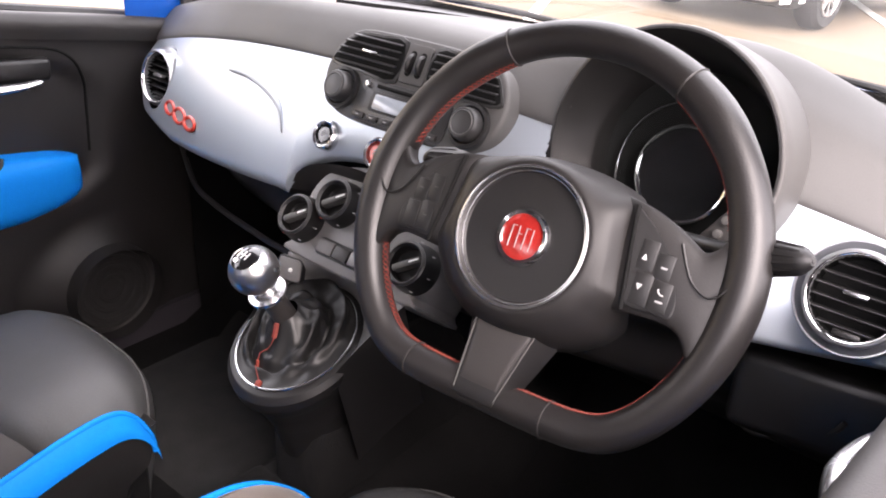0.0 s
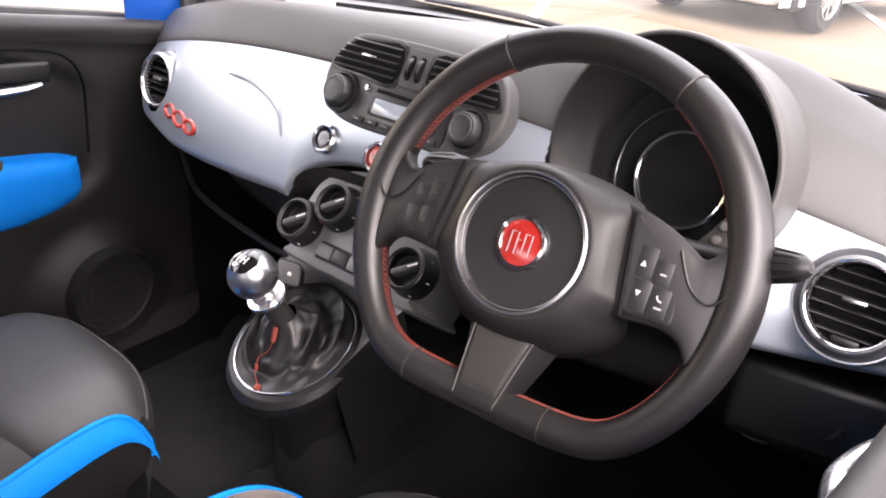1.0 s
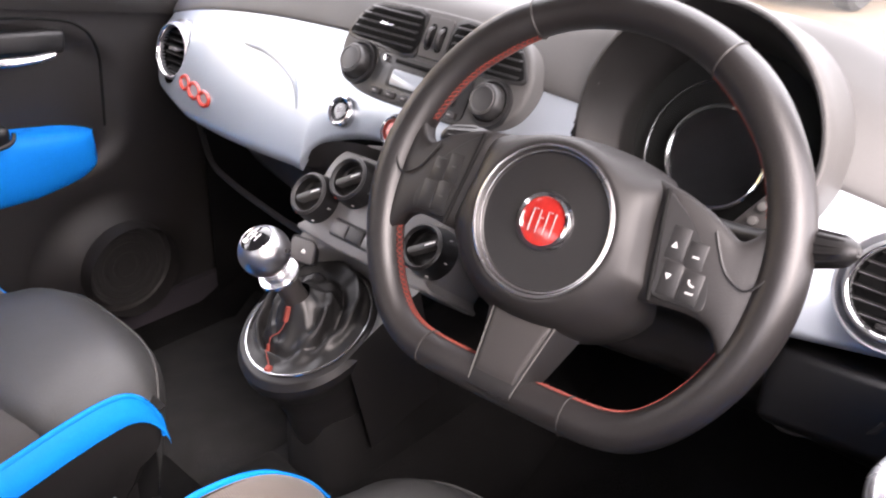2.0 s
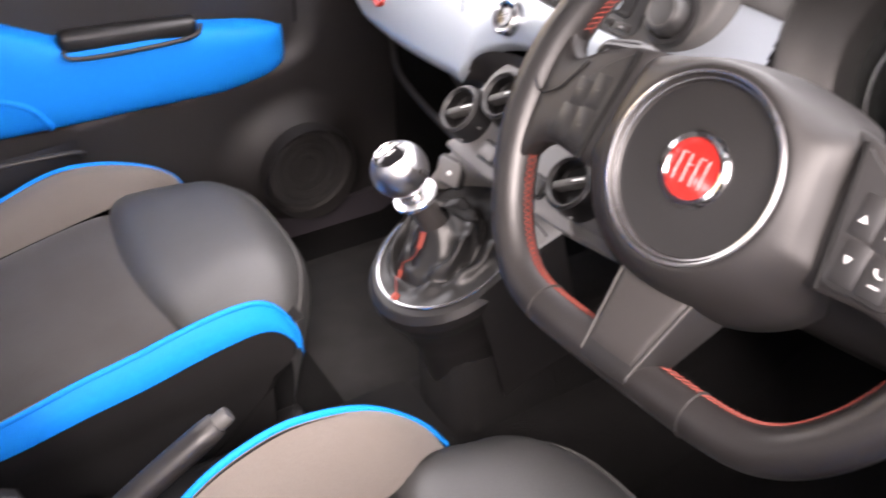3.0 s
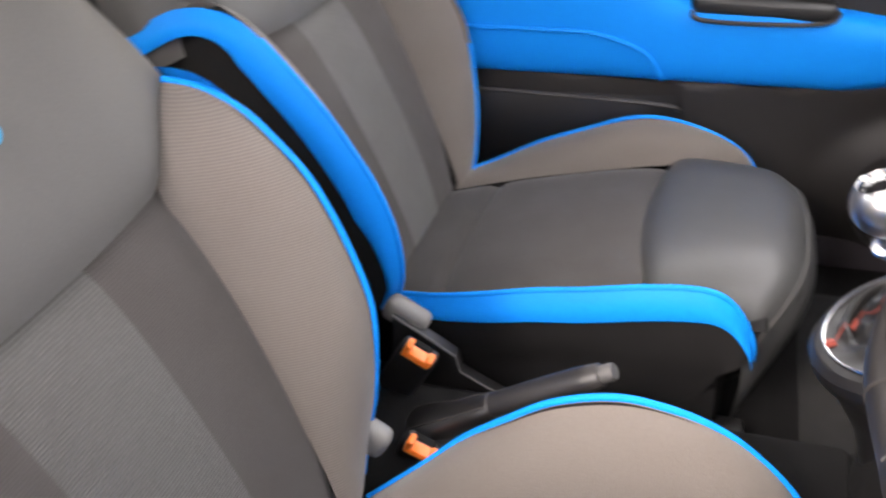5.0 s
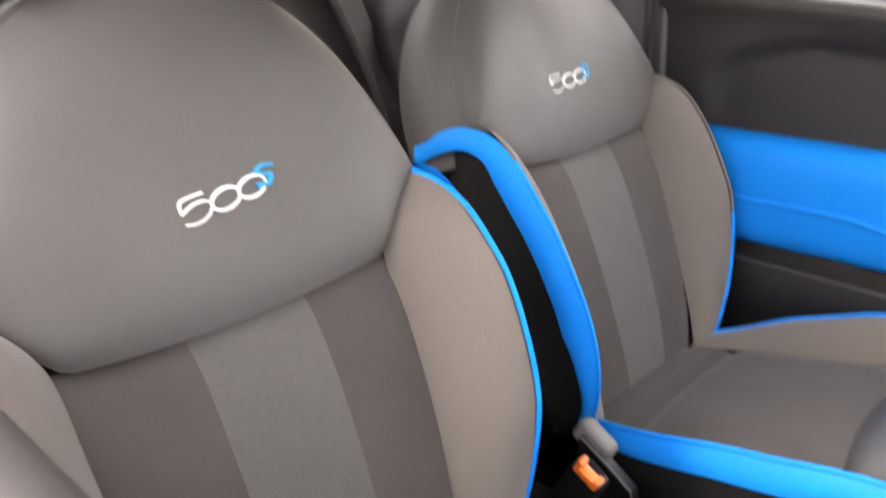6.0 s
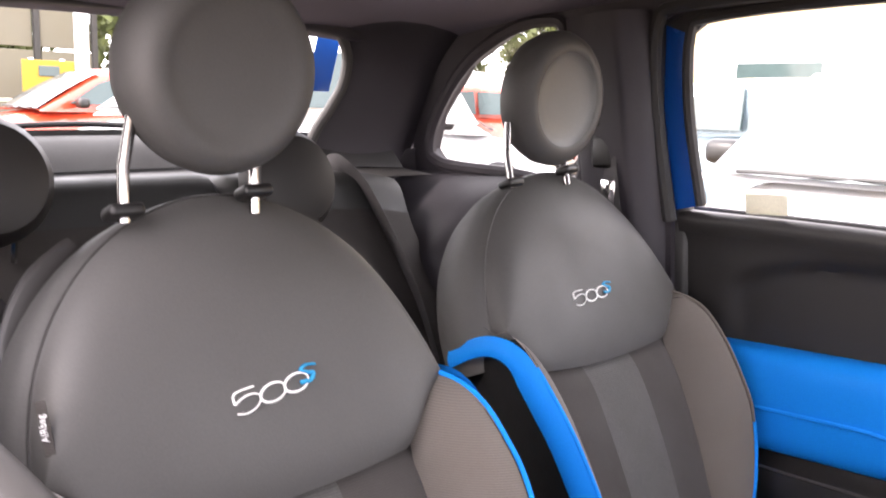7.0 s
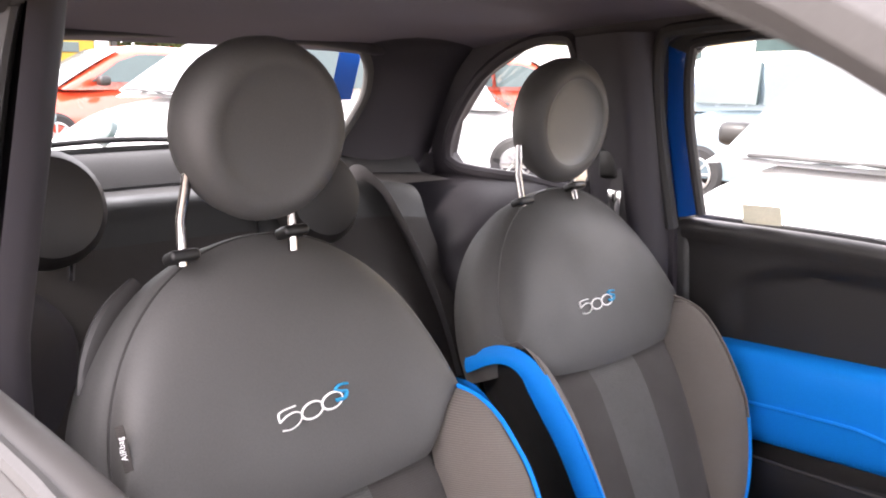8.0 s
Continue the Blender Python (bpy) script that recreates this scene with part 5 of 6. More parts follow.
for sx in (1, -1):
    arm = part("spoke", grid(spoke(sx), 32, 16, True), HUB_SKIN, wheel)
    out = [(0.0850, 0.0455), (0.092, 0.0425), (0.104, 0.0340), (0.1195, 0.0180), (0.130, 0.000), (0.1350, -0.018), (0.133, -0.0285), (0.118, -0.0285), (0.0975, -0.0285), (0.0945, -0.010), (0.0890, 0.020)]
    out = [(sx * x, y) for x, y in out]
    if sx < 0:
        out = out[::-1]
    out = [(p.x, p.y) for p in smooth_line([Vector((x, y, 0)) for x, y in out[::-1]], 4, True)]
    pan = part("switch_panel", xf(slab(out[::-1], 0.003, 0.001), MW @ pose(0, 0, 0.0060, 0, sx * 5.5, 0)), DARK_PLASTIC, arm)
    for x, y, w, h in ((0.1030, 0.0135, 0.0140, 0.0245), (0.1180, 0.0085, 0.0140, 0.0200), (0.1060, -0.0130, 0.0145, 0.0260), (0.1220, -0.0145, 0.0150, 0.0240)):
        part("switch", xf(rbox(w, h, 0.003, 0.0010), MW @ pose(0, 0, 0.0051, 0, sx * 5.5, 0) @ pose(sx * x, y, 0)), DARK_PLASTIC, pan)
    if sx > 0:
        tri = lambda k: ([Vector((0.0024, -0.0020 * k, 0)), Vector((-0.0024, -0.0020 * k, 0)), Vector((0, 0.0028 * k, 0))], [(0, 1, 2)])
        for k, x, y in ((1, 0.1015, 0.0115), (-1, 0.1040, -0.0115)):
            part("arrow", xf(tri(k), MW @ pose(0, 0, 0.0068, 0, 5.5, 0) @ pose(x, y, 0)), DIM_MARK, pan, smooth=False)
        part("phone_mark", xf(tube([(-0.0022, 0.0022, 0), (-0.0018, -0.0002, 0), (0.0004, -0.0020, 0), (0.0026, -0.0020, 0)], 0.0007, 6), MW @ pose(0, 0, 0.0068, 0, 5.5, 0) @ pose(0.1215, -0.0110, 0)), DIM_MARK, pan)
        for w, x, y in ((0.006, 0.1225, -0.0185), (0.005, 0.1185, 0.0075)):
            part("caption_bar", xf(rbox(w, 0.0016, 0.0004, 0), MW @ pose(0, 0, 0.0068, 0, 5.5, 0) @ pose(x, y, 0)), GREY_MARK, pan)
    else:
        for x, y in ((-0.1035, 0.014), (-0.1065, -0.013), (-0.1200, 0.010)):
            part("caption_bar", xf(rbox(0.004, 0.0012, 0.0003, 0), MW @ pose(0, 0, 0.0068, 0, -5.5, 0) @ pose(x, y, 0)), GREY_PLASTIC, pan)
    part("hub_gap", tube(smooth_line([MW @ Vector((sx * x, y, z)) for x, y, z in ((0.0830, 0.0490, -0.0024), (0.0872, 0.020, -0.0030), (0.0916, -0.010, -0.0034), (0.0952, -0.033, -0.0038))], 5), 0.0019, 8), VOID, arm)
    # thumb rest moulded into the grip
    seam = [(0.125, 0.0302, -0.0062), (0.1326, 0.0156, -0.0066), (0.1421, 0.0027, -0.0072), (0.157, -0.0035, -0.0078), (0.1674, 0.0078, -0.0076), (0.1710, 0.0255, -0.0074), (0.1697, 0.0453, -0.0076), (0.1640, 0.0600, -0.0084)]
    part("grip_seam", tube(smooth_line([MW @ Vector((sx * x, y, z)) for x, y, z in seam], 6), 0.0010, 6), DARK_PLASTIC, arm)


def low_spoke(u, v):
    """The lower spoke: a plate that narrows towards the rim, with flanks folded back."""
    half, flank = 0.0275 - 0.0105 * v, 0.019 - 0.012 * v
    c = 0.003 - 0.008 * v
    line = [Vector((-half - flank, -0.022, 0)), Vector((-half - 0.002, -0.001, 0)), Vector((-half + 0.003, 0.0, 0)), Vector((0, 0.001, 0)), Vector((half - 0.003, 0.0, 0)), Vector((half + 0.002, -0.001, 0)), Vector((half + flank, -0.022, 0))]
    q = at_line(line, u)
    drop = 0.012 * max(0.0, (v - 0.9) / 0.1) ** 2
    return MW @ Vector((c + q.x, -0.076 - 0.077 * v, -0.010 + 0.006 * v + q.y - drop))


low = part("lower_spoke", grid(low_spoke, 30, 16), DARK_PLASTIC, wheel)


def spoke_plate(u, v):
    k = 2 * u - 1
    p = low_spoke(0.5 + 0.25 * k, 0.06 + 0.70 * v)
    return p + MW.to_3x3() @ Vector((0, 0, 0.0016 * (1 - max(abs(k), abs(2 * v - 1)) ** 8)))


part("spoke_plate", grid(spoke_plate, 14, 14), SOFT_DARK, low)
for u0 in (1 / 6, 5 / 6):
    part("spoke_edge", tube([low_spoke(u0, v / 8) + MW.to_3x3() @ Vector((0, 0, 0.0004)) for v in range(9)], 0.0008, 8), GREY_PLASTIC, low)
part("column", tube([W + MW.to_3x3() @ Vector((0, 0, -0.03)), W + MW.to_3x3() @ Vector((0, -0.01, -0.16))], lambda t: 0.052 + 0.012 * t, 20, flat=0.9), DARK_PLASTIC, wheel)
for pts in ([(0.12, -0.40, 0.905), (0.085, -0.47, 0.925), (0.065, -0.515, 0.943), (0.055, -0.545, 0.955)], [(0.12, -0.27, 0.905), (0.09, -0.215, 0.922), (0.07, -0.185, 0.928), (0.06, -0.165, 0.930)]):
    s = part("stalk", tube(smooth_line(pts, 6), lambda t: 0.008 + 0.0065 * min(1, max(0, t - 0.30) / 0.2) - 0.0065 * max(0, t - 0.6) / 0.4 - 0.0045 * max(0, t - 0.90) / 0.10, 16), DARK_PLASTIC, wheel)
    line = smooth_line(pts, 6)
    axis = (at_line(line, 0.9) - at_line(line, 0.55)).normalized()
    n1 = axis.cross(Vector((0, 0, 1))).normalized()
    n2 = axis.cross(n1)
    for q in range(12):
        a = 2 * math.pi * q / 12
        part("rib", tube([at_line(line, t) + (n1 * math.cos(a) + n2 * math.sin(a)) * (0.0143 - 0.0065 * max(0, t - 0.6) / 0.4 - 0.0012 * max(0.0, abs(t - 0.72) - 0.12) / 0.06) for t in (0.54, 0.60, 0.66, 0.72, 0.78, 0.84, 0.90)], 0.0014, 5), DARK_PLASTIC, s)
    part("stalk_tip", tube([at_line(line, 0.97), at_line(line, 1.0) + (at_line(line, 1.0) - at_line(line, 0.9)) * 0.1], lambda t: 0.0036 * (1 - 0.6 * t), 12), DARK_PLASTIC, s)

# ---------------------------------------------------------------- front seats
RECLINE = Vector((0.925, 0, 0.38)).normalized()


def back_x(z):
    return -0.612 - 0.41 * (z - 0.905)


def back_pt(s, z, d):
    """A point of the backrest: sideways s, height z, d forward of its middle sheet."""
    return Vector((back_x(z), s, z)) + RECLINE * d


def arc(t):
    """Top edge of the upper pad, t from the right shoulder (0) to the left (1)."""
    a = radians(186.8 - 193.6 * t)
    return 0.012 + 0.229 * math.cos(a), 0.870 + 0.235 * math.sin(a)


def crest_line(sy):
    pts = [(0.192, 0.485, 0.034), (0.220, 0.54, 0.058), (0.235, 0.62, 0.070), (0.239, 0.70, 0.071), (0.238, 0.78, 0.064), (0.235, 0.838, 0.048), (0.233, 0.868, 0.024), (0.227, 0.886, -0.002)]
    return smooth_line([Vector((sy * s, z, d)) for s, z, d in pts], 6)


def seam_line(sy):
    pts = [(0.135, 0.485, 0.0), (0.150, 0.56, 0.002), (0.160, 0.66, 0.000), (0.166, 0.75, -0.004), (0.170, 0.82, -0.008), (0.188, 0.856, -0.010), (0.224, 0.884, -0.012)]
    return smooth_line([Vector((sy * s, z, d)) for s, z, d in pts], 6)


def smile(u):
    s = -0.002 + (2 * u - 1) * 0.227
    k = abs(2 * u - 1)
    z = 0.812 + 0.018 * k ** 2 + 0.073 * max(0.0, (k - 0.70) / 0.30) ** 1.3
    return s, z


# inner edge of each cushion and lower edge of the driver's backrest, as the covers are stretched
INNER_CUSHION = {-1: [(-0.455, 0.435), (-0.397, 0.481), (-0.36, 0.513), (-0.317, 0.547), (-0.281, 0.573), (-0.246, 0.588), (-0.212, 0.595), (-0.179, 0.592), (-0.149, 0.584), (-0.119, 0.569), (-0.087, 0.542), (-0.064, 0.516), (-0.043, 0.482)],
                 1: [(-0.455, 0.492), (-0.422, 0.501), (-0.377, 0.515), (-0.319, 0.530), (-0.256, 0.545), (-0.193, 0.556), (-0.13, 0.569), (-0.08, 0.575), (-0.048, 0.571), (-0.026, 0.551), (-0.009, 0.516), (-0.006, 0.490)]}
INNER_BACK = {-1: [(0.212, 0.485, -0.030), (0.228, 0.517, -0.012), (0.232, 0.556, 0.017), (0.235, 0.600, 0.043), (0.237, 0.638, 0.061), (0.239, 0.666, 0.0675), (0.239, 0.70, 0.072), (0.2385, 0.739, 0.074), (0.238, 0.771, 0.072), (0.236, 0.796, 0.067), (0.235, 0.838, 0.050), (0.233, 0.868, 0.024), (0.227, 0.886, -0.002)],
              1: [(0.192, 0.485, 0.000), (0.215, 0.518, 0.040), (0.228, 0.553, 0.068), (0.235, 0.600, 0.087), (0.238, 0.650, 0.0925), (0.239, 0.70, 0.088), (0.238, 0.745, 0.079), (0.237, 0.80, 0.061), (0.235, 0.845, 0.042), (0.233, 0.868, 0.026), (0.228, 0.884, 0.006)]}


def seat(name, dx, dy, outer, lift, head, label):
    """A front seat; outer is the side (1 left, -1 right) that faces its door."""
    T = Matrix.Translation((dx, dy, 0))
    LIFT = Matrix.Translation((0, 0.012, lift))
    SUNK = Matrix.Translation((0, 0.012, lift - (0.024 if outer < 0 else 0.0)))
    st = thing(name, (dx - 0.30, dy, FLOOR_Z), label, "car seat", "front seats")

    def P(pname, geom, material, parent=None, lab="", **kw):
        return part(pname, xf(geom, T), material, parent or st, lab, **kw)

    # upper pad
    def pad_front(u, v):
        s0, z0 = smile(u)
        s1, z1 = arc(u)
        s, z = s0 + (s1 - s0) * v, z0 + (z1 - z0) * v
        edge = max(abs(2 * u - 1) ** 10, abs(v) ** 7)
        low = (1 - v) ** 12
        return back_pt(s, z, -0.034 * edge - 0.010 * low + 0.004)
    P("upper_pad", grid(pad_front, 44, 30), LEATHER, lab="smooth dark grey leather shoulder pad")

    def pad_side(u, v):
        s, z = arc(u)
        k = [(1.0, -0.030), (1.022, -0.044), (1.030, -0.065), (1.020, -0.100), (0.985, -0.125), (0.90, -0.138)]
        x = v * 5
        i = min(int(x), 4)
        g, d = (k[i][q] + (k[i + 1][q] - k[i][q]) * (x - i) for q in (0, 1))
        lean = 0.020 * min(1.0, v * 2.2) if s < 0 else 0.0
        return back_pt(s * g - lean * abs(s) / 0.22, 0.870 + (z - 0.870) * g, d)
    P("pad_side", grid(pad_side, 44, 15), LEATHER)
    P("pad_piping", tube([back_pt(arc(i / 44)[0] * 1.006, 0.870 + (arc(i / 44)[1] - 0.870) * 1.006, -0.032) for i in range(45)], 0.0017, 6), SOFT_DARK if outer < 0 else LEATHER)

    # back shell
    def shell(u, v):
        s1, z1 = arc(u)
        return back_pt(s1 * 0.90, 0.50 + (0.870 + (z1 - 0.870) * 0.90 - 0.50) * v, -0.138 - 0.01 * math.sin(math.pi * v))
    P("back_shell", grid(shell, 24, 10), BLACK_CLOTH)

    # centre insert: two dark flanks and a pale stripe
    def insert(a, b):
        def f(u, v):
            k = a + (b - a) * u
            half = abs(at_line(seam_line(1), 0.02 + 0.66 * v).x)
            z = 0.487 + (smile((k * 0.166 / 0.224 + 1) / 2)[1] + 0.004 - 0.487) * v
            d = -0.006 - 0.012 * abs(k) ** 6 - 0.014 * v ** 14 - 0.010 * (1 - v) ** 6 + 0.006 * math.sin(math.pi * v)
            return back_pt(k * (half + 0.022), z, d - 0.003 * max(0.0, abs(k) - 0.85) / 0.15)
        return f
    for nm, a, b, m in (("insert_flank", -1, -0.325, INSERT), ("insert_stripe", -0.325, 0.325, STRIPE), ("insert_flank", 0.325, 1, INSERT)):
        P(nm, grid(insert(a, b), 12, 30), m)

    for sy in (1, -1):
        crest, seam = crest_line(sy), seam_line(sy)
        if sy == outer == 1:
            crest = [Vector((p.x * 0.955, p.y, p.z - 0.036 * max(0.0, min(1.0, (0.69 - p.y) / 0.16)))) for p in crest]
        if sy != outer:
            crest = smooth_line([Vector((sy * p, z, d)) for p, z, d in INNER_BACK[outer]], 5)

        def bolster(u, v):
            a, b = at_line(seam, v), at_line(crest, v)
            s, z, d = a.lerp(b, u)
            d += 0.016 * math.sin(math.pi * u) * math.sin(math.pi * min(1, v * 1.02)) ** 0.6 - 0.010 * (1 - u) ** 8
            return back_pt(s, z, d)
        side = P("back_bolster", grid(bolster, 16, 36), BOLSTER)
        if sy == outer:
            P("piping", tube([back_pt(p.x, p.y, p.z) for p in crest if p.y < 0.67], 0.0036, 8), BLUE_CLOTH, side, "blue piping")
            P("edge_seam", tube([back_pt(p.x, p.y, p.z) for p in crest if p.y > 0.655], 0.0026, 8), BOLSTER, side)
        else:
            P("piping", tube([back_pt(p.x, p.y, p.z) for p in crest if outer < 0 or p.y < 0.83], 0.0030, 8), BLUE_CLOTH, side, "blue piping")
        # side below the crest, black, with the blue band along its edge and over its top
        rear = -0.122

        def flank(u, v):
            c = at_line(crest, v)
            d = c.z + (rear - c.z) * u
            bulge = 0.010 * math.sin(math.pi * min(1, u * 1.2)) ** 0.8
            return back_pt(c.x + sy * (bulge * (1 - v ** 8) - 0.004 - 0.03 * u ** 3 - 0.008 * v ** 12), c.y - 0.012 * v ** 12, d)
        P("side_cloth", grid(flank, 14, 34), BLACK_CLOTH, side)
        top = [p for p in crest if p.y < 0.80] + [Vector((sy * s, z, d)) for s, z, d in ((0.238, 0.825, 0.054), (0.237, 0.853, 0.042), (0.236, 0.877, 0.024), (0.235, 0.893, 0.002), (0.238, 0.902, -0.024), (0.240, 0.905, -0.052), (0.240, 0.906, -0.080), (0.237, 0.906, -0.104))]
        if sy == -1 and outer == 1:
            top = [p for p in crest if p.y < 0.80] + [Vector((-s, z, d)) for s, z, d in ((0.237, 0.827, 0.050), (0.236, 0.853, 0.038), (0.236, 0.873, 0.024), (0.236, 0.884, 0.004), (0.237, 0.886, -0.022), (0.238, 0.887, -0.050), (0.238, 0.886, -0.080), (0.236, 0.884, -0.104))]
        edge = smooth_line(top[::3] if len(top) > 30 else top, 6)
        if sy == outer:
            edge = [p for p in edge if p.y < 0.66]

        def band(u, v):
            p, q0, q1 = at_line(edge, v), at_line(edge, v - 0.03), at_line(edge, v + 0.03)
            t = Vector((q1.y - q0.y, q1.z - q0.z)).normalized()
            w = (0.012 + 0.025 * max(0.0, min(1.0, (p.y - 0.52) / 0.10))) - 0.012 * max(0.0, min(1.0, (p.y - 0.83) / 0.05))
            return back_pt(p.x + sy * (0.002 + 0.011 * math.sin(math.pi * u * 0.62)), p.y + t.y * w * u, p.z - t.x * w * u)
        P("blue_band", grid(band, 8, 90), BLUE_CLOTH, side, "bright blue side band")

    # padding under the covers
    P("back_core", grid(lambda u, v: back_pt((2 * u - 1) * 0.215, 0.49 + 0.40 * v, -0.034), 6, 8), BLACK_CLOTH)
    P("cushion_core", grid(lambda u, v: (-0.455 + 0.46 * v, (2 * u - 1) * (0.17 + 0.02 * v), 0.472 + lift - (0.024 if outer < 0 else 0.0) + 0.052 * v), 6, 8), BLACK_CLOTH)

    # cushion
    def crest_c(sy):
        return smooth_line([Vector(p) for p in ((-0.455, sy * 0.175, 0.492), (-0.40, sy * 0.195, 0.515), (-0.32, sy * 0.204, 0.542), (-0.22, sy * 0.209, 0.569), (-0.14, sy * 0.209, 0.576), (-0.085, sy * 0.207, 0.566), (-0.045, sy * 0.205, 0.541), (-0.026, sy * 0.202, 0.510), (-0.020, sy * 0.199, 0.482))], 6)

    def seam_c(sy):
        return smooth_line([Vector(p) for p in ((-0.455, sy * 0.120, 0.488), (-0.40, sy * 0.128, 0.500), (-0.32, sy * 0.138, 0.516), (-0.22, sy * 0.145, 0.534), (-0.13, sy * 0.152, 0.548), (-0.085, sy * 0.168, 0.552), (-0.048, sy * 0.184, 0.538), (-0.028, sy * 0.194, 0.510), (-0.020, sy * 0.198, 0.482))], 6)
    for nm, a, b, m in (("cushion_flank", -1, -0.36, INSERT_FLAT), ("cushion_stripe", -0.36, 0.36, INSERT_FLAT), ("cushion_flank", 0.36, 1, INSERT_FLAT)):
        def seat_insert(u, v):
            k = a + (b - a) * u
            x = -0.455 + (0.325 - 0.018 * (1 - k * k)) * v
            half = 0.118 + 0.034 * v + (0.046 * k * k if outer == 1 and k < 0 else 0.0)
            z = 0.488 + 0.060 * v - 0.010 * abs(k) ** 8 - 0.010 * v ** 16 + 0.006 * math.sin(math.pi * v) - 0.007 * math.exp(-((v - 0.22) / 0.03) ** 2)
            return (x, k * half, z)
        P(nm, xf(grid(seat_insert, 10, 40), SUNK), m)

    def front_pad(u, v):
        k = 2 * u - 1
        line = [Vector((-0.156 + 0.022 * k * k, 0, 0.536)), Vector((-0.122 + 0.006 * k * k, 0, 0.556)), Vector((-0.04, 0, 0.566)), Vector((0.020, 0, 0.560)), Vector((0.057, 0, 0.532)), Vector((0.062, 0, 0.490)), Vector((0.030, 0, 0.430))]
        p = at_line(smooth_line(line, 5), v)
        x = p.x - (0.02 + p.x - -0.02) * 0.75 * max(0.0, abs(k)) ** 3.2 * min(1, v * 1.5) if p.x > -0.06 else p.x
        half = 0.162 + 0.036 * math.sin(min(1, v / 0.55) * math.pi / 2)
        return (x, k * half, p.z - 0.018 * abs(k) ** 6 - 0.040 * abs(k) ** 4 * max(0.0, min(1.0, (p.x + 0.11) / 0.10)))
    P("front_pad", xf(grid(front_pad, 30, 30), SUNK), THIGH, lab="smooth dark leather thigh pad")
    P("pad_seam", tube([SUNK @ Vector(front_pad(i / 24, 0.62)) + Vector((0.001, 0, 0.001)) for i in range(25)], 0.0018, 6), LEATHER)
    for sy in (1, -1):
        reach = 0.80 if outer < 0 else 1.12
        crest, seam = ([Vector((p.x if p.x < -0.14 else -0.14 + (p.x + 0.14) * reach, p.y, p.z)) for p in line] for line in (crest_c(sy), seam_c(sy)))
        if sy != outer:
            crest = smooth_line([Vector((x, sy * (0.209 - 0.030 * max(0.0, (-0.36 - x) / 0.10)), z)) for x, z in INNER_CUSHION[outer]], 5)
            if outer == 1:
                seam = [Vector((p.x, sy * max(abs(p.y), 0.186), p.z)) for p in seam]
            seam = [Vector((p.x, p.y, min(p.z - (0.020 if outer < 0 else 0.0), at_line(crest, i / (len(seam) - 1)).z + (0.012 if outer < 0 else 0.001)))) for i, p in enumerate(seam)]
        if sy == outer == 1:
            crest = [p + Vector((0, 0, 0.011 * math.exp(-((p.x + 0.18) / 0.07) ** 2) - 0.012 * math.exp(-((p.x + 0.41) / 0.06) ** 2))) for p in crest]

        def bol(u, v):
            p = at_line(seam, v).lerp(at_line(crest, v), u)
            return (p.x, p.y, p.z + (0.012 if sy == outer or outer < 0 else 0.005) * math.sin(math.pi * u) * math.sin(math.pi * v) - 0.008 * (1 - u) ** 8)
        cb = P("seat_bolster", xf(grid(bol, 14, 34), LIFT), BOLSTER_FLAT)
        P("piping", xf(tube(crest, 0.0036, 8), LIFT), BLUE_CLOTH, cb, "blue piping")

        def skirt(u, v):
            p = at_line(crest, v)
            low = 0.365 + 0.07 * max(0, (v - 0.75) / 0.25)
            z = p.z + (low - p.z) * u
            return (p.x - 0.05 * u * v, p.y + sy * (0.012 * math.sin(math.pi * min(1, u * 1.5)) - 0.006 - 0.012 * u), z)
        P("side_cloth", xf(grid(skirt, 12, 34), LIFT), BLACK_CLOTH, cb)

        def band_c(u, v):
            p = at_line(crest, v)
            w = 0.006 + 0.032 * math.sin(math.pi * min(1, 0.03 + v * 0.97)) ** 0.7
            return (p.x, p.y + sy * (0.002 + 0.012 * math.sin(math.pi * u * 0.6)), p.z - w * u)
        P("blue_band", xf(grid(band_c, 8, 40), LIFT), BLUE_CLOTH, cb, "bright blue side band")
    P("cushion_front", grid(lambda u, v: (0.032 - 0.09 * v - 0.075 * abs(2 * u - 1) ** 3, (2 * u - 1) * 0.185, 0.432 - 0.08 * v), 14, 5), BLACK_CLOTH)
    P("seat_base", xf(rbox(0.42, 0.36, 0.12, 0.03, 2), pose(-0.24, 0, 0.395)), BLACK_CLOTH)
    for sy in (1, -1):
        P("seat_rail", xf(rbox(0.50, 0.03, 0.04, 0.005), pose(-0.25, sy * 0.16, 0.335)), DARK_PLASTIC)
    hinge = P("recliner_cover", xf(rbox(0.058, 0.026, 0.036, 0.010, 3), pose(-0.468 + 0.062 * (outer > 0), -outer * 0.226, 0.505 + lift * 0.5, 0, 30, 0)), HINGE_GREY, lab="grey plastic recliner cover")
    if outer > 0:
        edge = [(-0.417, 0.516), (-0.383, 0.496), (-0.340, 0.468), (-0.336, 0.446), (-0.309, 0.431), (-0.280, 0.417)]
        P("side_trim", ([Vector((x, y, z)) for y in (-0.246, -0.230) for x, z in edge + [(-0.280, 0.36), (-0.430, 0.36)]], [tuple(range(8)), tuple(range(15, 7, -1))] + [(i, (i + 1) % 8, 8 + (i + 1) % 8, 8 + i) for i in range(8)]), DARK_PLASTIC, lab="black moulded side trim", smooth=False)
        P("hinge_trim", tube([Vector((x, -0.246, z)) for x, z in edge], 0.0018, 8), GREY_PLASTIC, lab="thin grey edge line of black side trim")

    # head restraint on its two posts
    HC = Vector((-0.676 + head, -0.004, 1.219)) if outer < 0 else Vector((-0.676 + head, 0.006, 1.213))
    thin, wide, hollow = (1.0, 1.0, 0.35) if outer < 0 else (0.76, 1.05, 1.0)
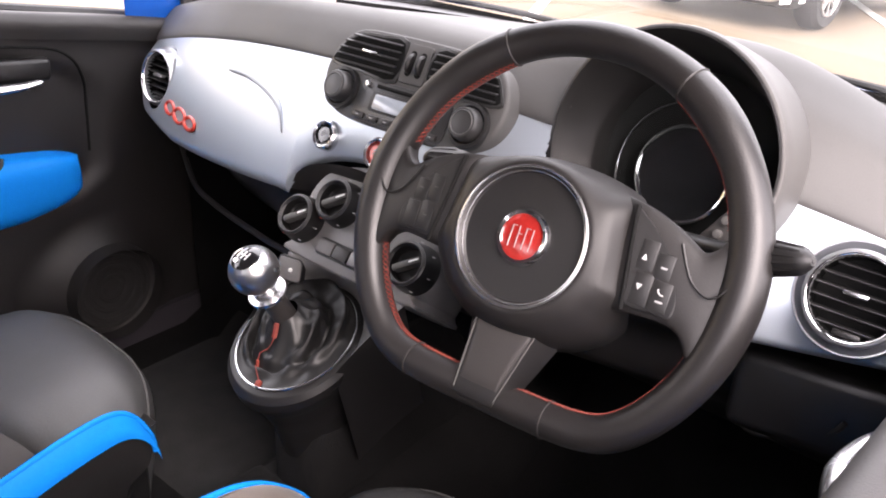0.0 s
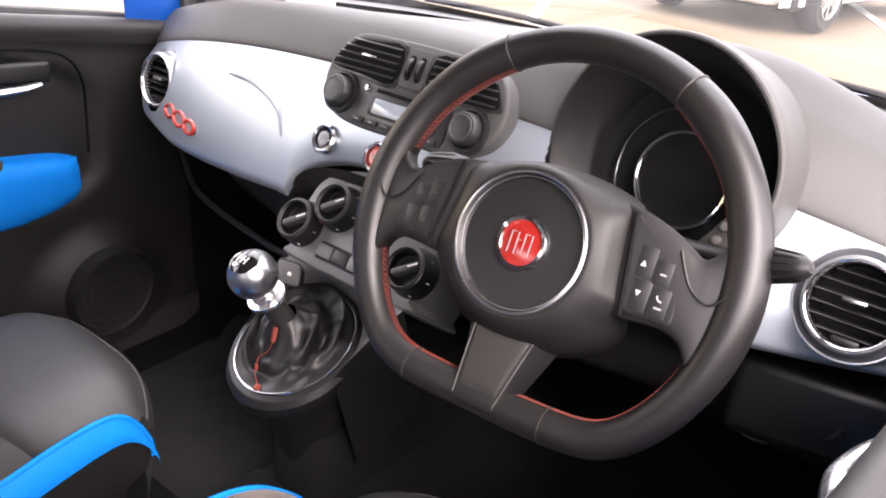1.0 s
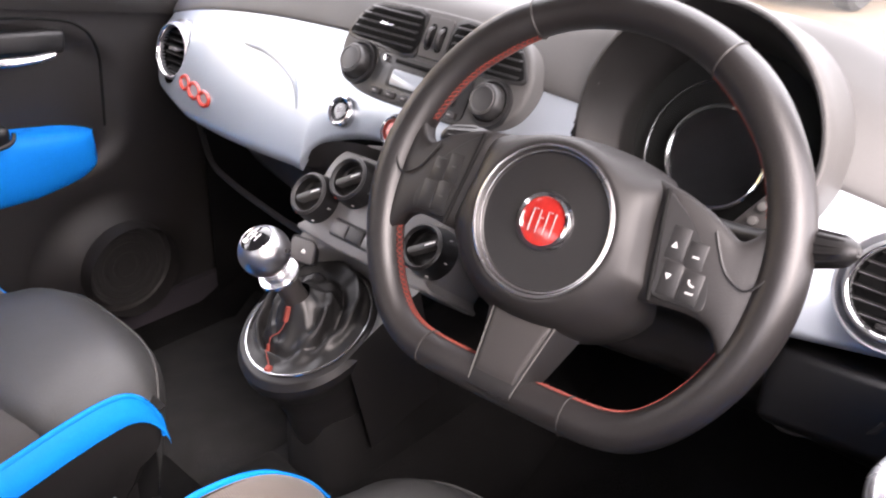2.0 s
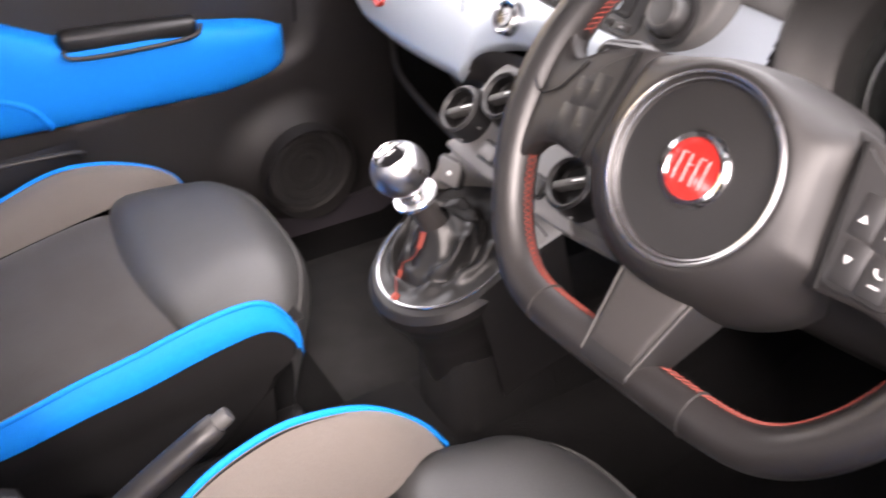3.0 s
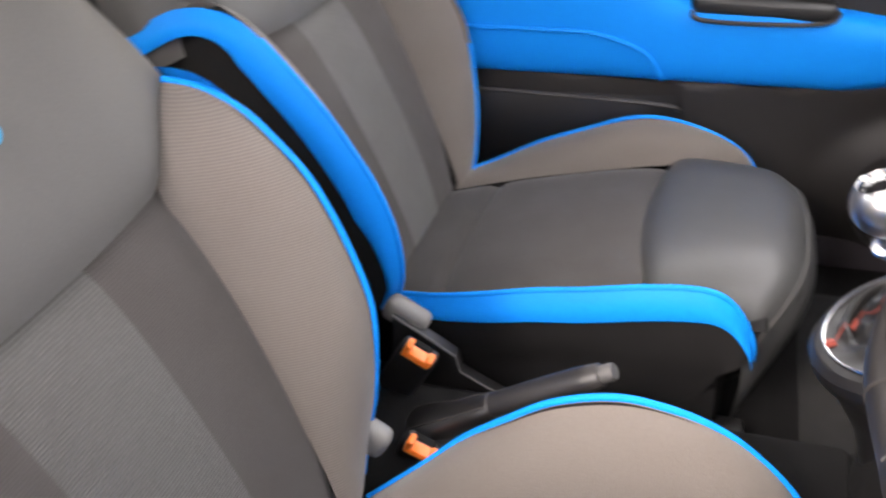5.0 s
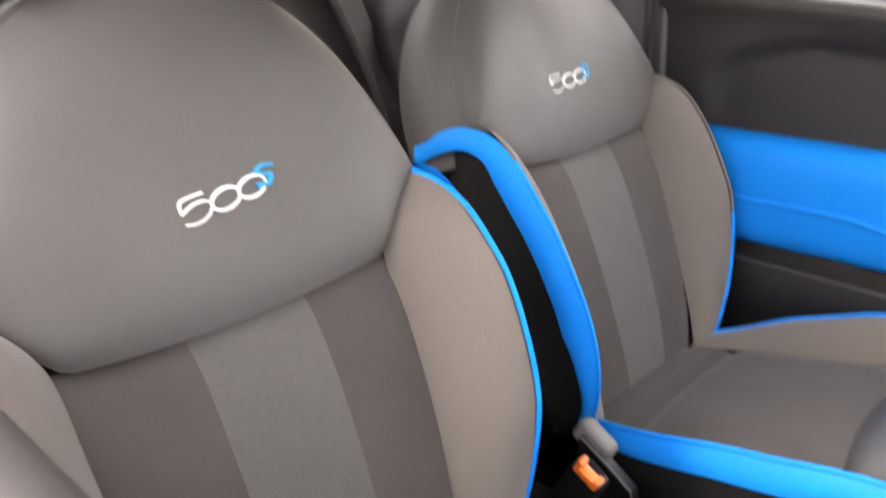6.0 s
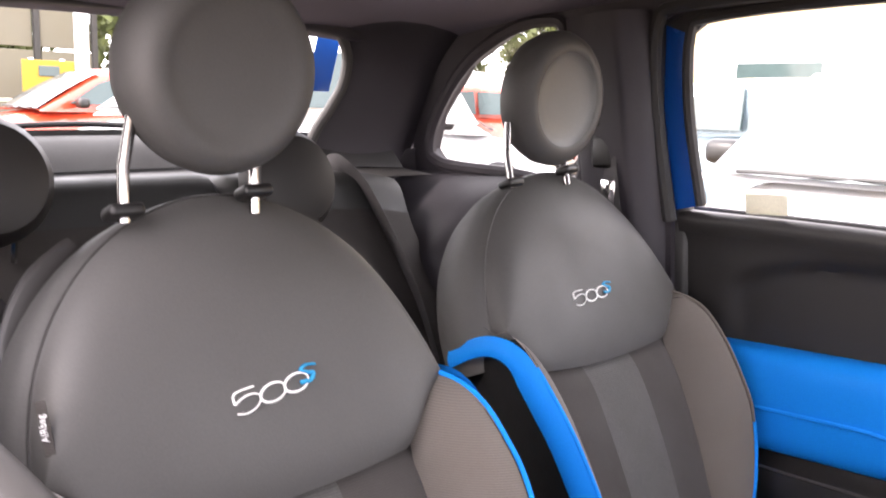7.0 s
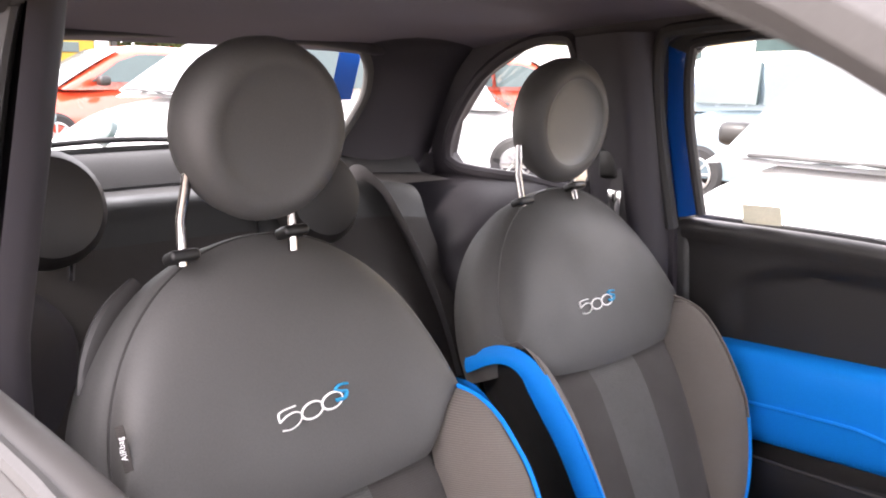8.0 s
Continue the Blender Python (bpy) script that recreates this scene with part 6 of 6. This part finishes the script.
    ax = Vector((0.985, 0, -0.10)).normalized()
    mh = basis(HC, Vector((0, 1, 0)), Vector((0, 0, 1)) - ax * ax.z) @ Matrix.Diagonal((wide, wide, thin, 1))
    hr = P("headrest", xf(lathe([(0.070, 0.034), (0.0735, 0.034 + 0.0025 * hollow), (0.078, 0.0345 + 0.003 * hollow), (0.085, 0.0335 + 0.002 * hollow), (0.092, 0.0300), (0.0985, 0.0200), (0.102, 0.008), (0.101, -0.015), (0.094, -0.040), (0.078, -0.060), (0.05, -0.070), (0.0, -0.073)], 56), mh), LEATHER, lab="round dished dark leather headrest")
    P("dish", xf(lathe([(0.0705, 0.0345), (0.066, 0.0345 - 0.004 * hollow), (0.058, 0.0345 - 0.0075 * hollow), (0.040, 0.0345 - 0.0105 * hollow), (0.0, 0.0345 - 0.012 * hollow)], 48), mh), LEATHER if outer < 0 else DISH, hr)
    for s in (-0.100, 0.042) if outer < 0 else (-0.108, 0.030):
        P("post", tube([(-0.694, s, 1.075), (-0.700 + head * 0.3, s + 0.004, 1.125), (-0.690 + head * 0.8, s + 0.010, 1.175)], 0.0058, 12), POST_METAL, hr, "chrome headrest post")
        P("post_guide", xf(rbox(0.028, 0.035, 0.013, 0.005, 3), pose(-0.695, s, 1.100 - 1.5 * s * s, 0, -20, 0)), DARK_PLASTIC)
    # entry lever on the door side of the shoulder
    lev = [back_pt(outer * (abs(arc(t)[0]) + (0.014 if outer < 0 else 0.0)) * 1.0, 0.870 + (arc(t)[1] - 0.870) * 1.045, -0.080) for t in (0.335, 0.29, 0.25, 0.21, 0.17)]
    P("entry_lever", tube(smooth_line(lev, 6), lambda t: 0.005 + 0.006 * math.sin(math.pi * min(1, 0.1 + 0.9 * t)), 12, flat=1.9), SOFT_DARK, lab="dark plastic entry lever")
    if outer < 0:
        up = (back_pt(-0.2405, 0.960, -0.034) - back_pt(-0.236, 0.890, -0.034)).normalized()
        m = basis(back_pt(-0.2055, 0.922, -0.0105) + Vector((0.004, 0, 0)), RECLINE * 0.55 + Vector((0, 0.83, 0)), up)
        m = m @ pose(0, 0, 0.005)
        tag = P("airbag_tag", xf(rbox(0.0088, 0.046, 0.0016, 0.0006, 1), m), INSERT, lab="small dark brown woven tag")
        lettering("tag_text", "AIRbag", 0.0080, T @ m @ pose(-0.0010, 0, 0.0012, 0, 0, 90), WHITE_MARK, tag)

    # stitched mark on the pad: a hooked bar, two rings and a blue hook
    def on_pad(s, z):
        return back_pt(s, z, 0.0062)
    def stroke(nm, pts, r, m):
        P(nm, tube(smooth_line([on_pad(s * 0.95 + (0.003 if outer < 0 else -0.016), 0.909 + zz * 0.85) for s, zz in pts], 4), r, 6, flat=0.6), m)
    tilt = 0.15 if outer < 0 else 0.08
    sl = lambda s, z: (s, z + tilt * s)
    stroke("white_stitching", [sl(-0.022, 0.011), sl(-0.045, 0.011), sl(-0.047, 0.000)], 0.0014, WHITE_THREAD)
    stroke("white_stitching", [sl(-0.047, 0.000), sl(-0.036, 0.004), sl(-0.024, 0.004), sl(-0.016, -0.002), sl(-0.022, -0.010), sl(-0.034, -0.013), sl(-0.046, -0.010)], 0.0014, WHITE_THREAD)
    for c in (-0.001, 0.029):
        stroke("white_stitching", [sl(c + 0.0155 * math.cos(a), -0.003 + 0.0095 * math.sin(a)) for a in [2 * math.pi * i / 14 for i in range(15)]], 0.0014, WHITE_THREAD)
    stroke("blue_stitching", [sl(0.0565, 0.0085), sl(0.044, 0.0110), sl(0.037, 0.0075), sl(0.044, 0.0030), sl(0.052, 0.0000), sl(0.047, -0.0060), sl(0.034, -0.0050)], 0.0025, BLUE_THREAD)
    return st


seat("front_seat", 0.0, -0.330, -1, 0.028, 0.0, "grey leather and cloth front seat with blue piping beside wheel")
seat("front_seat", -0.092, 0.334, 1, 0.0, -0.026, "grey leather and cloth front seat with blue band beside handbrake")

# ---------------------------------------------------------------- between the seats
hb = thing("handbrake", (-0.36, -0.01, 0.44), "black handbrake lever lowered between the seats", "handbrake")
FOOT, TIP = Vector((-0.360, -0.008, 0.492)), Vector((-0.246, -0.013, 0.562))
ALONG = (TIP - FOOT).normalized()
part("grip", tube([FOOT + (TIP - FOOT) * (i / 12) for i in range(13)], lambda t: 0.0148 + 0.0012 * math.sin(math.pi * t) - 0.004 * max(0.0, (t - 0.9) / 0.1) ** 2, 18, flat=0.88), GRIP_SKIN, hb)
part("end_cap", tube([TIP - ALONG * 0.014, TIP, TIP + ALONG * 0.002], lambda t: 0.0152 - 0.003 * t, 18, flat=0.88), SOFT_DARK, hb)
part("release_button", tube([TIP, TIP + ALONG * 0.012, TIP + ALONG * 0.0165], lambda t: 0.0095 - 0.003 * max(0.0, t - 0.6), 16), GREY_PLASTIC, hb)
part("collar_ring", tube([FOOT - ALONG * 0.004, FOOT, FOOT + ALONG * 0.003], lambda t: 0.0160 - 0.002 * abs(2 * t - 1), 18, flat=0.88), SOFT_DARK, hb)


def boot(u, v):
    a = 2 * math.pi * u
    p = FOOT.lerp(Vector((-0.500, -0.006, 0.405)), v)
    r = 0.0165 + 0.022 * v + 0.0012 * math.sin(16 * v)
    up = Vector((-ALONG.z, 0, ALONG.x))
    k = 1.0 if math.sin(a) < 0 else 1 - 0.35 * math.sin(a)
    return p + Vector((0, 1, 0)) * (r * math.cos(a)) + up * (r * math.sin(a) * 0.9 * k)


part("boot", grid(boot, 28, 20, True), DARK_PLASTIC, hb, "black ribbed plastic lever boot")
# thin paler tubes stand in for the highlight along the boot's upper edges
for sy in (1, -1):
    part("boot_highlight", tube([boot(0.25 + sy * 0.11, v / 10) for v in range(11)], 0.0012, 6), SOFT_DARK, hb)
part("lever_cover", xf(rbox(0.34, 0.085, 0.09, 0.02, 3), pose(-0.47, -0.011, 0.400, 0, -6, 0)), DARK_PLASTIC, hb)


def belt_buckle(m, label):
    b = thing("belt_buckle", m.translation, label, "seat belt buckle", "belt buckles")
    part("housing", xf(rbox(0.046, 0.026, 0.085, 0.007, 3), m @ pose(0, 0, -0.036)), DARK_PLASTIC, b)
    part("release", xf(join(rbox(0.036, 0.015, 0.012, 0.003, 2), xf(rbox(0.008, 0.015, 0.014, 0.003, 2), pose(-0.014, 0, 0.009)), xf(rbox(0.008, 0.015, 0.006, 0.002, 2), pose(0.014, 0, 0.007))), m @ pose(0, -0.009, 0.006)), ORANGE, b, "orange release button")
    part("tongue_slot", xf(rbox(0.026, 0.008, 0.004, 0.001, 1), m @ pose(0, 0.006, 0.006)), VOID, b)
    part("stalk", tube([m @ Vector((0, 0, -0.07)), m @ Vector((-0.01, 0, -0.125))], 0.010, 10), DARK_PLASTIC, b)


belt_buckle(pose(-0.455, 0.030, 0.516, 10, 30, 0), "black seat belt buckle with orange release beside the passenger seat")
belt_buckle(pose(-0.428, -0.052, 0.456, 10, 26, 0), "black seat belt buckle with orange release beside the driver seat")

# ---------------------------------------------------------------- rear bench
bench = thing("rear_seat", (-1.15, 0, 0.45), "dark grey cloth rear bench seat", "rear seat")


def bench_back(u, v):
    y = -0.57 + 0.975 * u
    line = [Vector((-1.02, 0, 0.60)), Vector((-1.09, 0, 0.80)), Vector((-1.21, 0, 1.00)), Vector((-1.245, 0, 1.072)), Vector((-1.285, 0, 1.090)), Vector((-1.325, 0, 1.07)), Vector((-1.32, 0, 0.9))]
    p = at_line(smooth_line(line, 5), v)
    return (p.x - 0.016 * math.exp(-(y / 0.012) ** 2), y, p.z - 0.02 * abs(2 * u - 1) ** 6 - 0.012 * math.exp(-(y / 0.012) ** 2))


part("backrest", grid(lambda u, v: bench_back(u, v * 0.36), 60, 14), INSERT, bench)
part("backrest_roll", grid(lambda u, v: bench_back(u, 0.36 + v * 0.64), 60, 20), BENCH, bench, "grey leather top roll, coloured darker for rear shade")
part("cushion", xf(rbox(0.46, 1.10, 0.16, 0.05, 4), pose(-0.86, 0, 0.55, 0, -6, 0)), INSERT, bench)
for y, z in ((-0.405, 1.095), (0.085, 1.075)):
    h = part("headrest", xf(lathe([(0.0, 0.042), (0.04, 0.042), (0.075, 0.034), (0.090, 0.012), (0.091, -0.012), (0.075, -0.036), (0.04, -0.046), (0.0, -0.048)], 36), basis((-1.175, y, z), (0, 1, 0), (-0.2, 0, 1))), SOFT_DARK, bench, "round dark rear headrest")
    for s in (-0.04, 0.04):
        part("post", tube([(-1.20, y + s, 0.98), (-1.18, y + s, 1.05)], 0.006, 8), CHROME, h)

# belts
for name, pts, w in (("front_belt", [(-0.862, 0.565, 1.200), (-0.845, 0.565, 1.10), (-0.80, 0.575, 0.75), (-0.76, 0.59, 0.42)], 0.022), ("rear_belt", [(-1.31, 0.258, 1.080), (-1.285, 0.266, 1.098), (-1.255, 0.276, 1.092), (-1.215, 0.300, 1.040), (-1.12, 0.325, 0.87), (-1.05, 0.33, 0.70)], 0.022)):
    line = smooth_line(pts, 6)
    b = thing("seat_belt", pts[0], "dark grey webbing seat belt hanging beside the pillar", "seat belt", "seat belts")
    part("webbing", tube(line, w, 8, flat=0.07, up=(0.3, 1, 0.2)), BELT, b)
    if name == "front_belt":
        part("belt_loop", xf(rbox(0.05, 0.02, 0.075, 0.012, 3), pose(-0.862, 0.562, 1.205)), DARK_PLASTIC, b)
        part("loop_bolt", xf(lathe([(0, 0.012), (0.010, 0.010), (0.013, 0.0)], 18), basis((-0.856, 0.548, 1.215), (1, 0, 0), (0, 0, 1))), GREY_PLASTIC, b)
        part("height_slider", xf(rbox(0.045, 0.018, 0.06, 0.008, 3), pose(-0.86, 0.566, 1.125)), DARK_PLASTIC, b)
        part("tongue", xf(rbox(0.03, 0.006, 0.05, 0.003), pose(-0.84, 0.555, 1.05)), CHROME, b)

# ---------------------------------------------------------------- doors
BELT_LINE = smooth_line([Vector((x, 0, z)) for x, z in ((-0.90, 1.022), (-0.72, 1.016), (-0.37, 1.000), (-0.10, 0.966), (0.034, 0.940), (0.216, 0.910), (0.40, 0.875))], 8)


def door_top(x):
    for a, b in zip(BELT_LINE, BELT_LINE[1:]):
        if a.x <= x <= b.x:
            return a.z + (b.z - a.z) * (x - a.x) / (b.x - a.x)
    return BELT_LINE[0].z


def door(sy, label):
    low = 0.010 if sy < 0 else 0.007
    belt_z = lambda x: door_top(x) - low
    d = thing("car_door", (-0.2, sy * 0.66, 0.36), label, "car door", "front doors")
    Y = lambda x, z: 0.640 + 0.010 * math.sin((z - 0.4) * 5)

    def panel(u, v):
        x = -0.745 + 1.125 * u
        top = belt_z(x) - 0.004
        z = 0.345 + (top - 0.345) * v
        y = Y(x, z) + 0.012
        # deep scoop above the armrest
        mid, high = (top + 0.555) / 2, (top - 0.655) / 2
        f = max(0.0, min(1.0, (1.15 - abs((x + 0.24) / 0.41) ** 4 - abs((z - mid) / high) ** 4) / 0.35))
        y += 0.014 * f * f * (3 - 2 * f)
        y -= 0.010 * math.exp(-((top - z) / 0.03) ** 2)
        return (x, sy * y, z)
    part("door_panel", grid(panel, 70, 60), DOOR_SKIN, d, "soft dark moulded door panel")

    def sill(u, v):
        x = -0.745 + 1.10 * u
        z = belt_z(x)
        line = [Vector((0, 0.648, z - 0.030)), Vector((0, 0.640, z - 0.006)), Vector((0, 0.650, z + 0.008)), Vector((0, 0.668, z + 0.010)), Vector((0, 0.684, z + 0.004))]
        p = at_line(smooth_line(line, 4), v)
        return (x, sy * p.y, p.z)
    part("door_sill", grid(sill, 30, 14), SOFT_DARK, d)
    part("glass_seal", tube([(x, sy * 0.688, belt_z(x) + 0.008) for x in (-0.745, -0.4, -0.1, 0.2, 0.35)], 0.009, 8), RUBBER, d)
    part("outer_skin", grid(lambda u, v: (-0.755 + 1.135 * u, sy * (0.735 + 0.06 * math.sin(math.pi * (0.15 + 0.7 * v)) - 0.03 * v), 0.34 + (belt_z(-0.755 + 1.135 * u) - 0.34 + 0.004) * v), 16, 12), BLUE_PAINT, d, "glossy blue outer door skin")
    part("sill_cap", grid(lambda u, v: (-0.755 + 1.135 * u, sy * (0.690 + 0.072 * v), belt_z(-0.755 + 1.135 * u) + 0.004), 16, 3), RUBBER if sy > 0 else GREY_PLASTIC, d)
    # window frame, painted blue, with a black seal inside
    n = len(WIN)
    o1 = [Vector((x, sy * (y_side(z) - 0.012), z)) for x, z in WIN]
    c = Vector((-0.22, 0, 1.13))
    grow = []
    for x, z in WIN[:11]:
        v = Vector((x, 0, z)) - c
        k = 0.058 / v.length if x < -0.6 else 0.03 / v.length
        grow.append(Vector((x + v.x * k, sy * (y_side(z) - 0.012), min(z + v.z * k, z + 0.024))))
    frame_v = o1[:11] + grow
    F = [(i, i + 1, 11 + i + 1, 11 + i) for i in range(10)]
    back = [v + Vector((0, sy * (0.010 if sy > 0 else 0.03), 0)) for v in frame_v]
    m = len(frame_v)
    F2 = F + [tuple(i + m for i in q) for q in F] + [(i, i + 1, m + i + 1, m + i) for i in range(10)] + [(11 + i, 11 + i + 1, m + 11 + i + 1, m + 11 + i) for i in range(10)]
    top_v, top_f = frame_v + back, [q for q in F2 if min(i % 11 for i in q) >= 2]
    part("window_frame", (top_v, top_f), RUBBER, d, "dark rubber lined window frame")
    up_f = [q for q in F2 if min(i % 11 for i in q) < 2]
    part("frame_upright", (top_v, up_f), BLUE_PAINT if sy > 0 else RUBBER, d, "blue painted steel frame upright" if sy > 0 else "dark rubber lined frame upright")
    part("frame_seal", tube(smooth_line([Vector((x, sy * (y_side(z) - 0.016), z)) for x, z in WIN[:11]], 4), 0.010, 8), RUBBER, d)
    if sy > 0:
        part("mirror_corner", grid(lambda u, v: (0.236 + 0.12 * u, 0.658 + 0.004 * math.sin(math.pi * u), door_top(0.236 + 0.12 * u) - 0.02 + v * (0.155 - 0.10 * u)), 6, 6), BLUE_PAINT, d, "blue painted steel window corner")
    if sy > 0:
        part("window_glass", ([Vector((x, sy * y_side(z), z)) for x, z in WIN], [tuple(range(n))]), GLASS, d, "clear closed side window", smooth=False).visible_shadow = False
    if sy > 0:
        part("window_sticker", xf(slab(rrect(0.076, 0.036, 0.003), 0.0008, 0.0003), basis((-0.583, 0.6525, 1.037), (1, 0, 0), (0, -0.19, 1))), PAPER, d, "small cream paper sticker on the glass")
    if sy < 0:
        # second, outer lip that frames the open window
        part("outer_seal", tube(smooth_line([Vector((x, sy * (y_side(z) + 0.022), z + 0.012)) for x, z in WIN[:10]], 4), 0.014, 10), RUBBER, d)
    # blue armrest with its pull cup
    def arm(u, v):
        # u along the door from the rear, v over the section from bottom to top
        x = -0.735 + 0.857 * u
        top = 0.737 - 0.030 * max(0.0, (x + 0.10)) / 0.2 + 0.055 * max(0.0, min(1.0, (-0.22 - x) / 0.12))
        bot = 0.610 + 0.016 * max(0, x) / 0.1
        end = max(0.0, (u - 0.90) / 0.10)
        end0 = max(0.0, (0.03 - u) / 0.03)
        e = max(end, end0)
        mid, half = (top + bot) / 2, (top - bot) / 2 * math.sqrt(max(0.0, 1 - (0.74 * e ** 1.5) ** 2))
        a = math.pi * (v - 0.5)
        z = mid + half * math.copysign(abs(math.sin(a)) ** 0.6, math.sin(a))
        out = 0.050 * abs(math.cos(a)) ** 0.5 * math.sqrt(max(0.0, 1 - e ** 2.5))
        return (x, sy * (0.668 - out), z)
    rest = part("armrest", grid(arm, 70, 24), BLUE_CLOTH, d, "bright blue padded armrest")
    part("armrest_welt", tube(smooth_line([(-0.72, sy * 0.6175, 0.690), (-0.45, sy * 0.6165, 0.692), (-0.36, sy * 0.6165, 0.688), (-0.29, sy * 0.6170, 0.665), (-0.262, sy * 0.6215, 0.630), (-0.258, sy * 0.630, 0.617)], 6), 0.004, 8), BLUE_CLOTH, rest)
    cup = part("pull_cup", xf(rbox(0.20, 0.030, 0.034, 0.012, 3), pose(-0.123, sy * 0.638, 0.731, 0, 3, 0)), DARK_PLASTIC, d)
    part("cup_lip", tube(smooth_line([(-0.220, sy * 0.618, 0.730), (-0.208, sy * 0.615, 0.717), (-0.128, sy * 0.614, 0.714), (-0.038, sy * 0.615, 0.718), (-0.022, sy * 0.619, 0.734)], 6), 0.0035, 8), SOFT_DARK, cup)
    part("pocket", grid(lambda u, v: (-0.70 + 0.47 * u, sy * (0.625 - 0.022 * math.sin(math.pi * min(1, 0.25 + v)) * (1 - u ** 10)), 0.595 - 0.20 * v), 16, 8), DARK_PLASTIC, d)
    part("pocket_rim", tube(smooth_line([(-0.70, sy * 0.612, 0.595), (-0.40, sy * 0.610, 0.588), (-0.25, sy * 0.612, 0.582), (-0.225, sy * 0.622, 0.570)], 6), 0.004, 8), SOFT_DARK, d)
    # loudspeaker on its bulge
    ms = basis((0.122, sy * 0.615, 0.452), (-sy, 0, 0.0), (0, 0, 1))
    sp = part("speaker_ring", xf(lathe([(0.083, -0.03), (0.086, 0.004), (0.080, 0.010), (0.074, 0.006), (0.072, -0.002)], 44), ms), DOOR_SKIN, d)
    part("speaker_grille", xf(lathe([(0.073, -0.004), (0.066, -0.003), (0.063, 0.0015), (0.059, 0.0015), (0.056, -0.002), (0.047, -0.001), (0.044, 0.0025), (0.040, 0.0025), (0.037, -0.001), (0.028, 0.0), (0.025, 0.0035), (0.021, 0.0035), (0.018, 0.001), (0.0, 0.003)], 44), ms), mat("grille_mesh", (0.011, 0.010, 0.010), 0.8, vary=0.4, fine=1500, bump=1.0, dist=0.001), sp)
    part("speaker_bulge", grid(lambda u, v: Vector((0.122, sy * 0.645, 0.452)) + Vector((-(0.085 + 0.075 * v) * math.cos(2 * math.pi * u), -sy * 0.030 * (1 - v) ** 2, (0.085 + 0.05 * v) * math.sin(2 * math.pi * u))), 40, 8, True), DOOR_SKIN, d)
    # inner handle
    hp = part("handle_cup", xf(rbox(0.105, 0.020, 0.036, 0.008, 3), pose(0.040, sy * 0.656, 0.852, 0, 6, 0)), DARK_PLASTIC, d)
    hd = part("handle", tube(smooth_line([(-0.055, sy * 0.625, 0.842), (-0.01, sy * 0.612, 0.840), (0.03, sy * 0.614, 0.838), (0.058, sy * 0.622, 0.838)], 6), lambda t: 0.0115 - 0.005 * t, 12, flat=0.7), SATIN, d, "satin metal door handle")
    part("handle_boss", xf(lathe([(0.0, 0.030), (0.018, 0.027), (0.030, 0.016), (0.034, 0.0), (0.034, -0.02)], 28), basis((-0.062, sy * 0.640, 0.848), (-sy, 0, 0), (0, 0, 1))), SATIN, hd, "satin round handle boss")

    def skin(x, z):
        top = belt_z(x) - 0.004
        return Vector(panel((x + 0.745) / 1.125, (z - 0.345) / (top - 0.345))) - Vector((0, sy * 0.0005, 0))
    part("door_gap", tube(smooth_line([skin(x, z) for x, z in ((-0.20, 0.915), (-0.05, 0.900), (0.015, 0.892), (0.066, 0.884), (0.105, 0.874), (0.128, 0.859), (0.140, 0.843), (0.150, 0.818), (0.154, 0.795), (0.152, 0.743), (0.148, 0.69))], 6), 0.0026, 6), VOID, d)
    return d


door(1, "dark passenger door with blue armrest and closed window")
door(-1, "dark driver door with blue armrest and lowered window")
solo("door_mirror", xf(rbox(0.10, 0.17, 0.12, 0.04, 4), pose(0.33, 0.84, 0.99, 0, 0, 12)), CHROME, "chrome capped door mirror outside the passenger window", "door mirror")
